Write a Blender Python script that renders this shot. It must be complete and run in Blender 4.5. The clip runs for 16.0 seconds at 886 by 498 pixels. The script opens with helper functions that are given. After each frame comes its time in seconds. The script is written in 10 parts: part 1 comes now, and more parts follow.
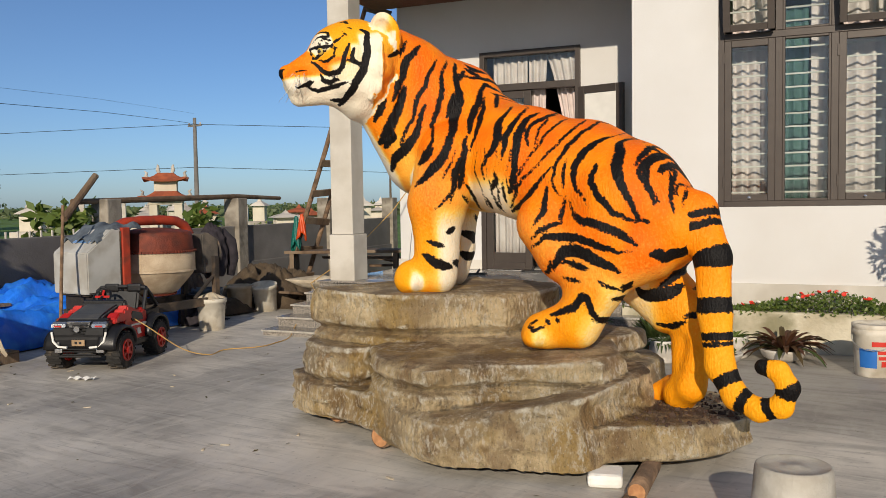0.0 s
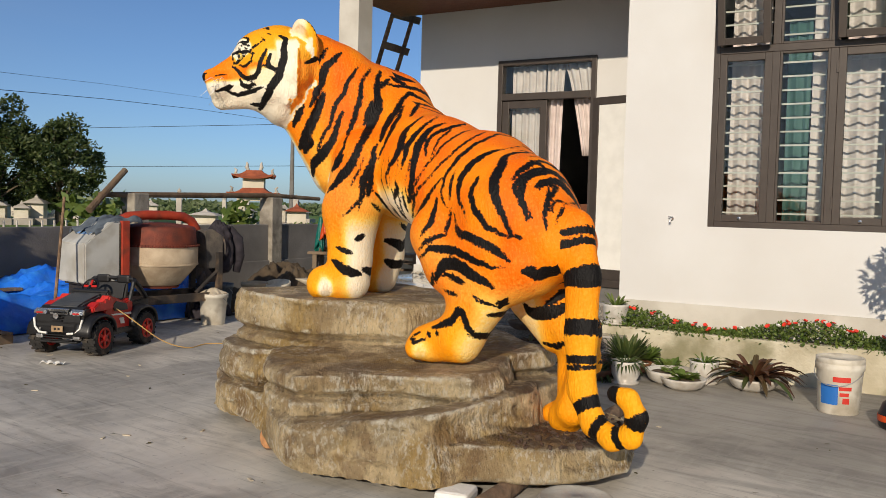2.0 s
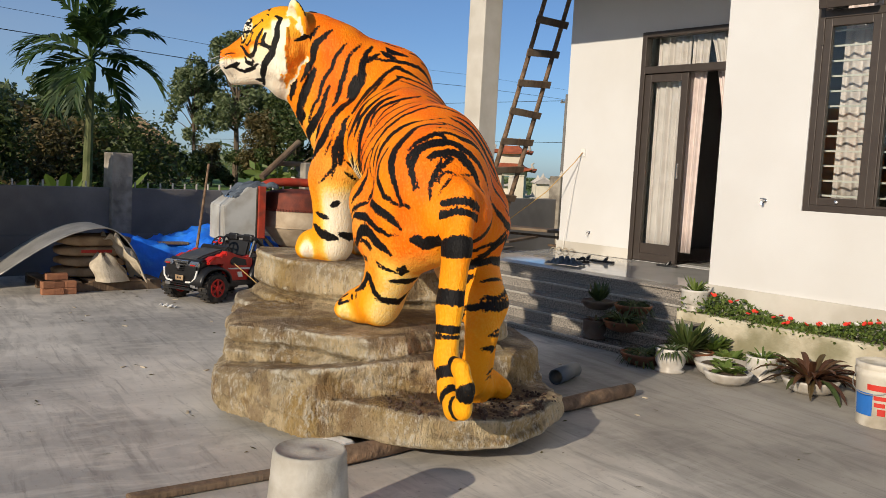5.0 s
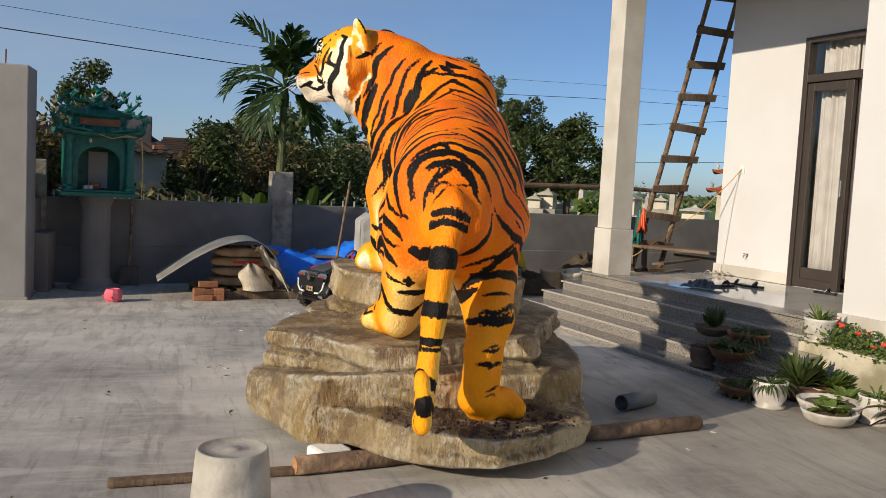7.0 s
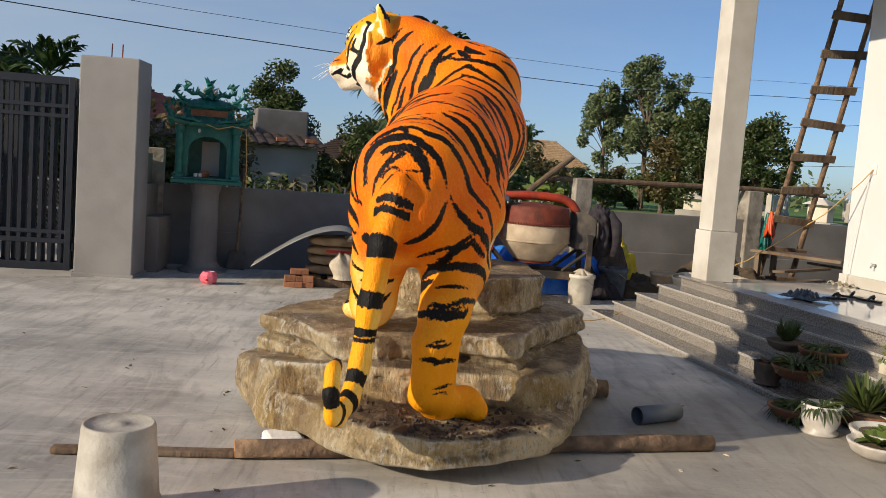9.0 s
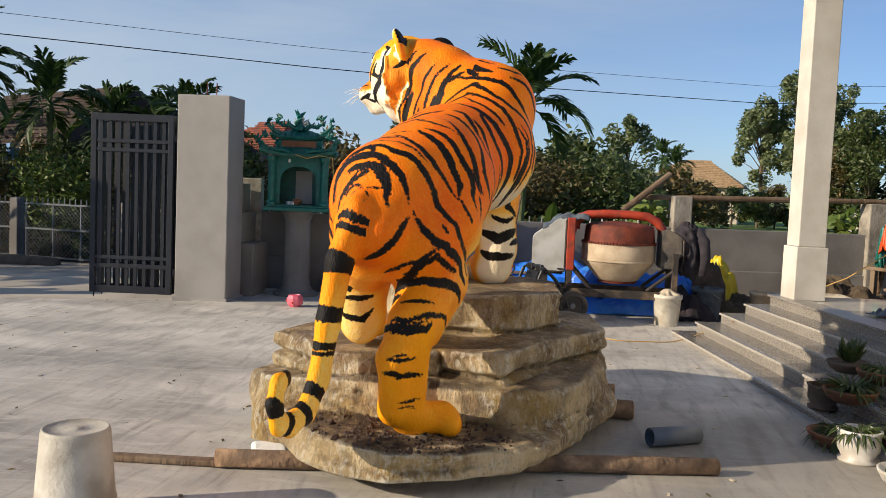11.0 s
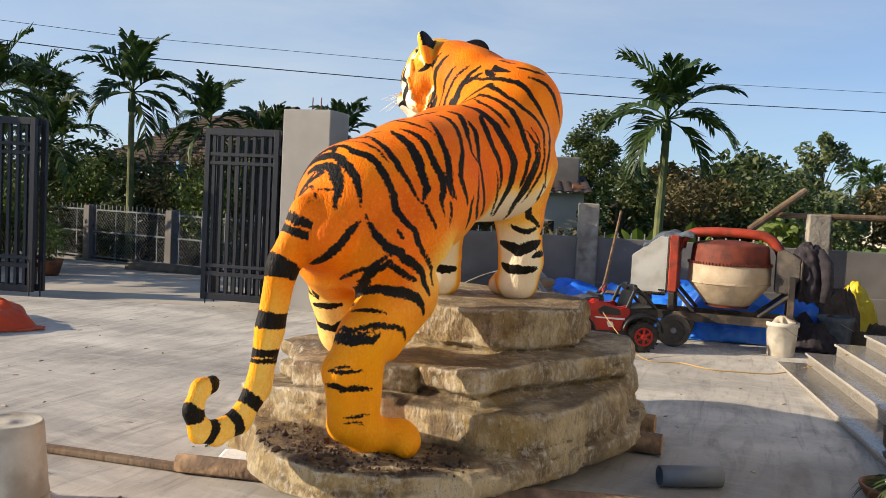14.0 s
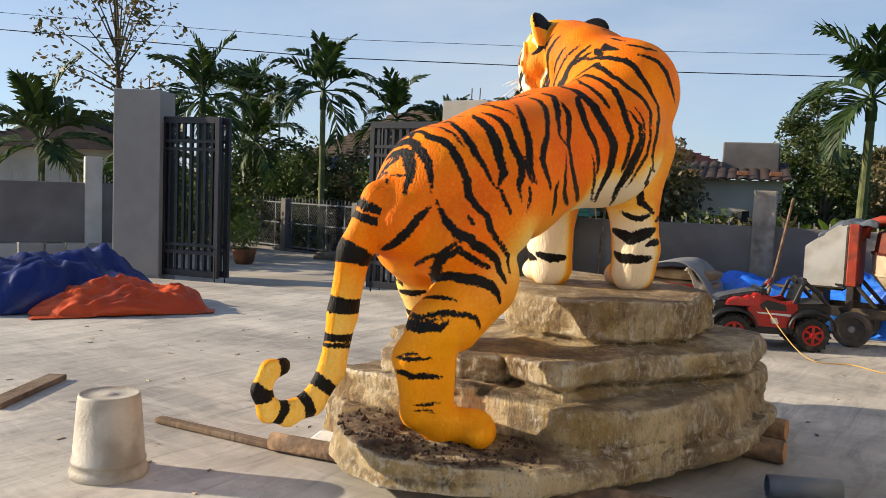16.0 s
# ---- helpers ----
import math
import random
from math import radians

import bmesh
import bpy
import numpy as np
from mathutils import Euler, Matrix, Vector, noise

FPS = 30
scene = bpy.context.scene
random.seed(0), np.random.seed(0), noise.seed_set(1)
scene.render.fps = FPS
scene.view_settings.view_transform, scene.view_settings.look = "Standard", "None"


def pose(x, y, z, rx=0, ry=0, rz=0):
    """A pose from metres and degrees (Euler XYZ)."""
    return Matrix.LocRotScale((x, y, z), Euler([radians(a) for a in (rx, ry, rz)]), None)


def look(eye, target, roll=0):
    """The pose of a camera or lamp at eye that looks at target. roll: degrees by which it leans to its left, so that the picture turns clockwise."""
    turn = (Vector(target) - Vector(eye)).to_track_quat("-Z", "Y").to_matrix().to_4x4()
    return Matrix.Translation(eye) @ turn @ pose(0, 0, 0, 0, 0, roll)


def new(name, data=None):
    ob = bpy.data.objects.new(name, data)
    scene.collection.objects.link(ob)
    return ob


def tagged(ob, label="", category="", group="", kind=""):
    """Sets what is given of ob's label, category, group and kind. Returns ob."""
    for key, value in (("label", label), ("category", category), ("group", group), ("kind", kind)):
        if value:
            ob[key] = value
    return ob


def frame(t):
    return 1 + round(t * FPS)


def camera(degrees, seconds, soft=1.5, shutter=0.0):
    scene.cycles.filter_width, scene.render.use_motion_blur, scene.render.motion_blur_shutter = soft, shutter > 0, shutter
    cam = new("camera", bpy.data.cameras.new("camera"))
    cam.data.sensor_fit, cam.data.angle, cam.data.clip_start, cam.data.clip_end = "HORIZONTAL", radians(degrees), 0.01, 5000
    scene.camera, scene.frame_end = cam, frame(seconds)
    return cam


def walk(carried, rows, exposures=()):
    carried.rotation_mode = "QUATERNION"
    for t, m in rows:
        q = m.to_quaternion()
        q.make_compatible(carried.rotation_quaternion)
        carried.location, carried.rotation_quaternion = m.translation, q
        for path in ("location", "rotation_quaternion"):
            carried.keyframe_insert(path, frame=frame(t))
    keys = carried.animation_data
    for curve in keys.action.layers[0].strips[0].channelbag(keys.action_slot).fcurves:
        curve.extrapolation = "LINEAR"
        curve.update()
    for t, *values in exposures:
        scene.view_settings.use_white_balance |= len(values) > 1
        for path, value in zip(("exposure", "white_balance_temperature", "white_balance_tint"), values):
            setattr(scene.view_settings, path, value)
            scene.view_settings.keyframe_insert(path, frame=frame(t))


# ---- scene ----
from mathutils import kdtree

cam = camera(54.1, 16.0, soft=0.75)
PATH = [
    (0, (3.524, -3.135, 1.306), (2.464, -1.442, 1.195), -0.9),
    (0.5, (3.718, -3.0, 1.299), (2.603, -1.344, 1.185), 0.5),
    (1, (3.894, -2.797, 1.288), (2.762, -1.153, 1.167), 0.8),
    (1.5, (4.081, -2.594, 1.324), (2.916, -0.973, 1.209), 1.2),
    (2, (4.402, -2.485, 1.329), (3.152, -0.927, 1.23), 1.5),
    (2.5, (4.646, -2.318, 1.325), (3.303, -0.839, 1.225), 1.6),
    (3, (4.874, -2.088, 1.336), (3.457, -0.68, 1.222), 1.6),
    (3.5, (5.177, -1.887, 1.346), (3.647, -0.607, 1.205), 1.5),
    (3.7, (5.272, -1.81, 1.345), (3.723, -0.555, 1.193), 1.7),
    (5.8, (5.992, -0.762, 1.378), (4.188, 0.086, 1.221), 2.9),
    (6, (6.054, -0.664, 1.371), (4.219, 0.117, 1.222), 2.7),
    (6.5, (6.172, -0.394, 1.379), (4.284, 0.246, 1.232), 2.4),
    (7, (6.15, -0.125, 1.368), (4.239, 0.443, 1.214), 3.0),
    (7.5, (6.141, 0.11, 1.363), (4.208, 0.598, 1.195), 2.8),
    (8, (6.165, 0.404, 1.376), (4.205, 0.761, 1.202), 3.0),
    (8.2, (6.154, 0.513, 1.367), (4.186, 0.824, 1.189), 3.5),
    (10.3, (6.172, 1.616, 1.381), (4.178, 1.57, 1.231), 2.9),
    (10.5, (6.15, 1.676, 1.375), (4.157, 1.608, 1.23), 2.8),
    (11, (6.166, 1.868, 1.37), (4.184, 1.639, 1.229), 2.4),
    (11.5, (6.159, 2.052, 1.37), (4.186, 1.754, 1.229), 2.3),
    (12, (6.082, 2.177, 1.354), (4.114, 1.85, 1.212), 2.3),
    (12.5, (5.958, 2.336, 1.367), (3.998, 1.965, 1.225), 2.7),
    (13, (5.874, 2.489, 1.357), (3.923, 2.069, 1.229), 2.7),
    (13.5, (5.797, 2.672, 1.35), (3.871, 2.146, 1.233), 2.9),
    (13.7, (5.77, 2.728, 1.354), (3.854, 2.166, 1.239), 2.7),
    (13.8, (5.736, 2.75, 1.35), (3.828, 2.162, 1.235), 2.8),
    (14, (5.671, 2.809, 1.336), (3.783, 2.157, 1.224), 2.9),
    (14.2, (5.641, 2.902, 1.331), (3.782, 2.175, 1.216), 2.7),
    (14.5, (5.535, 2.958, 1.329), (3.715, 2.137, 1.21), 2.6),
    (15, (5.464, 3.157, 1.331), (3.7, 2.223, 1.207), 2.7),
    (15.5, (5.416, 3.282, 1.333), (3.662, 2.331, 1.195), 2.7),
    (16, (5.331, 3.293, 1.329), (3.655, 2.213, 1.179), 2.2),
]
EXPOSURES = [(0, -0.1, 6500, 10), (3.7, -0.05, 6500, 10), (6, 0.04, 6500, 10), (8.2, 0.12, 6600, 10), (10.3, 0.42, 6700, 10), (12.5, 0.62, 6800, 10), (14.5, 0.74, 6900, 10), (16, 0.74, 7000, 10)]
walk(cam, [(t, look(eye, target, roll)) for t, eye, target, roll in PATH], EXPOSURES)

# ---- light ----
SUN_EL, SUN_AZ = radians(21), math.atan2(-0.91, 0.42)
sun_dir = Vector((math.cos(SUN_EL) * math.cos(SUN_AZ), math.cos(SUN_EL) * math.sin(SUN_AZ), math.sin(SUN_EL)))
sun_data = bpy.data.lights.new("sun", "SUN")
sun_data.energy, sun_data.angle, sun_data.color = 4.1, radians(0.6), (1.0, 0.87, 0.69)
sun = new("sun", sun_data)
sun.matrix_world = look(sun_dir * 60, (0, 0, 0))
world = bpy.data.worlds.new("sky")
scene.world = world
world.use_nodes = True
wn = world.node_tree
sky = wn.nodes.new("ShaderNodeTexSky")
sky.sky_type, sky.sun_disc = "NISHITA", False
sky.sun_elevation, sky.sun_rotation = SUN_EL, math.pi / 2 - SUN_AZ
sky.altitude, sky.air_density, sky.dust_density, sky.ozone_density = 1500, 0.85, 2.0, 5.0
# thin high cloud, thicker towards the sun's side of the sky
wtc = wn.nodes.new("ShaderNodeTexCoord")
wdot = wn.nodes.new("ShaderNodeVectorMath")
wdot.operation = "DOT_PRODUCT"
wdot.inputs[1].default_value = (-0.25, -0.95, -0.2)
wn.links.new(wtc.outputs["Generated"], wdot.inputs[0])
wside = wn.nodes.new("ShaderNodeMapRange")
wside.interpolation_type = "SMOOTHSTEP"
wside.inputs[1].default_value, wside.inputs[2].default_value, wside.inputs[3].default_value, wside.inputs[4].default_value = -0.55, 0.75, 0.0, 0.62
wn.links.new(wdot.outputs["Value"], wside.inputs[0])
wmap = wn.nodes.new("ShaderNodeMapping")
wmap.inputs["Scale"].default_value, wmap.inputs["Rotation"].default_value = (1.6, 1.6, 7.0), (0.12, 0.08, 0.3)
wn.links.new(wtc.outputs["Generated"], wmap.inputs[0])
wcl = wn.nodes.new("ShaderNodeTexNoise")
wcl.inputs["Scale"].default_value, wcl.inputs["Detail"].default_value, wcl.inputs["Roughness"].default_value, wcl.inputs["Distortion"].default_value = 1.5, 7, 0.55, 0.6
wn.links.new(wmap.outputs[0], wcl.inputs["Vector"])
wr_ = wn.nodes.new("ShaderNodeMapRange")
wr_.inputs[1].default_value, wr_.inputs[2].default_value, wr_.inputs[3].default_value, wr_.inputs[4].default_value = 0.3, 0.75, 0.55, 1.35
wn.links.new(wcl.outputs["Fac"], wr_.inputs[0])
wfac = wn.nodes.new("ShaderNodeMath")
wfac.operation = "MULTIPLY"
wn.links.new(wside.outputs[0], wfac.inputs[0])
wn.links.new(wr_.outputs[0], wfac.inputs[1])
wmix = wn.nodes.new("ShaderNodeMix")
wmix.data_type = "RGBA"
wn.links.new(wfac.outputs[0], wmix.inputs[0])
wn.links.new(sky.outputs[0], wmix.inputs[6])
wmix.inputs[7].default_value = (3.3, 3.95, 4.75, 1)
wn.links.new(wmix.outputs[2], wn.nodes["Background"].inputs[0])
wn.nodes["Background"].inputs[1].default_value = 0.106


# ---- materials ----
def lin(r, g, b):
    return tuple((c / 255 / 12.92) if c < 11 else ((c / 255 + 0.055) / 1.055) ** 2.4 for c in (r, g, b)) + (1,)


def mat(name, c1, c2=None, scale=6.0, rough=0.8, metal=0.0, bump=0.2, grain=60.0, c3=None, stain=1.2, amount=0.5, stretch=(1, 1, 1), rand=0.0, spec=0.5):
    """Two colours mixed by fine noise, a third in broad stains, with fine relief."""
    m = bpy.data.materials.new(name)
    m.use_nodes = True
    nt = m.node_tree
    b = nt.nodes["Principled BSDF"]
    b.inputs["Roughness"].default_value, b.inputs["Metallic"].default_value = rough, metal
    b.inputs["Specular IOR Level"].default_value = spec
    tc = nt.nodes.new("ShaderNodeTexCoord")
    mp = nt.nodes.new("ShaderNodeMapping")
    mp.inputs["Scale"].default_value = stretch
    nt.links.new(tc.outputs["Object"], mp.inputs[0])

    def noise_at(s, detail=4.0):
        n = nt.nodes.new("ShaderNodeTexNoise")
        n.inputs["Scale"].default_value, n.inputs["Detail"].default_value = s, detail
        nt.links.new(mp.outputs[0], n.inputs["Vector"])
        return n.outputs["Fac"]

    def mix(fac, a, bcol):
        x = nt.nodes.new("ShaderNodeMix")
        x.data_type = "RGBA"
        for sock, v in ((x.inputs[0], fac), (x.inputs[6], a), (x.inputs[7], bcol)):
            if isinstance(v, bpy.types.NodeSocket):
                nt.links.new(v, sock)
            else:
                sock.default_value = v
        return x.outputs[2]

    def ramp(fac, lo, hi):
        r = nt.nodes.new("ShaderNodeMapRange")
        r.interpolation_type = "SMOOTHSTEP"
        r.inputs[1].default_value, r.inputs[2].default_value = lo, hi
        nt.links.new(fac, r.inputs[0])
        return r.outputs[0]

    c2 = c2 or tuple(c * 0.8 for c in c1[:3]) + (1,)
    col = mix(ramp(noise_at(scale, 6), 0.3, 0.7), c1, c2)
    if c3:
        s = nt.nodes.new("ShaderNodeMath")
        s.operation = "MULTIPLY"
        nt.links.new(ramp(noise_at(stain, 5), 0.45, 0.68), s.inputs[0])
        s.inputs[1].default_value = amount
        col = mix(s.outputs[0], col, c3)
    if rand:
        oi = nt.nodes.new("ShaderNodeObjectInfo")
        hsv = nt.nodes.new("ShaderNodeHueSaturation")
        r = nt.nodes.new("ShaderNodeMapRange")
        r.inputs[3].default_value, r.inputs[4].default_value = 1 - rand, 1 + rand
        nt.links.new(oi.outputs["Random"], r.inputs[0])
        nt.links.new(r.outputs[0], hsv.inputs["Value"])
        nt.links.new(col, hsv.inputs["Color"])
        col = hsv.outputs[0]
    nt.links.new(col, b.inputs["Base Color"])
    if bump:
        bp = nt.nodes.new("ShaderNodeBump")
        bp.inputs["Strength"].default_value, bp.inputs["Distance"].default_value = bump, 0.02
        nt.links.new(noise_at(grain, 5), bp.inputs["Height"])
        nt.links.new(bp.outputs[0], b.inputs["Normal"])
    return m


def leaf_mat(name, c1, c2, c3):
    """Leaf colour that varies from leaf to leaf, with light through the blade."""
    m = bpy.data.materials.new(name)
    m.use_nodes = True
    nt = m.node_tree
    b = nt.nodes["Principled BSDF"]
    b.inputs["Roughness"].default_value = 0.55
    g = nt.nodes.new("ShaderNodeNewGeometry")
    cr = nt.nodes.new("ShaderNodeValToRGB")
    cr.color_ramp.elements[0].color, cr.color_ramp.elements[1].color = c1, c3
    e = cr.color_ramp.elements.new(0.5)
    e.color = c2
    nt.links.new(g.outputs["Random Per Island"], cr.inputs[0])
    nt.links.new(cr.outputs[0], b.inputs["Base Color"])
    t = nt.nodes.new("ShaderNodeBsdfTranslucent")
    nt.links.new(cr.outputs[0], t.inputs[0])
    ms = nt.nodes.new("ShaderNodeMixShader")
    ms.inputs[0].default_value = 0.25
    nt.links.new(b.outputs[0], ms.inputs[1])
    nt.links.new(t.outputs[0], ms.inputs[2])
    nt.links.new(ms.outputs[0], nt.nodes["Material Output"].inputs[0])
    return m


def glass_mat(name, tint=(0.9, 0.95, 0.95, 1)):
    m = bpy.data.materials.new(name)
    m.use_nodes = True
    nt = m.node_tree
    nt.nodes.remove(nt.nodes["Principled BSDF"])
    gl, tr, lw, ms = (nt.nodes.new("ShaderNode" + k) for k in ("BsdfGlossy", "BsdfTransparent", "LayerWeight", "MixShader"))
    gl.inputs["Roughness"].default_value = 0.03
    tr.inputs[0].default_value = tint
    pw, ad = nt.nodes.new("ShaderNodeMath"), nt.nodes.new("ShaderNodeMath")
    pw.operation, ad.operation = "POWER", "MULTIPLY_ADD"
    nt.links.new(lw.outputs["Facing"], pw.inputs[0])
    pw.inputs[1].default_value = 3.5
    nt.links.new(pw.outputs[0], ad.inputs[0])
    ad.inputs[1].default_value, ad.inputs[2].default_value = 0.6, 0.05
    nt.links.new(ad.outputs[0], ms.inputs[0])
    nt.links.new(tr.outputs[0], ms.inputs[1])
    nt.links.new(gl.outputs[0], ms.inputs[2])
    nt.links.new(ms.outputs[0], nt.nodes["Material Output"].inputs[0])
    return m


M = {
    "yard": mat("yard concrete", lin(218, 211, 199), lin(192, 186, 176), 2.2, 0.6, bump=0.12, grain=30, c3=lin(150, 146, 140), stain=0.7, amount=0.75, stretch=(1, 0.45, 1)),
    "road": mat("road concrete", lin(190, 180, 165), lin(160, 152, 140), 1.2, 0.9, bump=0.2, c3=lin(135, 125, 110), stain=0.4),
    "field": mat("rice field", lin(98, 132, 46), lin(76, 108, 38), 0.35, 0.9, bump=0.6, grain=9, c3=lin(95, 112, 45), stain=0.03, amount=0.6),
    "soil": mat("soil", lin(92, 78, 60), lin(70, 58, 45), 5, 0.95, bump=0.6, grain=25),
    "wall_white": mat("cream wall paint", lin(214, 213, 211), lin(209, 207, 204), 1.5, 0.85, bump=0.05, grain=120, c3=lin(200, 197, 192), stain=0.7, amount=0.35),
    "cement": mat("cement render", lin(128, 124, 120), lin(112, 108, 104), 2.2, 0.9, bump=0.2, grain=40, c3=lin(92, 88, 84), stain=1.0, amount=0.6),
    "pillar": mat("smooth cement pillar", lin(150, 147, 143), lin(138, 135, 131), 1.8, 0.8, bump=0.08, grain=40, c3=lin(125, 122, 118), stain=0.9, amount=0.5),
    "column": mat("pale concrete column", lin(205, 200, 190), lin(190, 184, 172), 3, 0.8, bump=0.1, grain=50, c3=lin(170, 162, 150), stain=1.5, amount=0.4),
    "granite": mat("speckled granite", lin(166, 158, 148), lin(84, 81, 77), 70, 0.32, bump=0.03, grain=150, c3=lin(150, 143, 134), stain=2.5, amount=0.4),
    "granite_tread": mat("polished granite tread", lin(140, 135, 128), lin(104, 100, 95), 60, 0.16, bump=0.03, grain=150, c3=lin(122, 116, 108), stain=2.5, amount=0.4),
    "granite_edge": mat("cut granite edge", lin(186, 180, 170), lin(150, 145, 137), 60, 0.4, bump=0.03, grain=150),
    "tile": mat("polished floor tile", lin(205, 202, 196), lin(190, 188, 182), 3, 0.06, bump=0.0),
    "alu": mat("brown aluminium", lin(72, 64, 58), lin(66, 58, 53), 10, 0.45, 0.2, bump=0.03, grain=80),
    "curtain": mat("satin curtain", lin(214, 200, 194), lin(198, 183, 177), 8, 0.6, bump=0.1),
    "grey_plastic": mat("dark grey plastic", lin(70, 72, 74), lin(60, 62, 64), 9, 0.5, bump=0.08, c3=lin(98, 94, 88), stain=7, amount=0.5),
    "drape_green": mat("dark green cloth", lin(70, 104, 96), lin(54, 86, 80), 6, 0.7, bump=0.1),
    "room": mat("dim room wall", lin(150, 140, 125), lin(135, 126, 112), 2, 0.9),
    "black": mat("black paint", lin(24, 23, 22), lin(16, 15, 15), 20, 0.5, bump=0.2, grain=80),
    "post_old": mat("weathered cement post", lin(168, 160, 146), lin(136, 128, 116), 6, 0.9, bump=0.4, grain=30, c3=lin(88, 80, 70), stain=3.5, amount=0.8),
    "gate": mat("charcoal gate paint", lin(48, 50, 56), lin(42, 44, 50), 12, 0.45, 0.3, bump=0.05),
    "wood": mat("weathered timber", lin(120, 98, 76), lin(88, 70, 54), 12, 0.85, bump=0.5, grain=30, c3=lin(140, 125, 105), stain=3, stretch=(1, 1, 0.15)),
    "wood_log": mat("log bark", lin(146, 118, 92), lin(100, 80, 62), 14, 0.9, bump=0.7, grain=34, c3=lin(78, 64, 52), stain=5, amount=0.8),
    "wood_end": mat("sawn log end", lin(190, 140, 95), lin(160, 112, 74), 30, 0.85, bump=0.3),
    "plastic_white": mat("dirty white plastic", lin(214, 208, 194), lin(200, 192, 176), 9, 0.55, bump=0.1, c3=lin(150, 138, 118), stain=6, amount=0.7),
    "bucket_grey": mat("cement-stained white plastic", lin(186, 181, 170), lin(164, 157, 144), 9, 0.6, bump=0.2, c3=lin(132, 124, 110), stain=5, amount=0.8),
    "plastic_black": mat("black plastic", lin(30, 30, 32), lin(22, 22, 24), 10, 0.4, bump=0.05),
    "plastic_red": mat("red plastic", lin(190, 32, 22), lin(170, 26, 18), 10, 0.35, bump=0.02),
    "rubber": mat("tyre rubber", lin(44, 42, 40), lin(34, 33, 32), 14, 0.85, bump=0.3, c3=lin(100, 88, 74), stain=9, amount=0.5),
    "mud": mat("wet brown soil", lin(74, 54, 40), lin(56, 40, 30), 20, 0.7, bump=0.5),
    "rubber_grey": mat("dusty solid rubber", lin(92, 86, 80), lin(72, 68, 64), 9, 0.9, bump=0.3, c3=lin(128, 116, 102), stain=5, amount=0.6),
    "frame_steel": mat("cement-splashed black steel", lin(52, 46, 42), lin(38, 34, 32), 12, 0.7, bump=0.3, c3=lin(128, 106, 84), stain=6, amount=0.55),
    "sack_dark": mat("dirty brown plastic", lin(74, 58, 48), lin(56, 44, 38), 8, 0.6, bump=0.4, c3=lin(108, 90, 72), stain=5),
    "steel": mat("worn grey steel", lin(170, 170, 168), lin(150, 150, 148), 8, 0.5, 0.4, bump=0.1, c3=lin(120, 108, 96), stain=4),
    "mix_box": mat("pale grey sheet metal", lin(188, 188, 184), lin(172, 172, 168), 5, 0.6, bump=0.08, c3=lin(150, 142, 130), stain=4, amount=0.6),
    "mix_red": mat("rusty orange paint", lin(178, 62, 34), lin(150, 48, 28), 9, 0.65, bump=0.2, c3=lin(96, 50, 36), stain=5, amount=0.7),
    "mix_drum": mat("cement-dusted drum", lin(196, 178, 152), lin(172, 152, 126), 6, 0.8, bump=0.3, c3=lin(140, 118, 95), stain=4),
    "rust": mat("rusty drum top", lin(134, 62, 42), lin(100, 48, 36), 7, 0.7, 0.2, bump=0.3, c3=lin(70, 42, 34), stain=5, amount=0.8),
    "tarp_blue": mat("blue tarpaulin", lin(41, 132, 255), lin(28, 93, 203), 3, 0.4, bump=0.8, grain=9, c3=lin(86, 177, 255), stain=6, amount=0.4),
    "tarp_navy": mat("navy tarpaulin", lin(24, 46, 118), lin(16, 32, 90), 3, 0.42, bump=0.9, grain=8),
    "tarp_orange": mat("orange tarpaulin", lin(214, 82, 24), lin(190, 66, 18), 3, 0.45, bump=0.9, grain=8),
    "tarp_yellow": mat("yellow plastic sheet", lin(226, 200, 40), lin(200, 172, 26), 5, 0.45, bump=0.9, grain=9),
    "cloth_dark": mat("dark jacket cloth", lin(54, 48, 54), lin(38, 34, 40), 14, 0.9, bump=0.6, grain=18),
    "cloth_grey": mat("grey cloth", lin(96, 106, 116), lin(70, 78, 88), 14, 0.9, bump=0.6, grain=18),
    "sack": mat("cement sack paper", lin(176, 150, 118), lin(150, 124, 94), 8, 0.9, bump=0.4, c3=lin(120, 100, 78), stain=4),
    "sack_white": mat("woven white sack", lin(202, 190, 168), lin(178, 164, 142), 12, 0.9, bump=0.4),
    "sheet_metal": mat("bent metal sheet", lin(176, 172, 164), lin(150, 146, 138), 5, 0.5, 0.5, bump=0.1),
    "brick": mat("red brick", lin(164, 112, 80), lin(138, 92, 66), 12, 0.9, bump=0.4, rand=0.2),
    "teal": mat("teal enamel paint", lin(12, 106, 94), lin(8, 84, 76), 14, 0.4, bump=0.25, grain=50, c3=lin(10, 92, 82), stain=8),
    "pvc": mat("grey pvc", lin(104, 110, 116), lin(92, 98, 104), 8, 0.45, bump=0.03),
    "pink": mat("pink plastic", lin(236, 120, 136), lin(224, 98, 118), 8, 0.4, bump=0.05),
    "terra": mat("brown clay", lin(150, 92, 54), lin(112, 68, 42), 9, 0.7, bump=0.2, c3=lin(84, 60, 44), stain=7, amount=0.7),
    "pot_dark": mat("dark earthen pot", lin(96, 80, 68), lin(72, 60, 52), 9, 0.8, bump=0.2, c3=lin(120, 104, 88), stain=7, amount=0.5),
    "pot_white": mat("glazed white pot", lin(208, 204, 196), lin(190, 184, 174), 8, 0.4, bump=0.08, c3=lin(150, 140, 126), stain=7, amount=0.6),
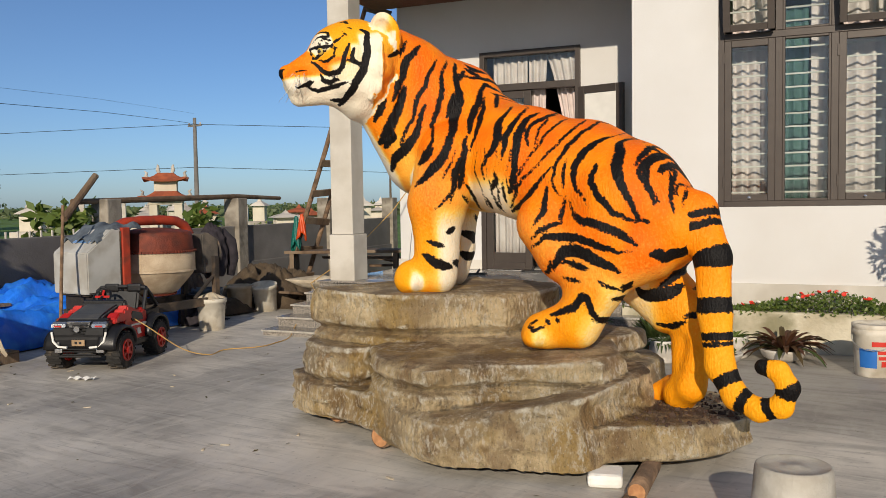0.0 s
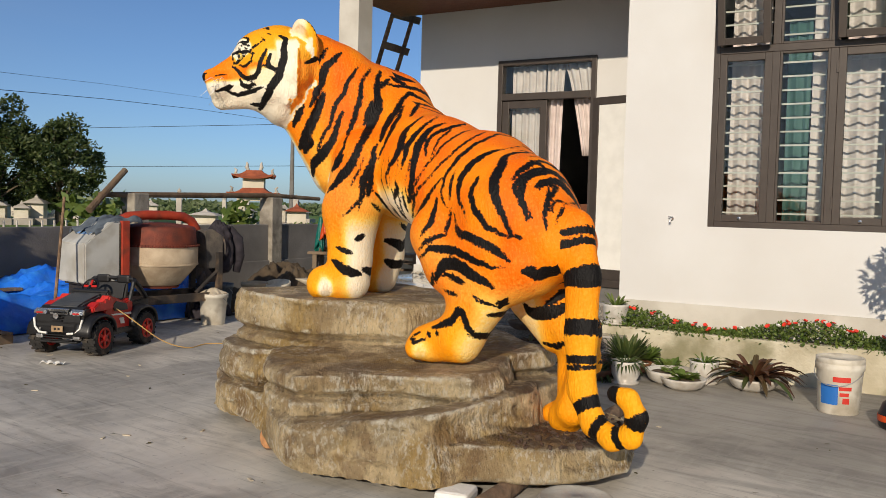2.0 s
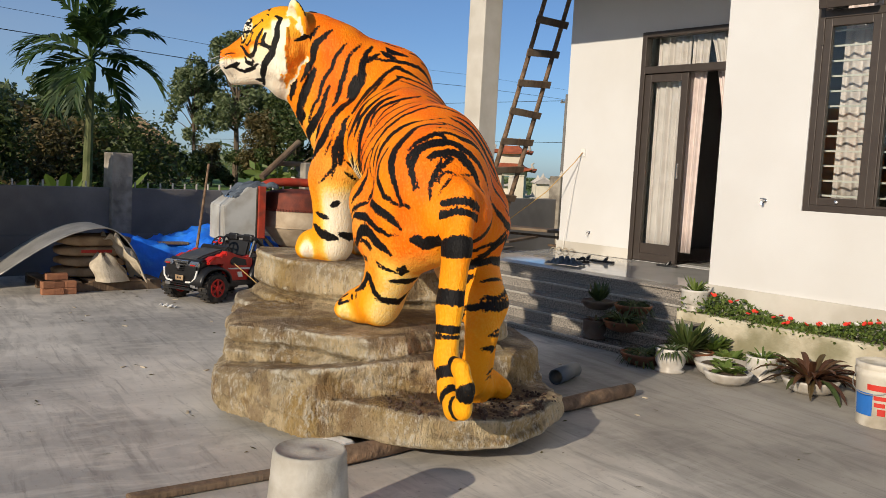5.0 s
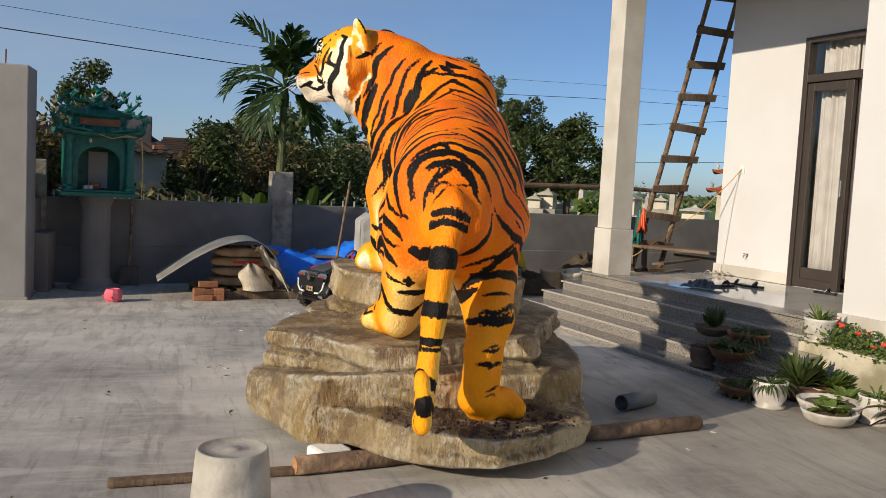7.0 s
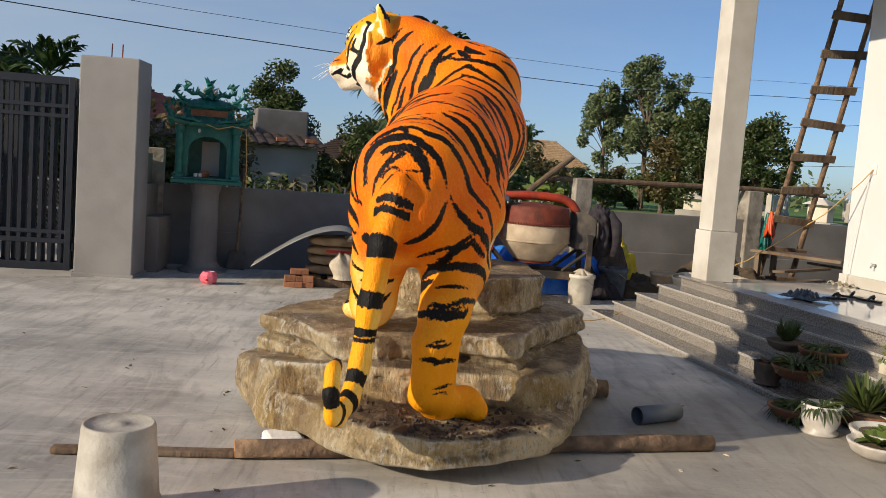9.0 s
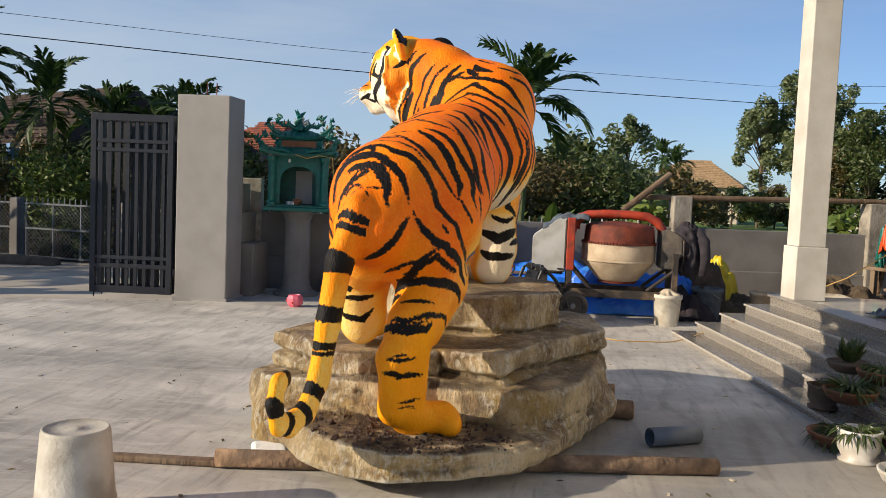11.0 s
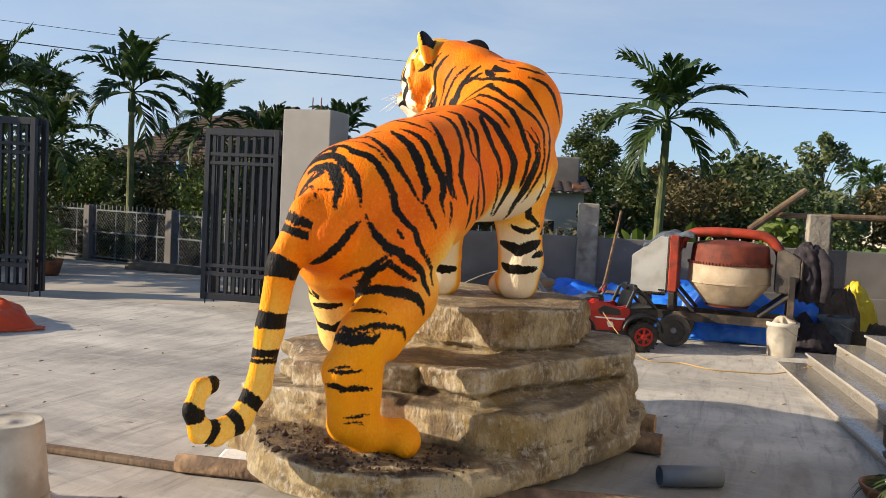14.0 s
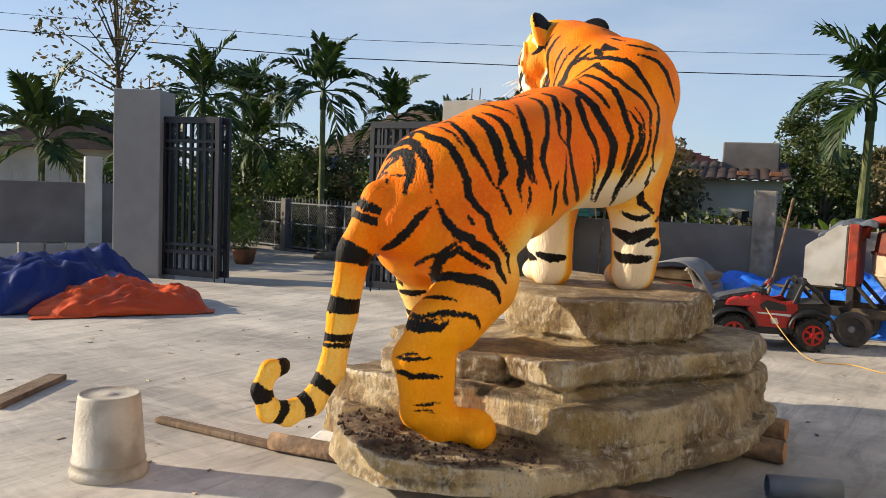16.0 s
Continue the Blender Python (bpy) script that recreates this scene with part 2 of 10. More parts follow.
    "planter": mat("mossy cement planter", lin(206, 198, 176), lin(180, 170, 146), 4, 0.9, bump=0.4, grain=30, c3=lin(120, 116, 84), stain=2.5, amount=0.8),
    "roof_tile": mat("dark clay roof tile", lin(62, 45, 39), lin(46, 36, 32), 5, 0.9, bump=0.4, c3=lin(60, 48, 42), stain=1.5),
    "roof_red": mat("red roof tile", lin(168, 88, 54), lin(140, 72, 46), 4, 0.85, bump=0.3, c3=lin(120, 60, 44), stain=1.0),
    "house_far": mat("far house plaster", lin(214, 206, 188), lin(196, 186, 166), 1.0, 0.9, bump=0.1, c3=lin(160, 148, 128), stain=0.6),
    "stone_far": mat("grey tomb stone", lin(196, 188, 176), lin(160, 152, 142), 0.8, 0.9, bump=0.1, rand=0.25),
    "soffit": mat("brown timber soffit", lin(120, 70, 44), lin(98, 56, 36), 8, 0.6, bump=0.1, stretch=(1, 6, 1)),
    "blue_paint": mat("pale blue paint", lin(112, 150, 196), lin(96, 134, 182), 3, 0.8),
    "bark": mat("tree bark", lin(112, 98, 80), lin(86, 74, 60), 6, 0.95, bump=0.6, grain=20),
    "palm_trunk": mat("areca trunk", lin(112, 116, 76), lin(84, 90, 56), 5, 0.9, bump=0.3, c3=lin(66, 82, 40), stain=2),
    "leaf_mid": leaf_mat("mid green leaves", lin(70, 92, 34), lin(92, 112, 46), lin(116, 130, 60)),
    "leaf_dark": leaf_mat("dark leaves", lin(50, 66, 30), lin(64, 80, 38), lin(92, 100, 52)),
    "leaf_dry": leaf_mat("olive dry leaves", lin(76, 74, 40), lin(94, 86, 50), lin(118, 100, 62)),
    "leaf_palm": leaf_mat("palm leaves", lin(36, 60, 28), lin(48, 74, 32), lin(76, 94, 44)),
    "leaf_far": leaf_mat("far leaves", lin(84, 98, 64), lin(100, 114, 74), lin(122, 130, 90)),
    "leaf_red": leaf_mat("bronze leaves", lin(70, 44, 34), lin(92, 60, 40), lin(60, 78, 36)),
    "petal": mat("red flower", lin(226, 60, 36), lin(214, 44, 30), 9, 0.6, bump=0),
    "cable": mat("black cable", lin(28, 30, 34), lin(24, 26, 30), 5, 0.7, bump=0),
    "wire_tan": mat("tan wire", lin(196, 160, 96), lin(180, 144, 84), 5, 0.7, bump=0),
    "white": mat("white paint", lin(232, 230, 224), lin(222, 220, 214), 6, 0.5, bump=0.03),
    "label_blue": mat("blue label print", lin(40, 110, 190), lin(36, 100, 176), 6, 0.5, bump=0),
    "label_red": mat("red label print", lin(200, 50, 36), lin(186, 44, 32), 6, 0.5, bump=0),
    "chrome": mat("bright metal", lin(210, 210, 210), lin(196, 196, 196), 6, 0.2, 0.9, bump=0),
    "glass": glass_mat("window glass"),
    "foam": mat("white foam", lin(240, 238, 232), lin(228, 226, 218), 8, 0.8, bump=0.3, grain=50),
}




def trowelled(m):
    """Adds sweeping trowel streaks, dark patches, a darker zone by the house and fine specks to a concrete."""
    nt = m.node_tree
    b = nt.nodes["Principled BSDF"]
    src = b.inputs["Base Color"].links[0].from_socket
    tc = nt.nodes.new("ShaderNodeTexCoord")

    def layer(src, scale, stretch, turn, lo, hi, amount, colour, distort=0.0, detail=8):
        mp = nt.nodes.new("ShaderNodeMapping")
        mp.inputs["Scale"].default_value = stretch
        mp.inputs["Rotation"].default_value = (0, 0, radians(turn))
        nt.links.new(tc.outputs["Object"], mp.inputs[0])
        n = nt.nodes.new("ShaderNodeTexNoise")
        n.inputs["Scale"].default_value, n.inputs["Detail"].default_value, n.inputs["Distortion"].default_value = scale, detail, distort
        n.inputs["Roughness"].default_value = 0.62
        nt.links.new(mp.outputs[0], n.inputs["Vector"])
        r = nt.nodes.new("ShaderNodeMapRange")
        r.inputs[1].default_value, r.inputs[2].default_value, r.inputs[4].default_value = lo, hi, amount
        nt.links.new(n.outputs["Fac"], r.inputs[0])
        x = nt.nodes.new("ShaderNodeMix")
        x.data_type = "RGBA"
        nt.links.new(r.outputs[0], x.inputs[0])
        nt.links.new(src, x.inputs[6])
        x.inputs[7].default_value = colour
        return x.outputs[2], n.outputs["Fac"]

    src, _ = layer(src, 1.1, (1, 1, 1), 0, 0.46, 0.62, 0.45, lin(134, 130, 124), 0.6)
    src, f1 = layer(src, 3.2, (0.35, 1.6, 1), 28, 0.48, 0.66, 0.42, lin(116, 112, 108), 1.4)
    src, _ = layer(src, 4.0, (1.5, 0.4, 1), -14, 0.50, 0.68, 0.45, lin(214, 208, 196), 1.8)
    src, _ = layer(src, 26.0, (1, 1, 1), 0, 0.60, 0.72, 0.5, lin(88, 84, 80))
    src, _ = layer(src, 9.0, (0.2, 2.2, 1), 55, 0.56, 0.70, 0.4, lin(96, 92, 88), 0.8)
    # a darker tone by the house, with an uneven edge
    sx = nt.nodes.new("ShaderNodeSeparateXYZ")
    nt.links.new(tc.outputs["Object"], sx.inputs[0])
    wn_ = nt.nodes.new("ShaderNodeTexNoise")
    wn_.inputs["Scale"].default_value, wn_.inputs["Detail"].default_value = 1.3, 6
    nt.links.new(tc.outputs["Object"], wn_.inputs["Vector"])

    def rise(sock, lo, hi):
        ad = nt.nodes.new("ShaderNodeMath")
        ad.operation = "MULTIPLY_ADD"
        nt.links.new(wn_.outputs["Fac"], ad.inputs[0])
        ad.inputs[1].default_value = 1.8
        nt.links.new(sock, ad.inputs[2])
        r = nt.nodes.new("ShaderNodeMapRange")
        r.interpolation_type = "SMOOTHSTEP"
        r.inputs[1].default_value, r.inputs[2].default_value = lo + 0.9, hi + 0.9
        nt.links.new(ad.outputs[0], r.inputs[0])
        return r.outputs[0]

    both = nt.nodes.new("ShaderNodeMath")
    both.operation = "MULTIPLY"
    nt.links.new(rise(sx.outputs[1], 1.2, 2.6), both.inputs[0])
    nt.links.new(rise(sx.outputs[0], -0.2, 1.2), both.inputs[1])
    less = nt.nodes.new("ShaderNodeMath")
    less.operation = "MULTIPLY"
    nt.links.new(both.outputs[0], less.inputs[0])
    less.inputs[1].default_value = 0.62
    xm = nt.nodes.new("ShaderNodeMix")
    xm.data_type = "RGBA"
    nt.links.new(less.outputs[0], xm.inputs[0])
    nt.links.new(src, xm.inputs[6])
    xm.inputs[7].default_value = lin(104, 99, 92)
    src = xm.outputs[2]
    nt.links.new(src, b.inputs["Base Color"])
    r = nt.nodes.new("ShaderNodeMapRange")
    r.inputs[1].default_value, r.inputs[2].default_value, r.inputs[3].default_value, r.inputs[4].default_value = 0.35, 0.65, 0.5, 0.75
    nt.links.new(f1, r.inputs[0])
    nt.links.new(r.outputs[0], b.inputs["Roughness"])


trowelled(M["yard"])


# ---- shape helpers ----
def part(name, bm, material, parent=None, label="", smooth=False):
    """Links a bmesh as one mesh object, under a thing or a part."""
    me = bpy.data.meshes.new(name)
    bm.to_mesh(me)
    bm.free()
    if smooth:
        me.polygons.foreach_set("use_smooth", [True] * len(me.polygons))
    me.materials.append(M[material] if isinstance(material, str) else material)
    ob = new(name, me)
    ob.parent = parent
    if label:
        tagged(ob, label)
    return ob


def thing(name, m, label, category, group="", kind=""):
    """An Empty at the base of a thing, for its parts."""
    ob = new(name)
    ob.matrix_world = m if isinstance(m, Matrix) else pose(*m)
    return tagged(ob, label, category, group, kind)


def box(bm, x0, x1, y0, y1, z0, z1, bevel=0.0, m=None):
    r = bmesh.ops.create_cube(bm, size=1)
    vs = r["verts"]
    for v in vs:
        v.co = Vector(((x0 + x1) / 2 + v.co.x * (x1 - x0), (y0 + y1) / 2 + v.co.y * (y1 - y0), (z0 + z1) / 2 + v.co.z * (z1 - z0)))
    if bevel:
        es = list({e for v in vs for e in v.link_edges})
        r = bmesh.ops.bevel(bm, geom=es, offset=bevel, segments=2, profile=0.5, affect="EDGES")
        vs = list({v for f in r["faces"] for v in f.verts} | {v for v in vs if v.is_valid})
    if m is not None:
        bmesh.ops.transform(bm, matrix=m, verts=[v for v in vs if v.is_valid])
    return bm


def boxes(*rows, bevel=0.0):
    bm = bmesh.new()
    for r in rows:
        box(bm, *r, bevel=bevel)
    return bm


def lathe(profile, n=28, bm=None, m=None):
    """A turned shape from (radius, height) pairs."""
    bm = bm or bmesh.new()
    rings = []
    for r, z in profile:
        if r < 1e-5:
            rings.append([bm.verts.new((0, 0, z))])
        else:
            rings.append([bm.verts.new((r * math.cos(2 * math.pi * k / n), r * math.sin(2 * math.pi * k / n), z)) for k in range(n)])
    for a, b in zip(rings, rings[1:]):
        for k in range(n):
            q = [a[k % len(a)], a[(k + 1) % len(a)], b[(k + 1) % len(b)], b[k % len(b)]]
            q = [v for i, v in enumerate(q) if v not in q[:i]]
            if len(q) > 2:
                bm.faces.new(q)
    if m is not None:
        bmesh.ops.transform(bm, matrix=m, verts=[v for ring in rings for v in ring])
    return bm


def tube(points, radius, n=8, bm=None, ends=True):
    """A tube along points; radius a number or one for each point."""
    bm = bm or bmesh.new()
    pts = [Vector(p) for p in points]
    rad = radius if isinstance(radius, (list, tuple)) else [radius] * len(pts)
    rings, side = [], None
    for i, p in enumerate(pts):
        d = (pts[min(i + 1, len(pts) - 1)] - pts[max(i - 1, 0)]).normalized()
        if side is None:
            side = d.cross(Vector((0, 0, 1)) if abs(d.z) < 0.9 else Vector((1, 0, 0))).normalized()
        side = (side - d * side.dot(d)).normalized()
        up = d.cross(side)
        rings.append([bm.verts.new(p + (side * math.cos(2 * math.pi * k / n) + up * math.sin(2 * math.pi * k / n)) * rad[i]) for k in range(n)])
    for a, b in zip(rings, rings[1:]):
        for k in range(n):
            bm.faces.new((a[k], a[(k + 1) % n], b[(k + 1) % n], b[k]))
    if ends:
        bm.faces.new(rings[0][::-1])
        bm.faces.new(rings[-1])
    return bm


def prism(poly, z0, z1, bm=None):
    bm = bm or bmesh.new()
    a = [bm.verts.new((x, y, z0)) for x, y in poly]
    b = [bm.verts.new((x, y, z1)) for x, y in poly]
    n = len(poly)
    bm.faces.new(a[::-1])
    bm.faces.new(b)
    for k in range(n):
        bm.faces.new((a[k], a[(k + 1) % n], b[(k + 1) % n], b[k]))
    return bm


def sheet(f, nu, nv, thick=0.01):
    """A draped sheet: f(u, v) gives a point; both sides are skinned."""
    bm = bmesh.new()
    top = [[bm.verts.new(f(i / nu, j / nv)) for j in range(nv + 1)] for i in range(nu + 1)]
    faces = [bm.faces.new((top[i][j], top[i + 1][j], top[i + 1][j + 1], top[i][j + 1])) for i in range(nu) for j in range(nv)]
    bm.normal_update()
    bmesh.ops.solidify(bm, geom=faces, thickness=thick)
    return bm


def slab_mesh(name, verts, faces, material, parent=None, smooth=False):
    me = bpy.data.meshes.new(name)
    me.from_pydata(verts, [], faces)
    me.update()
    if smooth:
        me.polygons.foreach_set("use_smooth", [True] * len(me.polygons))
    me.materials.append(M[material] if isinstance(material, str) else material)
    ob = new(name, me)
    ob.parent = parent
    return ob


def smooth_noise(p, s, seed=0):
    """Sum of sines as a quick smooth noise on arrays of points, about -1 to 1."""
    rs = np.random.RandomState(seed)
    out = np.zeros(len(p))
    for k in range(7):
        d = rs.normal(size=3)
        d /= np.linalg.norm(d)
        out += np.sin(p @ d * s * (0.6 + 0.9 * rs.rand()) + rs.rand() * 6.28)
    return out / 3.2


def surface_net(f, lo, hi, h):
    """The zero surface of f on a grid of step h, as vertices and quads."""
    n = [int(math.ceil((b - a) / h)) + 1 for a, b in zip(lo, hi)]
    ax = [a + h * np.arange(k) for a, k in zip(lo, n)]
    g = np.stack(np.meshgrid(*ax, indexing="ij"), -1)
    v = f(g, lo, h)
    corner = [(i, j, k) for i in (0, 1) for j in (0, 1) for k in (0, 1)]
    c = [v[i : n[0] - 1 + i, j : n[1] - 1 + j, k : n[2] - 1 + k] for i, j, k in corner]
    neg = sum((q < 0).astype(np.int8) for q in c)
    act = (neg > 0) & (neg < 8)
    idx = np.argwhere(act)
    num = -np.ones(act.shape, np.int64)
    num[act] = np.arange(len(idx))
    cv = [q[act] for q in c]
    acc, cnt = np.zeros((len(idx), 3)), np.zeros(len(idx))
    for a in range(8):
        for b in range(a + 1, 8):
            ca, cb = np.array(corner[a]), np.array(corner[b])
            if abs(ca - cb).sum() != 1:
                continue
            cross = (cv[a] < 0) != (cv[b] < 0)
            den = np.where(cross, cv[a] - cv[b], 1)
            t = cv[a] / den
            acc += np.where(cross[:, None], ca + t[:, None] * (cb - ca), 0)
            cnt += cross
    verts = np.array(lo) + h * (idx + acc / cnt[:, None])
    quads = []
    for axis in range(3):
        o1, o2 = [(1, 2), (2, 0), (0, 1)][axis]
        sl0 = [slice(1, -1)] * 3
        sl1 = [slice(1, -1)] * 3
        sl0[axis], sl1[axis] = slice(0, -1), slice(1, None)
        a, b = v[tuple(sl0)] < 0, v[tuple(sl1)] < 0
        e = np.argwhere(a != b)
        flip = a[tuple(e.T)]
        base = e + 1
        base[:, axis] -= 1
        q = []
        for d1, d2 in ((0, 0), (-1, 0), (-1, -1), (0, -1)):
            t = base.copy()
            t[:, o1] += d1
            t[:, o2] += d2
            q.append(num[tuple(t.T)])
        q = np.stack(q, 1)
        q[~flip] = q[~flip][:, ::-1]
        quads.append(q)
    return verts, np.concatenate(quads)

# ---- the ground ----
tagged(part("ground", boxes((-900, 900, -900, 900, -1.2, -0.42)), "field"), "flat green rice field reaching to the horizon", "field", kind="structure")
part_yard = prism([(-3.0, -2.0), (-1.7, -6.2), (0.5, -9.5), (12, -9.5), (12, 9), (-5.9, 9), (-5.55, 3.6), (-4.95, 1.0), (-4.35, -1.7)], -0.5, 0.0)
tagged(part("yard", part_yard, "yard"), "grey trowelled concrete yard with faint stains", "yard", kind="structure")
tagged(part("road", prism([(-4.6, -1.9), (-3.1, -2.1), (-1.75, -6.3), (0.4, -9.6), (2, -40), (-5.6, -40), (-7.6, -9.5), (-7.4, -6.0), (-9.5, -1.0)], -0.6, -0.14), "road"), "pale dusty concrete lane outside the gate", "road", kind="structure")
tagged(part("verge", prism([(-5.6, -40), (-7.6, -9.5), (-7.4, -6.0), (-9.5, -1.0), (-30, -1), (-30, -40)], -0.6, -0.3), "soil"), "bare earth and litter along the lane", "soil", kind="structure")

# ---- the house ----
FLOOR_Z = 0.46
# the house stands at a slight angle to the yard, turned about its front wall
HOUSE_TURN = pose(1.18, 4.75, 0, 0, 0, 8.4) @ pose(-1.18, -4.75, 0)
PORCH_Y = 6.48


def in_house(ob):
    """Turns a top-level thing with the house."""
    ob.matrix_world = HOUSE_TURN @ ob.matrix_world
    return ob


def house_point(x, y):
    """The place in the yard of a point given by the house's own walls."""
    q = HOUSE_TURN @ Vector((x, y, 0))
    return q.x, q.y


house_wall = bmesh.new()
# block with the tall window: openings left between the boxes
WX0, WX1, WZ0, WZ1 = 1.485, 2.94, 1.21, 3.5
for r in ((0.72, WX0, 4.75, 4.97, 0, 5.2), (WX1, 7.5, 4.75, 4.97, 0, 5.2), (WX0, WX1, 4.75, 4.97, 0, WZ0), (WX0, WX1, 4.75, 4.97, WZ1, 5.2)):
    box(house_wall, *r)
in_house(tagged(part("wall_front", house_wall, "wall_white"), "sunlit cream painted house wall", "wall", kind="structure"))
in_house(tagged(part("wall_porch_side", boxes((0.72, 0.94, 4.972, PORCH_Y, 0, 5.2)), "wall_white"), "cream painted side wall of the porch", "wall", kind="structure"))
DX0, DX1, DZ1 = -1.45, -0.215, 3.07
porch = boxes((-2.56, DX0, PORCH_Y, PORCH_Y + 0.22, 0, 5.2), (DX1, 0.94, PORCH_Y + 0.002, PORCH_Y + 0.22, 0, 5.2), (DX0, DX1, PORCH_Y, PORCH_Y + 0.22, DZ1, 5.2), (DX0, DX1, PORCH_Y, PORCH_Y + 0.22, 0, FLOOR_Z))
in_house(tagged(part("wall_porch", porch, "wall_white"), "cream painted wall behind the porch", "wall", kind="structure"))
in_house(tagged(part("wall_west", boxes((-2.56, -2.34, PORCH_Y + 0.222, 14, 0, 5.2)), "wall_white"), "cream painted gable wall", "wall", kind="structure"))
in_house(tagged(part("wall_back", boxes((-2.56, 7.5, 14, 14.2, 0, 5.2), (7.28, 7.5, 4.972, 14, 0, 5.2), (0.94, 1.1, PORCH_Y + 0.222, 14, 0, 5.2)), "room"), "plain plastered room walls", "wall", kind="structure"))
in_house(tagged(part("floor", boxes((-2.33, 7.28, PORCH_Y + 0.24, 14, 0.2, FLOOR_Z), (1.12, 7.28, 4.98, PORCH_Y + 0.22, 0.2, FLOOR_Z)), "tile"), "tiled indoor floor", "floor", kind="structure"))
in_house(tagged(part("ceiling", boxes((-2.33, 7.28, PORCH_Y + 0.24, 13.98, 4.3, 4.45), (1.12, 7.28, 4.98, PORCH_Y + 0.22, 4.3, 4.45)), "room"), "plain room ceiling", "ceiling", kind="structure"))
in_house(tagged(part("baseboard", boxes((-2.58, DX0, PORCH_Y - 0.025, PORCH_Y - 0.002, FLOOR_Z + 0.002, FLOOR_Z + 0.12), (DX1 + 0.02, 0.715, PORCH_Y - 0.025, PORCH_Y - 0.002, FLOOR_Z + 0.002, FLOOR_Z + 0.12)), "column"), "pale stone skirting along the porch", "trim", kind="structure"))
# porch roof with a brown boarded underside
roof = in_house(thing("porch_roof", (0, 0, 3.72), "white porch roof slab with a brown boarded underside", "roof", kind="structure"))
part("slab", boxes((-3.0, 0.716, 4.66, PORCH_Y + 0.2, 0.06, 0.4)), "wall_white", roof)
part("soffit", boxes((-2.86, 0.714, 4.74, PORCH_Y - 0.002, 0.0, 0.058)), "soffit", roof, "brown boarded soffit")

# porch floor and granite steps
porch_base = in_house(thing("porch_steps", (0, 0, 0), "grey speckled granite steps up to a polished tiled porch", "steps", kind="structure"))
part("porch_floor", boxes((-2.62, 0.716, 4.72, PORCH_Y - 0.002, 0.05, FLOOR_Z - 0.002)), "tile", porch_base, "polished pale porch tiles")
part("edging", boxes((-2.66, 0.714, 4.63, 4.86, FLOOR_Z - 0.016, FLOOR_Z + 0.004), bevel=0.003), "granite", porch_base, "granite edging of the porch")
STEP_TOPS = (0.058, 0.158, 0.258, 0.360, FLOOR_Z)
for k, z1 in enumerate(STEP_TOPS):
    y0, z0, right = 3.745 + 0.228 * k, STEP_TOPS[k - 1] if k else -0.02, 0.94 if k < 3 else 0.69
    left = -2.76 + 0.025 * k
    if k < 4:
        part("tread", boxes((left, right, y0 - 0.015, y0 + 0.262, z1 - 0.02, z1), bevel=0.004), "granite_tread", porch_base, "polished grey granite tread")
        part("nosing", boxes((left, right, y0 - 0.019, y0 - 0.0152, z1 - 0.019, z1 - 0.001)), "granite_edge", porch_base, "pale cut edge of the tread")
    part("riser", boxes((left + 0.014, right - 0.002, y0, y0 + 0.02 if k < 4 else 4.72, z0, z1 - 0.0205)), "granite", porch_base)
part("core", boxes((-2.72, 0.9, 3.77, 4.36, -0.05, 0.036), (-2.70, 0.68, 4.0, 4.70, 0.0, 0.136), (-2.66, 0.68, 4.23, 4.70, 0.1, 0.235), (-2.64, 0.68, 4.46, 4.70, 0.2, 0.335)), "granite", porch_base)

# the porch column
col = in_house(thing("porch_column", (-2.39, 4.855, FLOOR_Z), "pale square concrete column with a wider pedestal", "column", kind="structure"))
part("pedestal", boxes((-0.15, 0.15, -0.15, 0.15, 0.0, 0.5), bevel=0.008), "column", col)
part("shaft", boxes((-0.13, 0.13, -0.13, 0.13, 0.502, 3.24), bevel=0.008), "column", col)


# ---- windows and doors ----
def sash(parent, name, w, h, m, rail=0.055, depth=0.05, glass=True):
    """A glazed leaf, hung at its lower left corner, with its frame, pane and knob."""
    f = part(name, boxes((0, rail, 0, depth, 0, h), (w - rail, w, 0, depth, 0, h), (rail, w - rail, 0, depth, 0, rail), (rail, w - rail, 0, depth, h - rail, h), bevel=0.004), "alu", parent)
    f.matrix_local = m
    if glass:
        pane = part("pane", boxes((rail, w - rail, depth * 0.45, depth * 0.55, rail, h - rail)), "glass", f)
        pane.visible_shadow = False
    return f


def curtain(x0, x1, z0, z1, y, folds, depth, tie=0.0):
    """A hanging curtain in folds; tie gathers it to one side below its head."""
    def f(u, v):
        pull = tie * (1 - v) ** 0.7
        x = x0 + (x1 - x0) * (u * (1 - abs(pull)) + (pull if pull > 0 else 0))
        return Vector((x, y + depth * math.sin(u * folds * 2 * math.pi) * (0.7 + 0.3 * math.cos(u * 17)), z0 + (z1 - z0) * v))
    return sheet(f, int(folds * 10), 8, 0.004)


win = in_house(thing("window_1", (WX0, 4.80, WZ0), "tall brown aluminium window with bars and folded curtains", "window", kind="structure"))
W_, MZ = WX1 - WX0, 1.47
part("window_frame", boxes((0, 0.05, -0.04, 0.06, 0, 2.29), (W_ - 0.05, W_, -0.04, 0.06, 0, 2.29), (0.05, W_ - 0.05, -0.04, 0.06, 0, 0.05), (0.05, W_ - 0.05, -0.04, 0.06, MZ, MZ + 0.06), (0.475, 0.535, -0.04, 0.06, 0.05, MZ), (0.92, 0.98, -0.04, 0.06, 0.05, MZ), (0.475, 0.535, -0.04, 0.06, MZ + 0.06, 2.24), (0.92, 0.98, -0.04, 0.06, MZ + 0.06, 2.24), (0.05, W_ - 0.05, -0.04, 0.06, 2.24, 2.29), bevel=0.004), "alu", win)
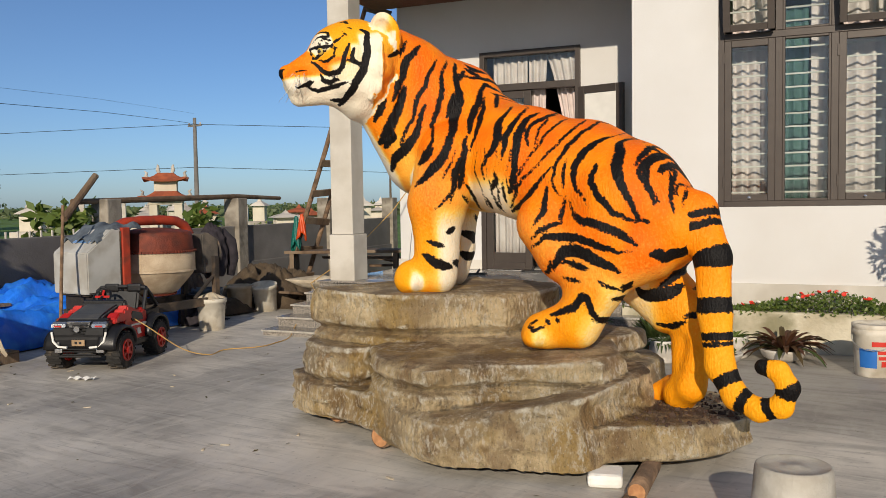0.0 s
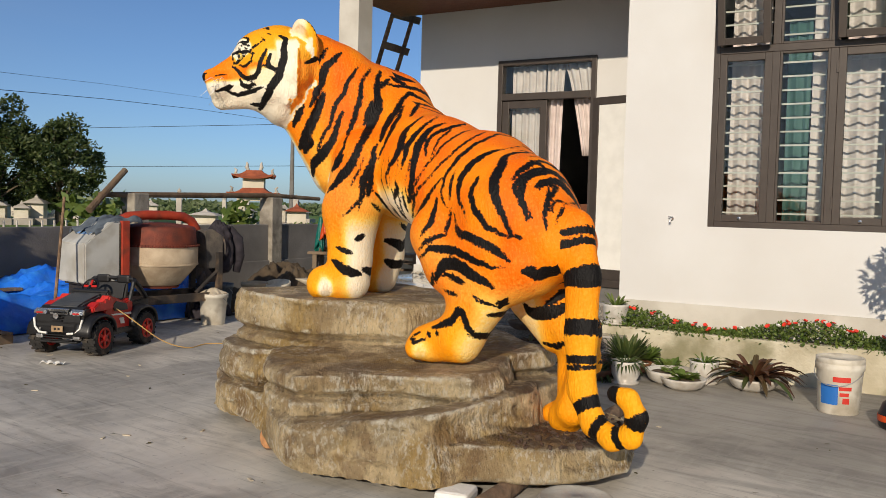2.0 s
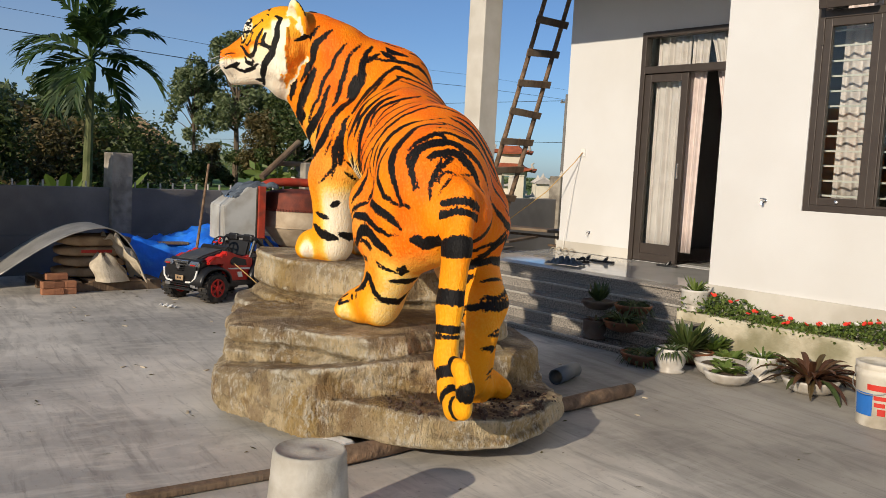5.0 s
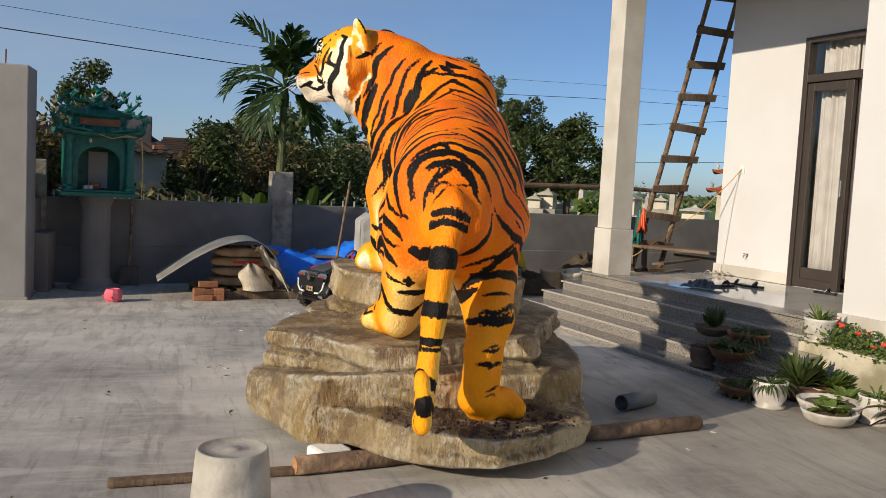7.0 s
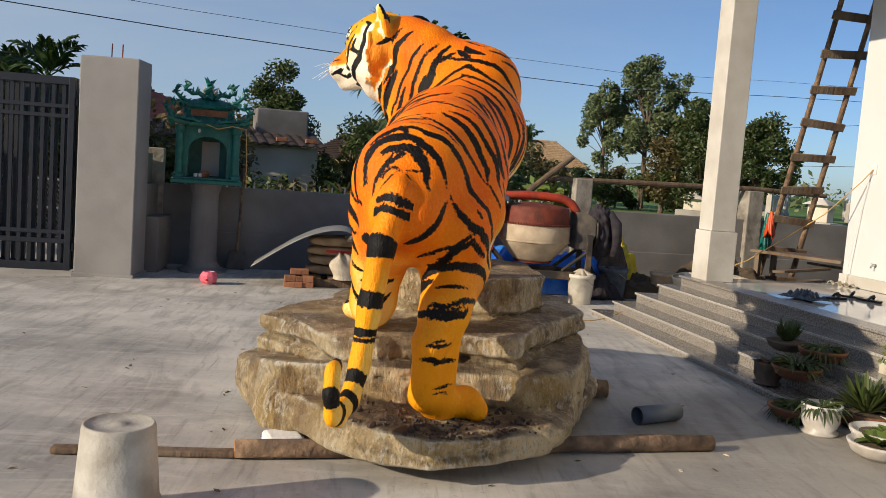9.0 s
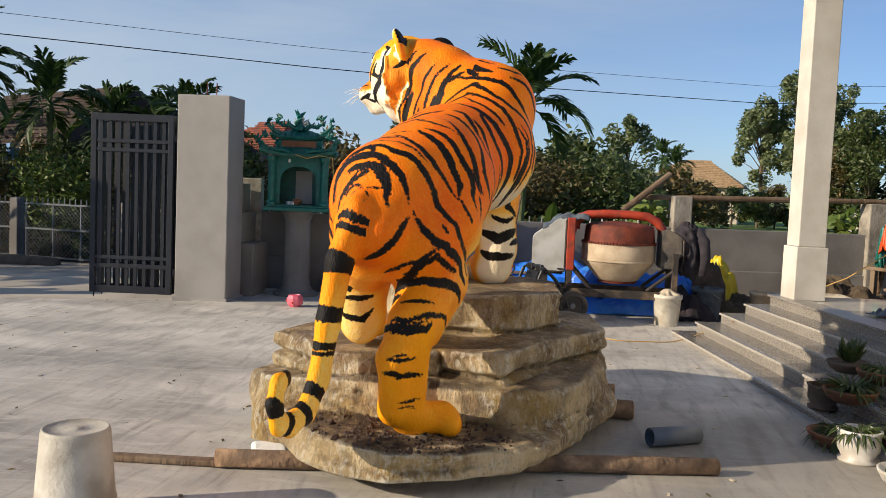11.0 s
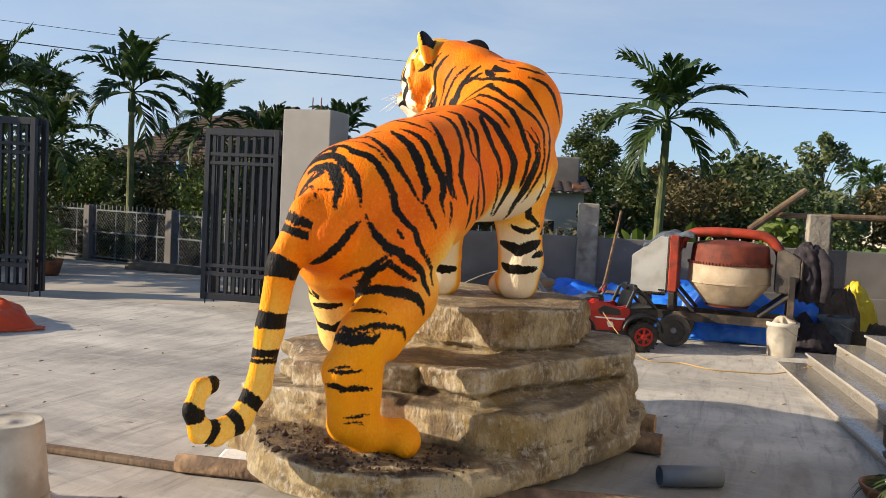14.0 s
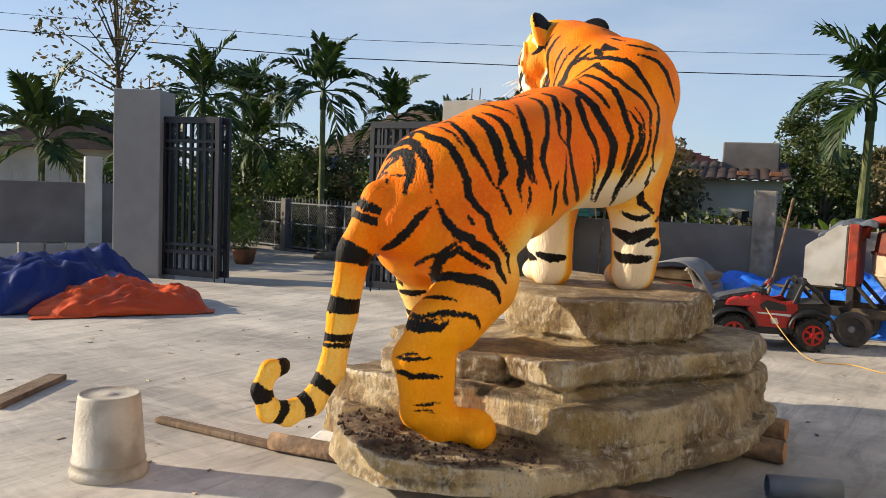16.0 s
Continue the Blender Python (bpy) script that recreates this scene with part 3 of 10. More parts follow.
for x0, w, op in ((0.05, 0.425, True), (0.535, 0.385, False), (0.98, W_ - 0.05 - 0.98, True)):
    s_ = sash(win, "casement" if op else "fixed_light", w, MZ - 0.05, pose(x0, -0.035, 0.05), 0.06 if op else 0.02)
    if op:
        part("knob", lathe([(0.012, 0), (0.014, 0.012), (0, 0.018)], 12, m=pose(w / 2, 0, 0.03, 90)), "chrome", s_)
        for hz in (0.12, MZ - 0.25):
            part("hinge", boxes((-0.012, 0.006, -0.012, 0.004, hz, hz + 0.1), bevel=0.002), "alu", s_)
    v_ = sash(win, "vent_light" if op else "fixed_light", w, 0.70, pose(x0, -0.035, MZ + 0.06) if not op else pose(x0, -0.035 - 0.12, MZ + 0.055, 10), 0.06 if op else 0.02)
for k in range(19):
    zz = 0.12 + 0.115 * k
    if abs(zz - MZ) > 0.04:
        part("bar", boxes((0.05, W_ - 0.05, 0.075, 0.088, zz, zz + 0.014)), "column", win)
crt = in_house(thing("curtain", (0, 0, 0), "pale satin curtain hanging in folds behind the window", "curtain", "window curtains"))
part("cloth", curtain(WX0 + 0.10, WX0 + 0.42, WZ0 + 0.02, 3.5, 5.02, 3.0, 0.035), "curtain", crt, smooth=True)
for x0, x1, f_ in ((WX0 + 0.76, WX0 + 0.90, 1.0), (WX0 + 1.02, WX1 - 0.10, 2.5)):
    c_ = in_house(thing("curtain", (0, 0, 0), "pale satin curtain hanging in folds behind the window", "curtain", "window curtains"))
    part("cloth", curtain(x0, x1, WZ0 + 0.02, 3.5, 5.02, f_, 0.035), "curtain", c_, smooth=True)

bl = in_house(thing("green_drape", (0, 0, 0), "dark green cloth hanging behind the middle pane", "curtain"))
part("cloth", curtain(WX0 + 0.55, WX0 + 0.74, WZ0 + 0.02, 3.0, 5.10, 2.0, 0.02), "drape_green", bl, smooth=True)
dr = in_house(thing("door_1", (DX0, PORCH_Y + 0.02, FLOOR_Z), "brown aluminium double door, one leaf closed and one open", "door", kind="structure"))
DW, DH, TZ = DX1 - DX0, DZ1 - FLOOR_Z, 2.14
part("door_frame", boxes((0, 0.06, -0.05, 0.06, 0, DH), (DW - 0.06, DW, -0.05, 0.06, 0, DH), (0.06, DW - 0.06, -0.05, 0.06, DH - 0.06, DH), (0.06, DW - 0.06, -0.05, 0.06, TZ, TZ + 0.08), bevel=0.004), "alu", dr)
tp = part("transom_pane", boxes((0.06, DW - 0.06, 0, 0.006, TZ + 0.08, DH - 0.06)), "glass", dr)
tp.visible_shadow = False
for m_, nm in ((pose(0.06, -0.03, 0.01), "closed_leaf"), (pose(DW - 0.03, -0.05, 0.01, 0, 0, -16), "open_leaf")):
    lf = sash(dr, nm, 0.575, TZ - 0.02, m_, 0.085)
    part("kick_panel", boxes((0.085, 0.49, 0.012, 0.038, 0.086, 0.2)), "alu", lf)
    part("door_handle", boxes((0.522, 0.545, -0.035, -0.002, 0.95, 1.12), bevel=0.006), "chrome", lf)
ol = [c for c in dr.children if c.name.startswith("open_leaf")][0]
part("frosted_film", boxes((0.086, 0.489, 0.012, 0.038, 0.2, TZ - 0.106)), "white", ol, "pale frosted film on the open leaf")
for x0, x1, z0, z1, f_, tie in ((DX0 + 0.13, DX0 + 0.56, FLOOR_Z + 0.05, 3.04, 5.0, 0.0), (DX0 + 0.58, DX0 + 0.80, FLOOR_Z + 0.14, 3.04, 2.5, -0.30), (DX1 - 0.46, DX1 - 0.03, 1.95, 3.04, 4.0, 0.62)):
    c_ = in_house(thing("curtain", (0, 0, 0), "pinkish satin curtain in the doorway", "curtain", "door curtains"))
    part("cloth", curtain(x0, x1, z0, z1, PORCH_Y + 0.125, f_, 0.028, tie), "curtain", c_, smooth=True)
cab = in_house(thing("cabinet", (-0.9, 9.2, FLOOR_Z), "dark wooden cabinet in the dim room", "cabinet"))
part("carcass", boxes((-0.6, 0.6, 0, 0.45, 0, 0.95), bevel=0.01), "soffit", cab)
for k in (-0.58, 0.01):
    part("cabinet_door", boxes((k, k + 0.57, -0.022, -0.001, 0.05, 0.9), bevel=0.006), "soffit", cab)

# small fittings on the walls
for x, y, z in ((1.175, 4.75, 1.27), (-2.07, PORCH_Y, 0.72)):
    tap = in_house(thing("wall_tap", (x, y, z), "small chrome tap on the painted wall", "tap", "wall taps"))
    part("flange", lathe([(0, 0), (0.02, 0), (0.02, 0.006), (0, 0.008)], 14, m=pose(0, 0, 0, 90)), "chrome", tap)
    part("spout", tube([(0, 0, 0), (0, -0.04, 0), (0, -0.055, -0.012), (0, -0.058, -0.03)], 0.009), "chrome", tap)
    part("lever", boxes((-0.022, 0.022, -0.045, -0.03, 0.012, 0.02), bevel=0.003), "chrome", tap)
sock = in_house(thing("wall_socket", (-2.245, PORCH_Y, 1.69), "white socket plate with a tan flex hanging from it", "socket"))
part("plate", boxes((-0.035, 0.035, -0.012, -0.001, -0.05, 0.05), bevel=0.004), "white", sock)
part("flex", tube([(0, -0.02, 0), (-0.06, -0.08, -0.12), (-0.25, -0.35, -0.5), (-0.55, -1.0, -1.05), (-0.75, -1.45, -1.3), (-0.35, -1.9, -1.42), (-0.1, -2.3, -1.47)], 0.006, 6), "wire_tan", sock)
part("second_flex", tube([(-0.02, -0.02, 0), (-0.1, -0.03, -0.4), (-0.16, -0.05, -0.9), (-0.2, -0.06, -1.3), (-0.15, -0.1, -1.47)], 0.004, 6), "white", sock)

# ---- yard walls and gate ----
WALL = [(-4.30, -1.75), (-4.95, 1.0), (-5.5, 3.62), (-5.95, 6.2), (-6.45, 8.9), (-7.0, 11.6)]
wl = thing("wall_yard", (0, 0, 0), "grey rendered yard wall with a ledge at mid height", "wall", kind="structure")
for (ax0, ay0), (bx0, by0) in zip(WALL, WALL[1:]):
    L_ = math.hypot(bx0 - ax0, by0 - ay0)
    for nm_, off, z0, z1 in (("panel", 0.0, 0.42, 0.98), ("footing", 0.03, -0.45, 0.44)):
        pb = part(nm_, boxes((0.12, L_ - 0.12, -0.06 - off, 0.06 + off, z0, z1), bevel=0.01), "cement", wl)
        pb.matrix_world = pose(ax0, ay0, 0, 0, 0, math.degrees(math.atan2(by0 - ay0, bx0 - ax0)))
    for k in range(int((L_ - 0.4) / 0.16) if ay0 < 3 else 0):
        sp = part("coping_spike", boxes((0.2 + k * 0.16, 0.215 + k * 0.16, -0.008, 0.008, 0.978, 1.05)), "column", wl)
        sp.matrix_world = pose(ax0, ay0, 0, 0, 0, math.degrees(math.atan2(by0 - ay0, bx0 - ax0)))
for k, (px_, py_) in enumerate(WALL):
    ps = part("wall_post", boxes((-0.125, 0.125, -0.125, 0.125, -0.45, 1.39), bevel=0.015), "post_old", wl)
    ps.matrix_world = pose(px_, py_, 0, 0, 0, 12)
rl = thing("wall_rail", (-5.5, 3.62, 1.39), "rough timber pole laid across the wall posts", "pole")
part("pole", tube([(0.05, -0.5, -0.03), (-0.2, 1.2, 0.0), (-0.45, 2.6, 0.03), (-0.7, 3.8, 0.0)], [0.035, 0.04, 0.036, 0.03], 10), "wood", rl)
part("prop", tube([(0.25, -0.75, -0.22), (0.02, -0.15, 0.28)], [0.045, 0.04], 10), "wood", rl)


def gate_pillar(x, y, rz, w, d, h):
    g = thing("gate_pillar", (x, y, 0, 0, 0, rz), "tall smooth grey cement gate pillar", "gate pillar", "gate pillars")
    part("shaft", boxes((-d / 2, d / 2, -w / 2, w / 2, -0.4, h), bevel=0.012), "pillar", g)
    part("plinth", boxes((-d / 2 - 0.02, d / 2 + 0.02, -w / 2 - 0.02, w / 2 + 0.02, -0.4, 0.03), bevel=0.006), "pillar", g)
    for k in (-0.06, 0.05):
        part("rebar", tube([(0, k, h), (0.005, k + 0.005, h + 0.16)], 0.007, 6), "rust", g)
    return g


def gate_leaf(x, y, rz, w, h, panels=1):
    g = thing("gate_leaf", (x, y, 0.04, 0, 0, rz), "charcoal painted steel gate leaf of upright bars, standing open", "gate", "gate leaves")
    part("gate_frame", boxes((0, 0.06, -0.03, 0.03, 0, h), (w - 0.06, w, -0.03, 0.03, 0, h), (0.06, w - 0.06, -0.03, 0.03, 0, 0.08), (0.06, w - 0.06, -0.03, 0.03, h - 0.08, h), (0.06, w - 0.06, -0.025, 0.025, 0.28, 0.33), (0.06, w - 0.06, -0.025, 0.025, 0.38, 0.42), (0.06, w - 0.06, -0.025, 0.025, h - 0.32, h - 0.28), (0.06, w - 0.06, -0.025, 0.025, h - 0.42, h - 0.38), bevel=0.003), "gate", g)
    n_ = int((w - 0.12) / 0.098)
    for k in range(n_):
        xx = 0.06 + (w - 0.12) * (k + 0.5) / n_
        part("gate_bar", boxes((xx - 0.018, xx + 0.018, -0.018, 0.018, 0.08, h - 0.08)), "gate", g)
    part("drop_bolt", tube([(w - 0.02, -0.05, -0.06), (w - 0.02, -0.05, 0.36), (w - 0.06, -0.05, 0.38)], 0.008, 6), "gate", g)
    for hz in (0.25, h - 0.25):
        part("hinge", lathe([(0, -0.04), (0.022, -0.04), (0.022, 0.04), (0, 0.04)], 12, m=pose(-0.015, 0, hz)), "gate", g)
    return g


gate_pillar(-3.34, -1.92, 0, 0.60, 0.48, 2.28)
gate_pillar(-1.97, -6.02, 30, 0.60, 0.52, 2.36)
gate_leaf(-3.12, -2.26, -84, 0.92, 2.0)
gate_leaf(-3.22, -2.27, -90, 0.92, 2.0)
gate_leaf(-2.02, -5.72, 102, 0.86, 2.0)
gate_leaf(-2.10, -5.70, 108, 0.86, 2.0)
stub = thing("wall_stub", (-3.75, -1.85, 0), "stepped cement wall end behind the gate pillar", "wall", kind="structure")
part("block", boxes((-0.45, 0.1, -0.1, 0.35, -0.4, 0.62), (-0.4, 0.1, -0.08, 0.2, 0.62, 0.98), (-0.35, -0.1, -0.06, 0.14, 0.98, 1.32), bevel=0.012), "cement", stub)

# ---- the rock base ----
def poly_sdf(x, y, poly):
    d = np.full(x.shape, 1e9)
    inside = np.zeros(x.shape, bool)
    for (ax_, ay_), (bx_, by_) in zip(poly, poly[1:] + poly[:1]):
        ex, ey = bx_ - ax_, by_ - ay_
        t = np.clip(((x - ax_) * ex + (y - ay_) * ey) / (ex * ex + ey * ey), 0, 1)
        d = np.minimum(d, (x - ax_ - t * ex) ** 2 + (y - ay_ - t * ey) ** 2)
        cross = ((ay_ > y) != (by_ > y)) & (x < ex * (y - ay_) / (ey if abs(ey) > 1e-9 else 1e-9) + ax_)
        inside ^= cross
    return np.where(inside, -1, 1) * np.sqrt(d)


def smin(a, b, k):
    h_ = np.clip(0.5 + 0.5 * (b - a) / k, 0, 1)
    return b + (a - b) * h_ - k * h_ * (1 - h_)


# each shelf: outline, underside, top and the top's slope by x and y, seed
SHELVES = [
    ([(-0.12, 0.84), (0.25, 0.68), (0.60, 0.575), (0.86, 0.455), (1.34, 0.215), (1.66, 0.34), (1.99, 0.465), (2.06, 0.60), (2.38, 0.855), (2.52, 1.02), (2.585, 1.24), (2.48, 1.52), (2.27, 1.82), (2.05, 1.93), (1.70, 2.10), (1.30, 2.25), (0.87, 2.335), (0.3, 2.3), (-0.1, 1.9), (-0.22, 1.3)], 0.085, 0.225, (0.0, -0.05), 1),
    ([(-0.17, 0.88), (-0.06, 0.79), (0.25, 0.69), (0.62, 0.585), (0.84, 0.52), (0.95, 0.9), (0.4, 1.4), (-0.25, 1.5)], 0.11, 0.275, (0.0, 0.0), 2),
    ([(0.84, 0.485), (1.10, 0.35), (1.34, 0.222), (1.66, 0.345), (1.99, 0.475), (2.03, 0.62), (2.06, 0.80), (2.10, 1.10), (2.02, 1.36), (1.6, 1.5), (1.0, 1.5), (0.78, 0.9)], 0.11, 0.325, (0.17, 0.04), 3),
    ([(1.0, 1.1), (2.0, 1.34), (1.99, 1.6), (1.955, 1.80), (1.83, 2.03), (1.62, 2.135), (1.3, 2.215), (1.0, 2.285), (0.5, 2.3), (0.0, 2.1), (-0.1, 1.5), (0.3, 1.2)], 0.11, 0.395, (-0.02, -0.03), 4),
    ([(0.02, 0.88), (0.10, 0.725), (0.30, 0.655), (0.50, 0.655), (0.60, 0.74), (0.7, 1.3), (0.0, 1.4)], 0.27, 0.505, (0.0, 0.06), 5),
    ([(0.63, 0.67), (0.80, 0.49), (0.955, 0.405), (1.235, 0.343), (1.33, 0.44), (1.52, 0.57), (1.78, 0.655), (2.0, 0.765), (2.02, 1.0), (1.84, 1.38), (1.6, 1.5), (0.7, 1.3)], 0.38, 0.515, (0.0, 0.05), 6),
    ([(0.2, 1.1), (1.6, 1.2), (1.81, 1.37), (1.885, 1.60), (1.875, 1.74), (1.62, 1.83), (1.375, 1.985), (1.1, 2.16), (0.87, 2.31), (0.3, 2.2), (-0.02, 1.7)], 0.41, 0.548, (0.0, 0.01), 7),
    ([(0.01, 0.90), (0.20, 0.81), (0.50, 0.785), (0.78, 0.795), (1.0, 0.94), (1.12, 1.06), (1.28, 1.08), (1.37, 1.3), (1.38, 1.49), (1.41, 1.62), (1.30, 1.82), (0.95, 2.04), (0.5, 1.98), (0.12, 1.5)], 0.555, 0.785, (0.0, 0.0), 8),
]


def rock_field(g, lo, h):
    """Stacked shelves of carved rock, joined into one body, with creases under each shelf and hewn faces."""
    x2, y2, zc = g[:, :, 0, 0], g[:, :, 0, 1], g[0, 0, :, 2]
    flat = np.stack((x2, y2, 0 * x2), -1).reshape(-1, 3)
    d = np.full(g.shape[:3], 0.3)
    side = np.zeros(g.shape[:3])
    for poly, z0, z1, (sx_, sy_), seed in SHELVES:
        edge = poly_sdf(x2, y2, poly)
        # hewn outline: broad bays and flat chips
        edge = edge + 0.016 * smooth_noise(flat, 5.5, 40 + seed).reshape(x2.shape) + 0.009 * np.abs(smooth_noise(flat, 16.0, 60 + seed)).reshape(x2.shape)
        cx_, cy_ = np.mean(poly, axis=0)
        top = z1 + sx_ * (x2 - cx_) + sy_ * (y2 - cy_) + 0.010 * smooth_noise(flat, 5.0, 80 + seed).reshape(x2.shape) + 0.02 * np.clip(-edge - 0.04, 0, 0.25)
        a, b = np.searchsorted(zc, (z0 - 0.16, z1 + 0.12))
        z = zc[None, None, a:b]
        bulge = 0.050 * np.exp(-((z - z0 - 0.008) / 0.022) ** 2) * (seed > 1) + 0.10 * (z - z0) * (z > z0) - 0.004 * np.sin(np.pi * np.clip((z - z0) / (z1 - z0), 0, 1))
        dh = edge[..., None] + bulge
        dz = np.maximum((z0 - 0.11 if seed > 1 else z0) - z + 0 * dh, z - top[..., None])
        body = np.maximum(np.maximum(dh, dz), (dh + dz) * 0.7071 + 0.014)
        cur = d[:, :, a:b]
        side[:, :, a:b] = np.where(body < cur, np.clip((dh - dz) / 0.03, 0, 1), side[:, :, a:b])
        d[:, :, a:b] = smin(cur, body, 0.014)
    band = np.abs(d) < 0.06
    p = g[band]
    w = 0.30 + 0.70 * side[band]
    tall = p * np.array((1, 1, 0.35))
    facet = np.round(smooth_noise(p * np.array((1, 1, 0.8)), 7.0, 14) * 5) / 5
    chips = np.abs(smooth_noise(tall, 6.5, 12)) * 0.022 + np.abs(smooth_noise(tall, 15.0, 13)) * 0.010 + 0.030 * facet
    strata = smooth_noise(p * np.array((0.35, 0.35, 2.6)), 12.0, 16)
    groove = 0.012 * np.exp(-(strata / 0.16) ** 2)
    fine = 0.006 * smooth_noise(p, 40.0, 17) + 0.004 * smooth_noise(p, 85.0, 18)
    d[band] += (chips + groove + fine) * w - 0.011
    return d


def rock_mat():
    """Brushed coats of olive, ochre, brown and white over rough cement, with dirt on the flat tops and shade painted
    into the creases.
    """
    m = bpy.data.materials.new("painted rock")
    m.use_nodes = True
    nt = m.node_tree
    b = nt.nodes["Principled BSDF"]
    b.inputs["Roughness"].default_value, b.inputs["Specular IOR Level"].default_value = 0.62, 0.35
    tc = nt.nodes.new("ShaderNodeTexCoord")
    ge = nt.nodes.new("ShaderNodeNewGeometry")
    sx = nt.nodes.new("ShaderNodeSeparateXYZ")
    nt.links.new(ge.outputs["Normal"], sx.inputs[0])

    def field(scale, stretch, seed, detail=7, rough=0.6, distort=0.0):
        n = nt.nodes.new("ShaderNodeTexNoise")
        n.inputs["Scale"].default_value, n.inputs["Detail"].default_value = scale, detail
        n.inputs["Roughness"].default_value, n.inputs["Distortion"].default_value = rough, distort
        mp = nt.nodes.new("ShaderNodeMapping")
        mp.inputs["Location"].default_value = (seed, seed * 2, seed * 0.7)
        mp.inputs["Scale"].default_value = stretch
        nt.links.new(tc.outputs["Object"], mp.inputs[0])
        nt.links.new(mp.outputs[0], n.inputs["Vector"])
        return n.outputs["Fac"]

    def ramp(sock, lo, hi, amount=1.0, smooth=True):
        r = nt.nodes.new("ShaderNodeMapRange")
        r.interpolation_type = "SMOOTHSTEP" if smooth else "LINEAR"
        r.inputs[1].default_value, r.inputs[2].default_value, r.inputs[4].default_value = lo, hi, amount
        nt.links.new(sock, r.inputs[0])
        return r.outputs[0]

    def times(a, c):
        x = nt.nodes.new("ShaderNodeMath")
        x.operation = "MULTIPLY"
        nt.links.new(a, x.inputs[0])
        nt.links.new(c, x.inputs[1])
        return x.outputs[0]

    def over(src, fac, colour):
        x = nt.nodes.new("ShaderNodeMix")
        x.data_type = "RGBA"
        nt.links.new(fac, x.inputs[0])
        if isinstance(src, tuple):
            x.inputs[6].default_value = src
        else:
            nt.links.new(src, x.inputs[6])
        x.inputs[7].default_value = colour
        return x.outputs[2]

    drag = (1.0, 1.0, 0.22)
    upright = ramp(sx.outputs[2], 0.75, 0.25)
    src = over(lin(224, 202, 160), ramp(field(3.2, (1, 1, 1), 3.1), 0.38, 0.62), lin(170, 146, 108))
    src = over(src, ramp(field(2.4, (1, 1, 0.7), 9.4), 0.48, 0.60, 0.7), lin(166, 132, 62))
    src = over(src, ramp(field(4.0, (1, 1, 0.9), 14.2), 0.52, 0.60, 0.58), lin(116, 86, 56))
    src = over(src, ramp(field(30.0, drag, 5.5, 7, 0.7), 0.52, 0.66, 0.4), lin(104, 90, 70))
    src = over(src, times(upright, ramp(field(60.0, drag, 8.8, 7, 0.7), 0.54, 0.68, 0.45)), lin(186, 172, 134))
    src = over(src, ramp(field(2.0, (1, 1, 1.4), 33.0), 0.53, 0.60, 0.35), lin(112, 106, 94))
    src = over(src, ramp(field(7.0, (1, 1, 1), 21.0, 9, 0.7), 0.60, 0.68, 0.55), lin(64, 54, 44))
    src = over(src, times(ramp(field(4.2, (1, 1, 1), 27.0), 0.44, 0.56), ramp(field(40.0, (1, 1, 0.5), 31.0, 6, 0.7), 0.49, 0.61, 0.65)), lin(224, 216, 198))
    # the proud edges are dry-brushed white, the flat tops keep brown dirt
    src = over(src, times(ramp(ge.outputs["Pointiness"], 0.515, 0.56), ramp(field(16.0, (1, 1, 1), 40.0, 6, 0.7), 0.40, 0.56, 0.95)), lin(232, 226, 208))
    src = over(src, ramp(field(95.0, (1, 1, 0.6), 91.0, 5, 0.75), 0.56, 0.66, 0.55), lin(74, 62, 48))
    src = over(src, ramp(field(120.0, (1, 1, 0.35), 97.0, 5, 0.75), 0.58, 0.68, 0.55), lin(228, 220, 200))
    # crease shade painted in: dark brown where pointiness is low
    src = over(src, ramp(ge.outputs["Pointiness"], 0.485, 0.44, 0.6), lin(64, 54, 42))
    dirt = times(ramp(sx.outputs[2], 0.72, 0.96), ramp(field(4.0, (1, 1, 1), 50.0, 8, 0.65), 0.42, 0.60, 0.65))
    src = over(src, dirt, lin(108, 86, 62))
    # wet brown mud trodden round the hind paw
    vd = nt.nodes.new("ShaderNodeVectorMath")
    vd.operation = "DISTANCE"
    nt.links.new(tc.outputs["Object"], vd.inputs[0])
    vd.inputs[1].default_value = (2.20, 1.28, 0.24)
    mud = times(times(ramp(vd.outputs["Value"], 0.62, 0.25), ramp(field(6.0, (1, 1, 1), 81.0, 9, 0.65), 0.36, 0.52, 0.9)), ramp(sx.outputs[2], 0.25, 0.7))
    src = over(src, mud, lin(62, 44, 32))
    nt.links.new(src, b.inputs["Base Color"])
    r = nt.nodes.new("ShaderNodeMapRange")
    r.inputs[3].default_value, r.inputs[4].default_value = 0.48, 0.8
    nt.links.new(field(3.0, (1, 1, 1), 61.0), r.inputs[0])
    nt.links.new(r.outputs[0], b.inputs["Roughness"])
    bp = nt.nodes.new("ShaderNodeBump")
    bp.inputs["Strength"].default_value, bp.inputs["Distance"].default_value = 1.0, 0.05
    ad = nt.nodes.new("ShaderNodeMath")
    ad.operation = "ADD"
    nt.links.new(field(42.0, (1, 1, 0.4), 70.0, 6, 0.7), ad.inputs[0])
    nt.links.new(field(11.0, (1, 1, 0.8), 75.0, 9, 0.68), ad.inputs[1])
    nt.links.new(ad.outputs[0], bp.inputs["Height"])
    nt.links.new(bp.outputs[0], b.inputs["Normal"])
    return m


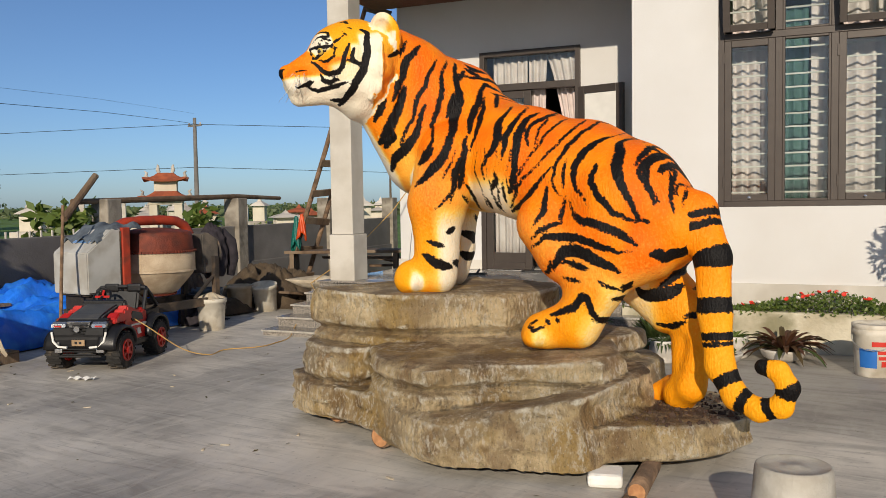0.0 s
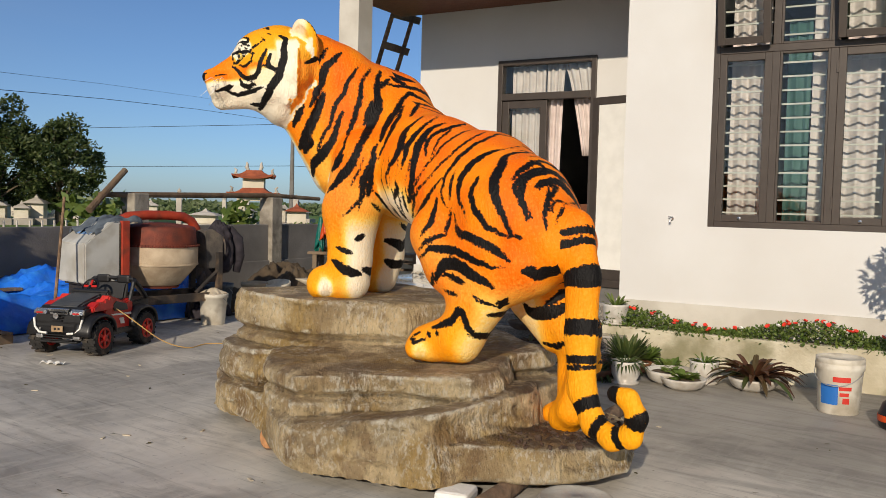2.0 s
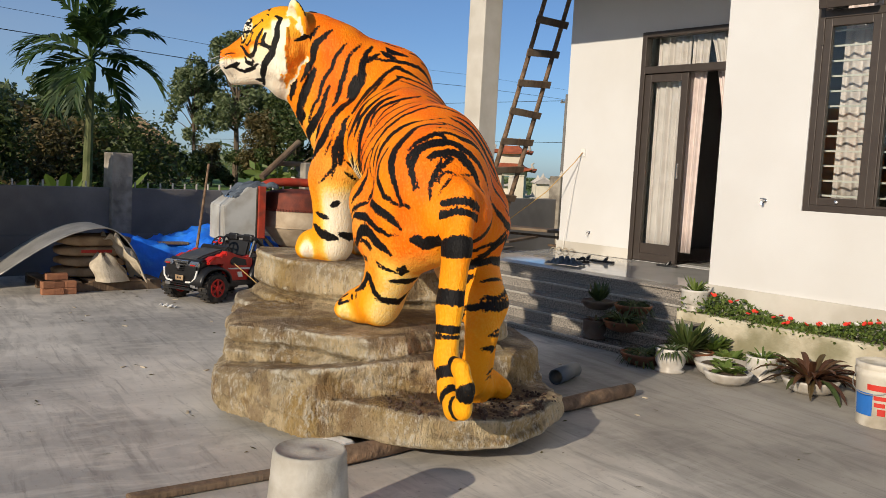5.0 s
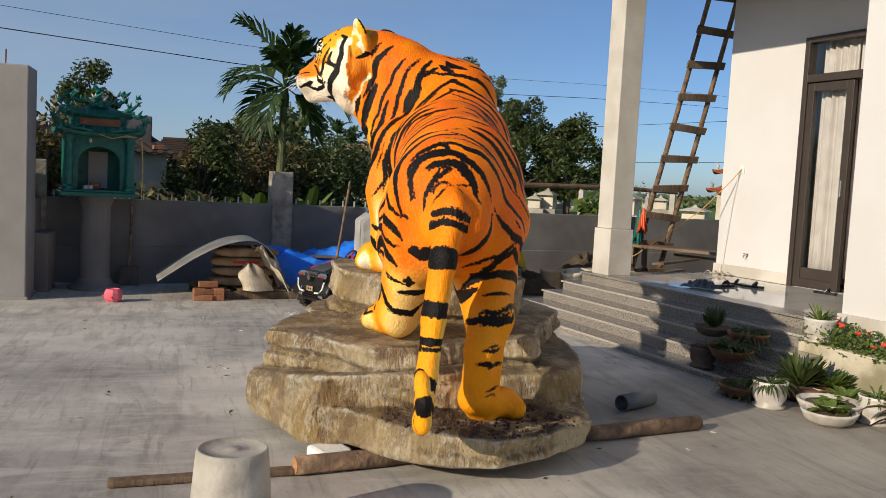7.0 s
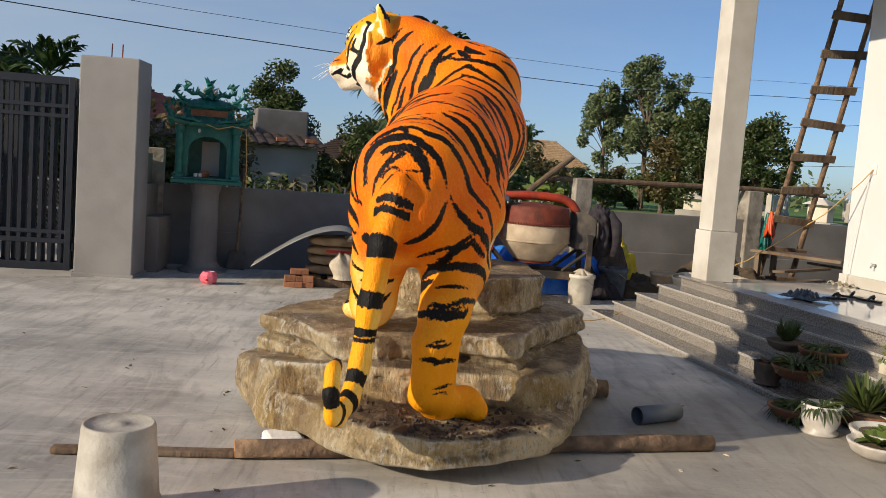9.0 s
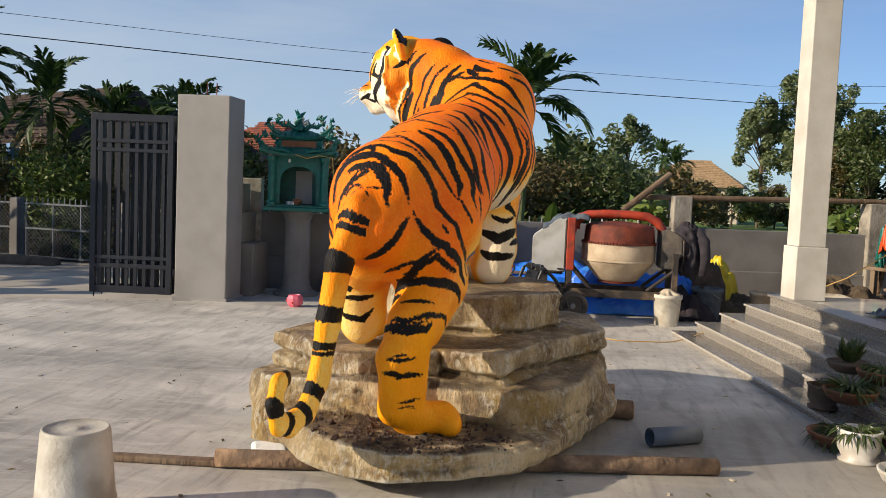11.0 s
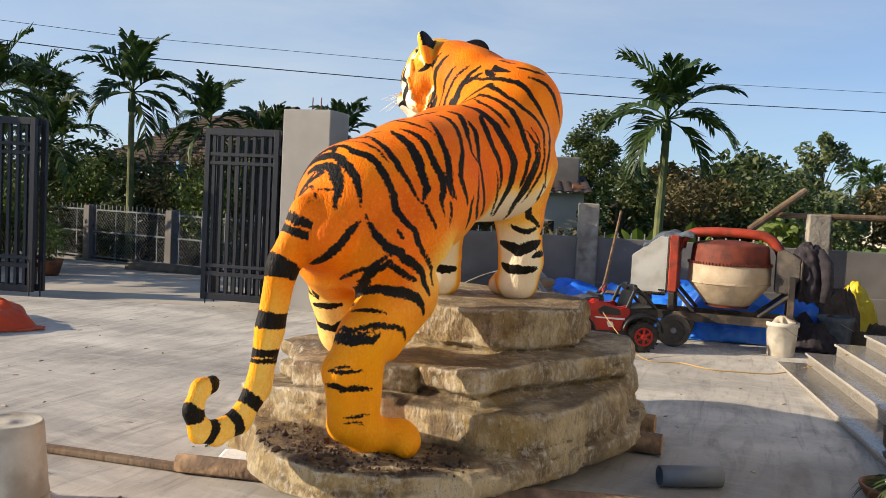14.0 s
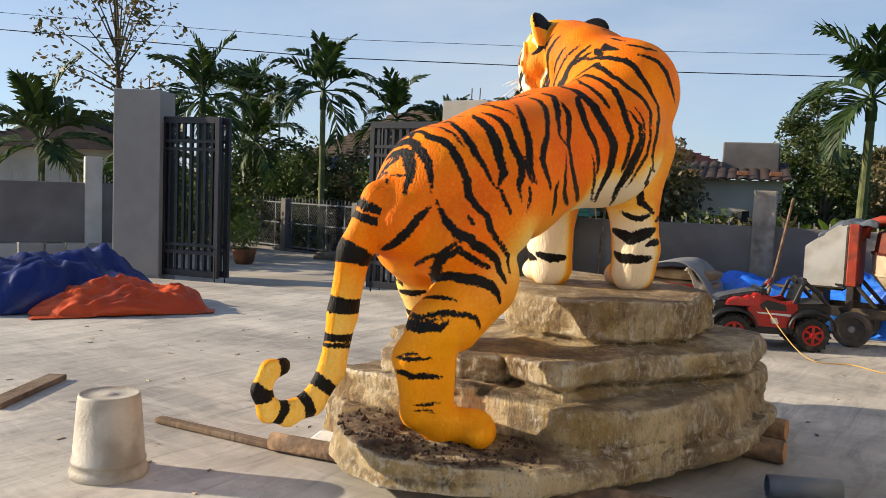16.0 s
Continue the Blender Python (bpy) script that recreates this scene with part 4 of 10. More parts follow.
rv, rq = surface_net(rock_field, (-0.36, 0.06, 0.05), (2.75, 2.48, 0.86), 0.0135)
low = rv[:, 2] < 0.125
for _ in range(4):
    acc, cnt = np.zeros_like(rv), np.zeros(len(rv))
    for a, b in ((0, 1), (1, 2), (2, 3), (3, 0)):
        np.add.at(acc, rq[:, a], rv[rq[:, b]])
        np.add.at(acc, rq[:, b], rv[rq[:, a]])
        np.add.at(cnt, rq[:, a], 1)
        np.add.at(cnt, rq[:, b], 1)
    rv = np.where(low[:, None], 0.4 * rv + 0.6 * acc / np.maximum(cnt, 1)[:, None], rv)
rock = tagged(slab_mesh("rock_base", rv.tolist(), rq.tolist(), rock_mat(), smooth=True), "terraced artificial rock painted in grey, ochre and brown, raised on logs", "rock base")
rn = np.empty(len(rv) * 3)
rock.data.vertices.foreach_get("normal", rn)
rn = rn.reshape(-1, 3)
spot = np.nonzero((np.hypot(rv[:, 0] - 2.20, rv[:, 1] - 1.28) < 0.50) & (rv[:, 2] < 0.36) & (rn[:, 2] > 0.75))[0]
mr = random.Random(88)
clods = bmesh.new()
for _ in range(240):
    q = rv[spot[mr.randrange(len(spot))]]
    r_ = mr.uniform(0.004, 0.011) * (1.9 if mr.random() < 0.10 else 1.0)
    c_ = bmesh.ops.create_icosphere(clods, subdivisions=1, radius=r_, matrix=pose(q[0], q[1], q[2] + r_ * 0.3, 0, 0, mr.uniform(0, 180)))["verts"]
    for v in c_:
        v.co += Vector((mr.uniform(-1, 1), mr.uniform(-1, 1), mr.uniform(-1, 1))) * r_ * 0.4
tagged(part("soil_clods", clods, "mud"), "wet brown soil crumbs on the rock's lowest ledge", "soil", kind="stuff")

# ---- the tiger ----
SPINE = [(2.253, 1.086, 1.161), (1.996, 1.112, 1.284), (1.671, 1.264, 1.386), (1.305, 1.306, 1.513), (0.997, 1.453, 1.576), (0.717, 1.471, 1.847), (0.705, 1.277, 1.881), (0.524, 1.225, 2.037), (0.475, 0.985, 2.121)]
TRUNK_R = [0.176, 0.276, 0.316, 0.300, 0.322, 0.278, 0.208, 0.202, 0.190]
BACK = [(2.25, 1.08, 1.36), (2.0, 1.11, 1.50), (1.67, 1.25, 1.62), (1.3, 1.32, 1.78), (0.98, 1.42, 1.92), (0.72, 1.42, 2.08), (0.6, 1.25, 2.2), (0.48, 1.0, 2.33)]
TAIL = [(2.22, 1.07, 1.27), (2.35, 1.04, 1.23), (2.44, 0.98, 1.02), (2.46, 0.945, 0.76), (2.49, 0.92, 0.52), (2.57, 0.89, 0.39), (2.68, 0.85, 0.35), (2.78, 0.83, 0.38), (2.81, 0.82, 0.47), (2.77, 0.82, 0.54), (2.70, 0.83, 0.55)]
TAIL_R = [0.112, 0.098, 0.086, 0.077, 0.067, 0.058, 0.050, 0.046, 0.045, 0.042, 0.038]
# limbs: joints and radii from the trunk down to the toes
LEGS = {
    "fl": [((0.905, 1.157, 1.555), 0.203), ((0.831, 1.112, 1.288), 0.165), ((0.821, 1.115, 0.996), 0.122), ((0.81, 1.12, 0.88), 0.115), ((0.70, 1.03, 0.865), 0.100)],
    "fr": [((0.678, 1.562, 1.56), 0.198), ((0.695, 1.549, 1.286), 0.142), ((0.661, 1.572, 1.0), 0.125), ((0.64, 1.55, 0.88), 0.115), ((0.54, 1.48, 0.865), 0.100)],
    "hl": [((1.922, 1.029, 1.134), 0.222), ((1.70, 1.0, 1.04), 0.150), ((1.82, 0.975, 0.87), 0.112), ((1.77, 0.96, 0.70), 0.105), ((1.57, 0.925, 0.632), 0.085)],
    "hr": [((2.058, 1.274, 1.091), 0.232), ((1.98, 1.340, 0.92), 0.165), ((2.250, 1.285, 0.726), 0.112), ((2.335, 1.220, 0.59), 0.072), ((2.270, 1.220, 0.34), 0.068), ((2.195, 1.29, 0.285), 0.080), ((2.12, 1.425, 0.28), 0.078)],
}
FWD = Vector((-0.67, -0.735, -0.10)).normalized()
LEFT = Vector((0.74, -0.67, 0)).normalized()
LEFT = (LEFT - FWD * LEFT.dot(FWD)).normalized()
UPV = FWD.cross(LEFT)
HEAD = Vector((0.48, 0.985, 2.13))


def on_head(l, u, f):
    """A point by the head's own left, up and forward."""
    p_ = HEAD + LEFT * l + UPV * u + FWD * f
    return (p_.x, p_.y, p_.z)


def ball(p_, r):
    return (p_, r, (p_[0], p_[1], p_[2] + 0.001), r)


BODY = [(a, ra, b, rb) for a, ra, b, rb in zip(SPINE, TRUNK_R, SPINE[1:], TRUNK_R[1:])]
BODY += [((0.622, 1.408, 1.595), 0.274, (0.72, 1.43, 1.78), 0.243), ((0.498, 1.021, 1.925), 0.172, (0.645, 1.258, 1.591), 0.245)]
# hips, rump, neck crest and withers
BODY += [((1.80, 1.40, 1.36), 0.170, (1.96, 1.385, 1.18), 0.185), ((1.99, 1.12, 1.37), 0.195, (1.72, 1.24, 1.45), 0.235), ((0.57, 1.07, 2.165), 0.145, (0.64, 1.18, 2.09), 0.155), ((0.64, 1.18, 2.08), 0.15, (0.70, 1.34, 2.0), 0.16), ((0.76, 1.53, 1.91), 0.215, (0.70, 1.44, 1.96), 0.19)]
HEADS = [ball(on_head(0, 0.02, 0.10), 0.218), ball(on_head(0, 0.045, 0.20), 0.165), (on_head(0, 0.02, 0.28), 0.10, on_head(0, -0.042, 0.49), 0.047), ball(on_head(0, -0.035, 0.512), 0.030),
         (on_head(0, -0.08, 0.25), 0.14, on_head(0, -0.10, 0.42), 0.085), (on_head(0, -0.15, 0.28), 0.085, on_head(0, -0.172, 0.445), 0.060), (on_head(0, -0.14, 0.16), 0.15, on_head(0, -0.23, 0.10), 0.12)]
for sgn in (1, -1):
    HEADS += [(on_head(0.10 * sgn, -0.02, 0.17), 0.125, on_head(0.11 * sgn, -0.12, 0.14), 0.12), ball(on_head(0.052 * sgn, -0.098, 0.450), 0.074), ball(on_head(0.080 * sgn, 0.100, 0.265), 0.062),
              ball(on_head(0.165 * sgn, 0.04, -0.01), 0.085), ball(on_head(0.165 * sgn, -0.07, 0.01), 0.095), ball(on_head(0.135 * sgn, -0.17, 0.06), 0.095), ball(on_head(0.075 * sgn, -0.235, 0.10), 0.09)]


def cone_dist(g, a, ra, b, rb):
    a, b = np.array(a), np.array(b)
    e = b - a
    t = np.clip(((g - a) @ e) / (e @ e), 0, 1)
    return np.sqrt(((g - a - t[..., None] * e) ** 2).sum(-1)) - (ra + (rb - ra) * t)


FLAT_TAIL = np.array((1.0, 1.5, 1.0))  # the tail is thinner across than along the body
GROUPS = {"body": BODY, "head": HEADS, "tail": list(zip(TAIL, TAIL_R, TAIL[1:], TAIL_R[1:]))}
for k, js in LEGS.items():
    GROUPS[k] = [(a, ra, b, rb) for (a, ra), (b, rb) in zip(js, js[1:])]
    (toe, tr_), (heel, _) = js[-1], js[-2]
    tv = (Vector(toe) - Vector(heel)).normalized()
    sv = tv.cross(Vector((0, 0, 1))).normalized()
    for off in (-0.08, -0.028, 0.028, 0.08):
        q = Vector(toe) + sv * off + tv * (0.045 - abs(off) * 0.35) - Vector((0, 0, 0.022))
        GROUPS[k].append(ball((q.x, q.y, q.z), 0.05))
GROUPS["hr"] += [((1.965, 1.345, 0.86), 0.135, (2.12, 1.31, 0.70), 0.105), ((2.235, 1.29, 0.68), 0.088, (2.225, 1.288, 0.33), 0.070)]
GROUPS["hl"] += [((1.57, 1.03, 1.18), 0.165, (1.68, 1.0, 1.03), 0.145), ((2.10, 1.04, 1.06), 0.17, (1.90, 0.98, 0.93), 0.13), ((1.90, 0.99, 0.98), 0.15, (1.88, 0.965, 0.86), 0.118), ((1.88, 0.965, 0.86), 0.118, (1.78, 0.95, 0.66), 0.105), ((1.78, 0.95, 0.625), 0.068, (1.62, 0.93, 0.60), 0.066)]
HB = np.array((LEFT, UPV, FWD))
E1, E3 = np.array((0.38, 0.92, -0.08)), np.array((0.62, -0.2, 0.76))
E1 /= np.linalg.norm(E1)
E3 = E3 - E1 * (E1 @ E3)
E3 /= np.linalg.norm(E3)
E2 = np.cross(E3, E1)


def ear_dist(g, sgn):
    q = (g - np.array(HEAD)) @ HB.T
    l_, u_, f_ = q[..., 0] * sgn, q[..., 1], q[..., 2]
    q = np.stack((l_ - 0.158, u_ - 0.094, f_ + 0.040), -1)
    x_, y_, z_ = q @ E1, q @ E2, q @ E3
    z_ = z_ + 1.6 * y_ * y_
    outer = (np.sqrt((x_ / 0.148) ** 2 + (y_ / 0.112) ** 2 + (z_ / 0.042) ** 2) - 1) * 0.042
    cup = (np.sqrt(((x_ - 0.020) / 0.105) ** 2 + ((y_ + 0.010) / 0.070) ** 2 + ((z_ - 0.042) / 0.045) ** 2) - 1) * 0.045
    return np.maximum(outer, -cup)


def tiger_field(g, lo, h):
    d = np.full(g.shape[:3], 0.4)
    for name_, prims in GROUPS.items():
        k = {"body": 0.09, "head": 0.035, "tail": 0.03, "hl": 0.045, "hr": 0.040}.get(name_, 0.040)
        for a, ra, b, rb in prims:
            mar = max(ra, rb) + 0.14
            sl = tuple(slice(max(0, int((min(a[i], b[i]) - mar - lo[i]) / h)), max(1, int((max(a[i], b[i]) + mar - lo[i]) / h) + 2)) for i in range(3))
            if name_ == "tail":
                d[sl] = smin(d[sl], cone_dist(g[sl] * FLAT_TAIL, np.array(a) * FLAT_TAIL, ra, np.array(b) * FLAT_TAIL, rb), k)
                continue
            d[sl] = smin(d[sl], cone_dist(g[sl], a, ra, b, rb), k)
    c = np.array(HEAD)
    sl = tuple(slice(max(0, int((c[i] - 0.45 - lo[i]) / h)), int((c[i] + 0.45 - lo[i]) / h)) for i in range(3))
    hp = g[sl]
    for sgn in (1, -1):
        d[sl] = smin(d[sl], ear_dist(hp, sgn), 0.012)
    q = (hp - c) @ HB.T
    fl_ = hp.reshape(-1, 3)
    lock = fl_ * np.array((1, 1, 0.34))
    tuft = (0.085 * (0.22 - np.abs(smooth_noise(lock, 30.0, 31))) + 0.040 * (0.2 - np.abs(smooth_noise(lock, 70.0, 32)))).reshape(hp.shape[:3])
    ruff = np.clip((0.15 - q[..., 2]) * 9, 0, 1) * np.clip((0.15 - q[..., 1]) * 12, 0, 1) * np.clip((np.abs(q[..., 0]) - 0.03) * 10, 0, 1) * np.clip((q[..., 2] + 0.14) * 16, 0, 1)
    free = np.clip(np.minimum(ear_dist(hp, 1), ear_dist(hp, -1)) / 0.02, 0, 1)
    d[sl] -= np.maximum(tuft, -0.008) * ruff * free
    return d


TH = 0.0115
tv_, tq = surface_net(tiger_field, (-0.05, 0.35, 0.12), (2.95, 1.95, 2.5), TH)
tv_ = tv_ + 0.0


def along(p, pts):
    """Length along a line of joints and distance to it, at the nearest place."""
    best, s, run = np.full(len(p), 1e9), np.zeros(len(p)), 0.0
    near = np.zeros((len(p), 3))
    for a, b in zip(pts, pts[1:]):
        a, b = np.array(a), np.array(b)
        e = b - a
        L = np.linalg.norm(e)
        t = np.clip((p - a) @ e / L ** 2, 0, 1)
        q = a + t[:, None] * e
        d = np.linalg.norm(p - q, axis=1)
        m_ = d < best
        best[m_], s[m_], near[m_] = d[m_], run + t[m_] * L, q[m_]
        run += L
    return s, best, near


def group_dist(p, name_):
    d = np.full(len(p), 1e9)
    for a, ra, b, rb in GROUPS[name_]:
        d = np.minimum(d, cone_dist(p, a, ra, b, rb))
    return d


def stepped(v, lo, hi):
    t = np.clip((v - lo) / (hi - lo), 0, 1)
    return t * t * (3 - 2 * t)


tiger_me = bpy.data.meshes.new("tiger_statue")
tiger_me.from_pydata(tv_.tolist(), [], tq.tolist())
tiger_me.update()
nrm = np.empty(len(tv_) * 3)
tiger_me.vertices.foreach_get("normal", nrm)
nrm = nrm.reshape(-1, 3)
p = tv_
n2, n3 = smooth_noise(p, 13.0, 22), smooth_noise(p, 34.0, 25)
dist = {k: group_dist(p, k) for k in GROUPS}
wt = {k: np.exp(-np.clip(v, -0.05, 1) / 0.025) for k, v in dist.items()}
tot = sum(wt.values())
wt = {k: v / tot for k, v in wt.items()}
wide = {k: np.exp(-np.clip(v, -0.05, 1) / 0.09) for k, v in dist.items()}
body_w = wide['body'] / sum(wide.values())
_, d_back, near = along(p, BACK)
X_, Z_ = p[:, 0], p[:, 2]
s_t, _, _ = along(p, TAIL)
tailw = stepped(wt["tail"], 0.4, 0.6)
rear_face = nrm[:, 0] * 0.85 + nrm[:, 1] * 0.15
# which flank a place belongs to
TANG = np.zeros((len(p), 3))
mid = [(Vector(a) + Vector(b)) / 2 for a, b in zip(BACK, BACK[1:])]
ang = np.array([np.linalg.norm(near - np.array(m_), axis=1) for m_ in mid]).argmin(0)
for i, (a, b) in enumerate(zip(BACK, BACK[1:])):
    TANG[ang == i] = np.array(b) - np.array(a)
flank = (p[:, 0] - near[:, 0]) * -TANG[:, 1] + (p[:, 1] - near[:, 1]) * TANG[:, 0]
flank /= np.hypot(TANG[:, 0], TANG[:, 1]) + 1e-9
paint = np.full(len(p), -0.5)
wobble = smooth_noise(p, 16.0, 51)
wobble_n = 0.006 * np.stack((smooth_noise(p, 22.0, 52), smooth_noise(p, 22.0, 53), smooth_noise(p, 22.0, 54)), 1)


def brush(q, pts, w, gain):
    """How deep each place lies in one tapering brush stroke."""
    pts = [np.array(a) for a in pts]
    lens = [np.linalg.norm(b - a) for a, b in zip(pts, pts[1:])]
    total, run = sum(lens), 0.0
    best = np.full(len(q), -0.5)
    for a, b, L in zip(pts, pts[1:], lens):
        e = b - a
        t = np.clip((q - a) @ e / max(L, 1e-6) ** 2, 0, 1)
        d = np.linalg.norm(q - a - t[:, None] * e, axis=1)
        tau = (run + t * L) / total
        prof = np.sin(np.pi * (0.05 + 0.90 * tau)) ** 0.5
        best = np.maximum(best, (w * prof - d) * gain)
        run += L
    return best


skin = kdtree.KDTree(len(p))
for k, q in enumerate(p):
    skin.insert(q, k)
skin.balance()


def laid(pts):
    """A line of turning points, cut short and laid onto the skin."""
    out = []
    for a, b in zip(pts, pts[1:]):
        a, b = Vector(a), Vector(b)
        n_ = max(1, int((b - a).length / 0.03))
        out += [a.lerp(b, k / n_) for k in range(n_)]
    return [tuple(skin.find(q)[0]) for q in out + [Vector(pts[-1])]]


def stroke(w, side, *pts):
    pts = laid(pts)
    lo, hi = np.min(pts, axis=0) - 0.12, np.max(pts, axis=0) + 0.12
    m_ = np.all((p > lo) & (p < hi), axis=1)
    if side:
        m_ &= (flank * side > -0.025) | (d_back > 0.4)
    sel_ = np.nonzero(m_)[0]
    if len(sel_):
        paint[sel_] = np.maximum(paint[sel_], brush(p[sel_] + wobble_n[sel_], pts, w * (1.18 + 0.34 * wobble[sel_]), 6.0))


# the painted stripes, stroke by stroke: half width, flank, the stroke's turning points
stroke(0.01, 1, (1.76, 0.83, 0.97), (1.88, 0.82, 0.95))
stroke(0.015, 1, (1.67, 0.82, 0.99), (1.65, 0.84, 0.94), (1.60, 0.91, 0.91))
stroke(0.009, 1, (1.71, 0.84, 0.90), (1.82, 0.82, 0.89))
stroke(0.012, 1, (1.93, 0.83, 0.91), (1.97, 0.85, 0.88), (2.02, 0.91, 0.86))
stroke(0.018, 1, (1.66, 0.85, 0.73), (1.79, 0.83, 0.77), (1.83, 0.82, 0.81), (1.87, 0.83, 0.81), (1.89, 0.86, 0.75), (1.90, 0.93, 0.69))
stroke(0.009, 1, (1.54, 0.82, 0.70), (1.58, 0.83, 0.71))
stroke(0.012, 1, (1.54, 0.81, 0.68), (1.59, 0.80, 0.66), (1.64, 0.84, 0.66))
stroke(0.01, 1, (1.63, 0.84, 0.70), (1.66, 0.85, 0.67))
stroke(0.01, 1, (1.69, 0.84, 0.70), (1.72, 0.84, 0.69))
stroke(0.012, 1, (0.84, 0.98, 1.08), (0.93, 1.04, 1.05))
stroke(0.022, 1, (0.81, 0.98, 1.00), (0.89, 1.01, 0.95), (0.94, 1.08, 0.93))
stroke(0.02, 1, (0.94, 1.03, 1.13), (0.97, 1.08, 1.15))
stroke(0.024, 0, (2.17, 0.89, 1.04), (2.22, 0.93, 1.02), (2.31, 0.97, 1.04), (2.39, 0.92, 1.05))
stroke(0.042, 0, (2.03, 0.91, 0.88), (2.05, 0.94, 0.87))
stroke(0.02, 0, (1.98, 0.88, 0.81), (2.01, 0.95, 0.81), (1.99, 1.05, 0.82))
stroke(0.018, 0, (1.88, 0.88, 0.71), (1.91, 0.92, 0.71), (1.91, 0.98, 0.70), (1.93, 1.04, 0.75))
stroke(0.02, 0, (2.55, 0.88, 0.61), (2.57, 0.91, 0.60))
stroke(0.019, 0, (1.05, 1.77, 1.45), (1.01, 1.74, 1.38), (0.82, 1.65, 1.32), (0.82, 1.64, 1.28), (0.74, 1.69, 1.22))
stroke(0.013, 0, (0.83, 1.54, 1.20), (0.81, 1.61, 1.18), (0.76, 1.68, 1.21))
stroke(0.03, 0, (0.77, 1.47, 1.10), (0.79, 1.51, 1.09), (0.80, 1.59, 1.06), (0.77, 1.66, 1.10), (0.71, 1.69, 1.13))
stroke(0.018, 0, (0.76, 1.67, 1.04), (0.67, 1.70, 1.06))
stroke(0.03, 0, (0.76, 1.48, 0.98), (0.78, 1.51, 0.96), (0.79, 1.60, 0.95), (0.74, 1.69, 0.97))
stroke(0.013, 0, (0.71, 1.69, 1.17), (0.66, 1.69, 1.19))
stroke(0.018, 0, (0.95, 1.09, 0.96), (0.94, 1.17, 0.94), (0.87, 1.24, 0.94))
# neck, shoulder, flank and haunch on the sunny side
stroke(0.0202, 1, (0.73, 1.09, 2.19), (0.73, 1.04, 2.15), (0.71, 1.00, 2.10), (0.68, 0.97, 1.98), (0.67, 0.91, 1.87))
stroke(0.0161, 1, (0.70, 1.02, 2.23), (0.70, 0.99, 2.17), (0.68, 0.93, 2.10), (0.71, 0.84, 2.04))
stroke(0.0263, 1, (0.69, 1.00, 1.95), (0.68, 0.94, 1.81), (0.59, 0.94, 1.69), (0.53, 0.97, 1.65))
stroke(0.0202, 0, (0.63, 0.94, 1.72), (0.63, 0.94, 1.67), (0.60, 0.96, 1.65), (0.57, 0.98, 1.62))
stroke(0.0201, 1, (0.68, 0.88, 1.94), (0.63, 0.89, 1.87), (0.61, 0.86, 1.80), (0.56, 0.90, 1.78), (0.54, 0.90, 1.76))
stroke(0.0141, 1, (0.80, 1.16, 2.11), (0.79, 1.10, 2.04), (0.78, 1.07, 1.95), (0.76, 1.05, 1.92), (0.75, 1.03, 1.88), (0.74, 1.02, 1.79), (0.70, 0.98, 1.69), (0.67, 0.99, 1.63))
stroke(0.0243, 0, (0.79, 1.06, 1.85), (0.76, 1.03, 1.71), (0.72, 1.01, 1.63), (0.67, 1.00, 1.59), (0.62, 1.01, 1.56), (0.60, 1.02, 1.54), (0.55, 1.06, 1.49))
stroke(0.016, 1, (0.81, 1.24, 2.11), (0.84, 1.17, 2.04), (0.87, 1.13, 1.95), (0.86, 1.11, 1.87), (0.83, 1.09, 1.76), (0.83, 1.08, 1.74), (0.88, 1.01, 1.69), (0.90, 0.98, 1.64), (0.87, 0.96, 1.59), (0.82, 0.97, 1.55))
stroke(0.0176, 0, (0.91, 0.96, 1.60), (0.87, 0.96, 1.55), (0.79, 0.98, 1.51))
stroke(0.0238, 0, (0.83, 1.31, 2.10), (0.88, 1.25, 2.03), (0.92, 1.22, 1.96), (0.94, 1.19, 1.88), (0.92, 1.15, 1.78), (0.98, 1.05, 1.71), (0.99, 0.99, 1.63), (0.97, 0.97, 1.55), (0.93, 0.96, 1.51), (0.86, 0.95, 1.45), (0.78, 0.97, 1.39))
stroke(0.0141, 1, (0.91, 1.18, 1.93), (0.91, 1.15, 1.86), (0.89, 1.14, 1.78))
stroke(0.0124, 1, (0.89, 1.35, 2.07), (0.91, 1.24, 2.00))
stroke(0.0168, 1, (0.88, 1.37, 2.09), (0.95, 1.43, 2.04))
stroke(0.0201, 1, (1.00, 1.46, 2.00), (0.99, 1.40, 1.99), (1.00, 1.33, 1.95), (1.03, 1.24, 1.86), (1.04, 1.14, 1.75), (1.06, 1.09, 1.68))
stroke(0.0137, 0, (1.04, 1.31, 1.91), (1.09, 1.21, 1.82), (1.11, 1.12, 1.73), (1.11, 1.07, 1.65), (1.08, 1.05, 1.58))
stroke(0.0192, 0, (1.05, 1.06, 1.66), (1.06, 1.03, 1.59), (1.06, 1.02, 1.55), (1.02, 1.01, 1.46), (1.00, 1.01, 1.38))
stroke(0.0154, 0, (1.07, 1.04, 1.57), (1.06, 1.03, 1.51), (1.02, 1.05, 1.37))
stroke(0.0201, 1, (1.07, 1.42, 1.93), (1.16, 1.24, 1.83))
stroke(0.0189, 0, (1.27, 1.22, 1.83), (1.28, 1.15, 1.79), (1.27, 1.09, 1.75), (1.27, 1.06, 1.72), (1.29, 1.01, 1.64), (1.25, 0.99, 1.56), (1.19, 1.01, 1.48), (1.20, 1.01, 1.43))
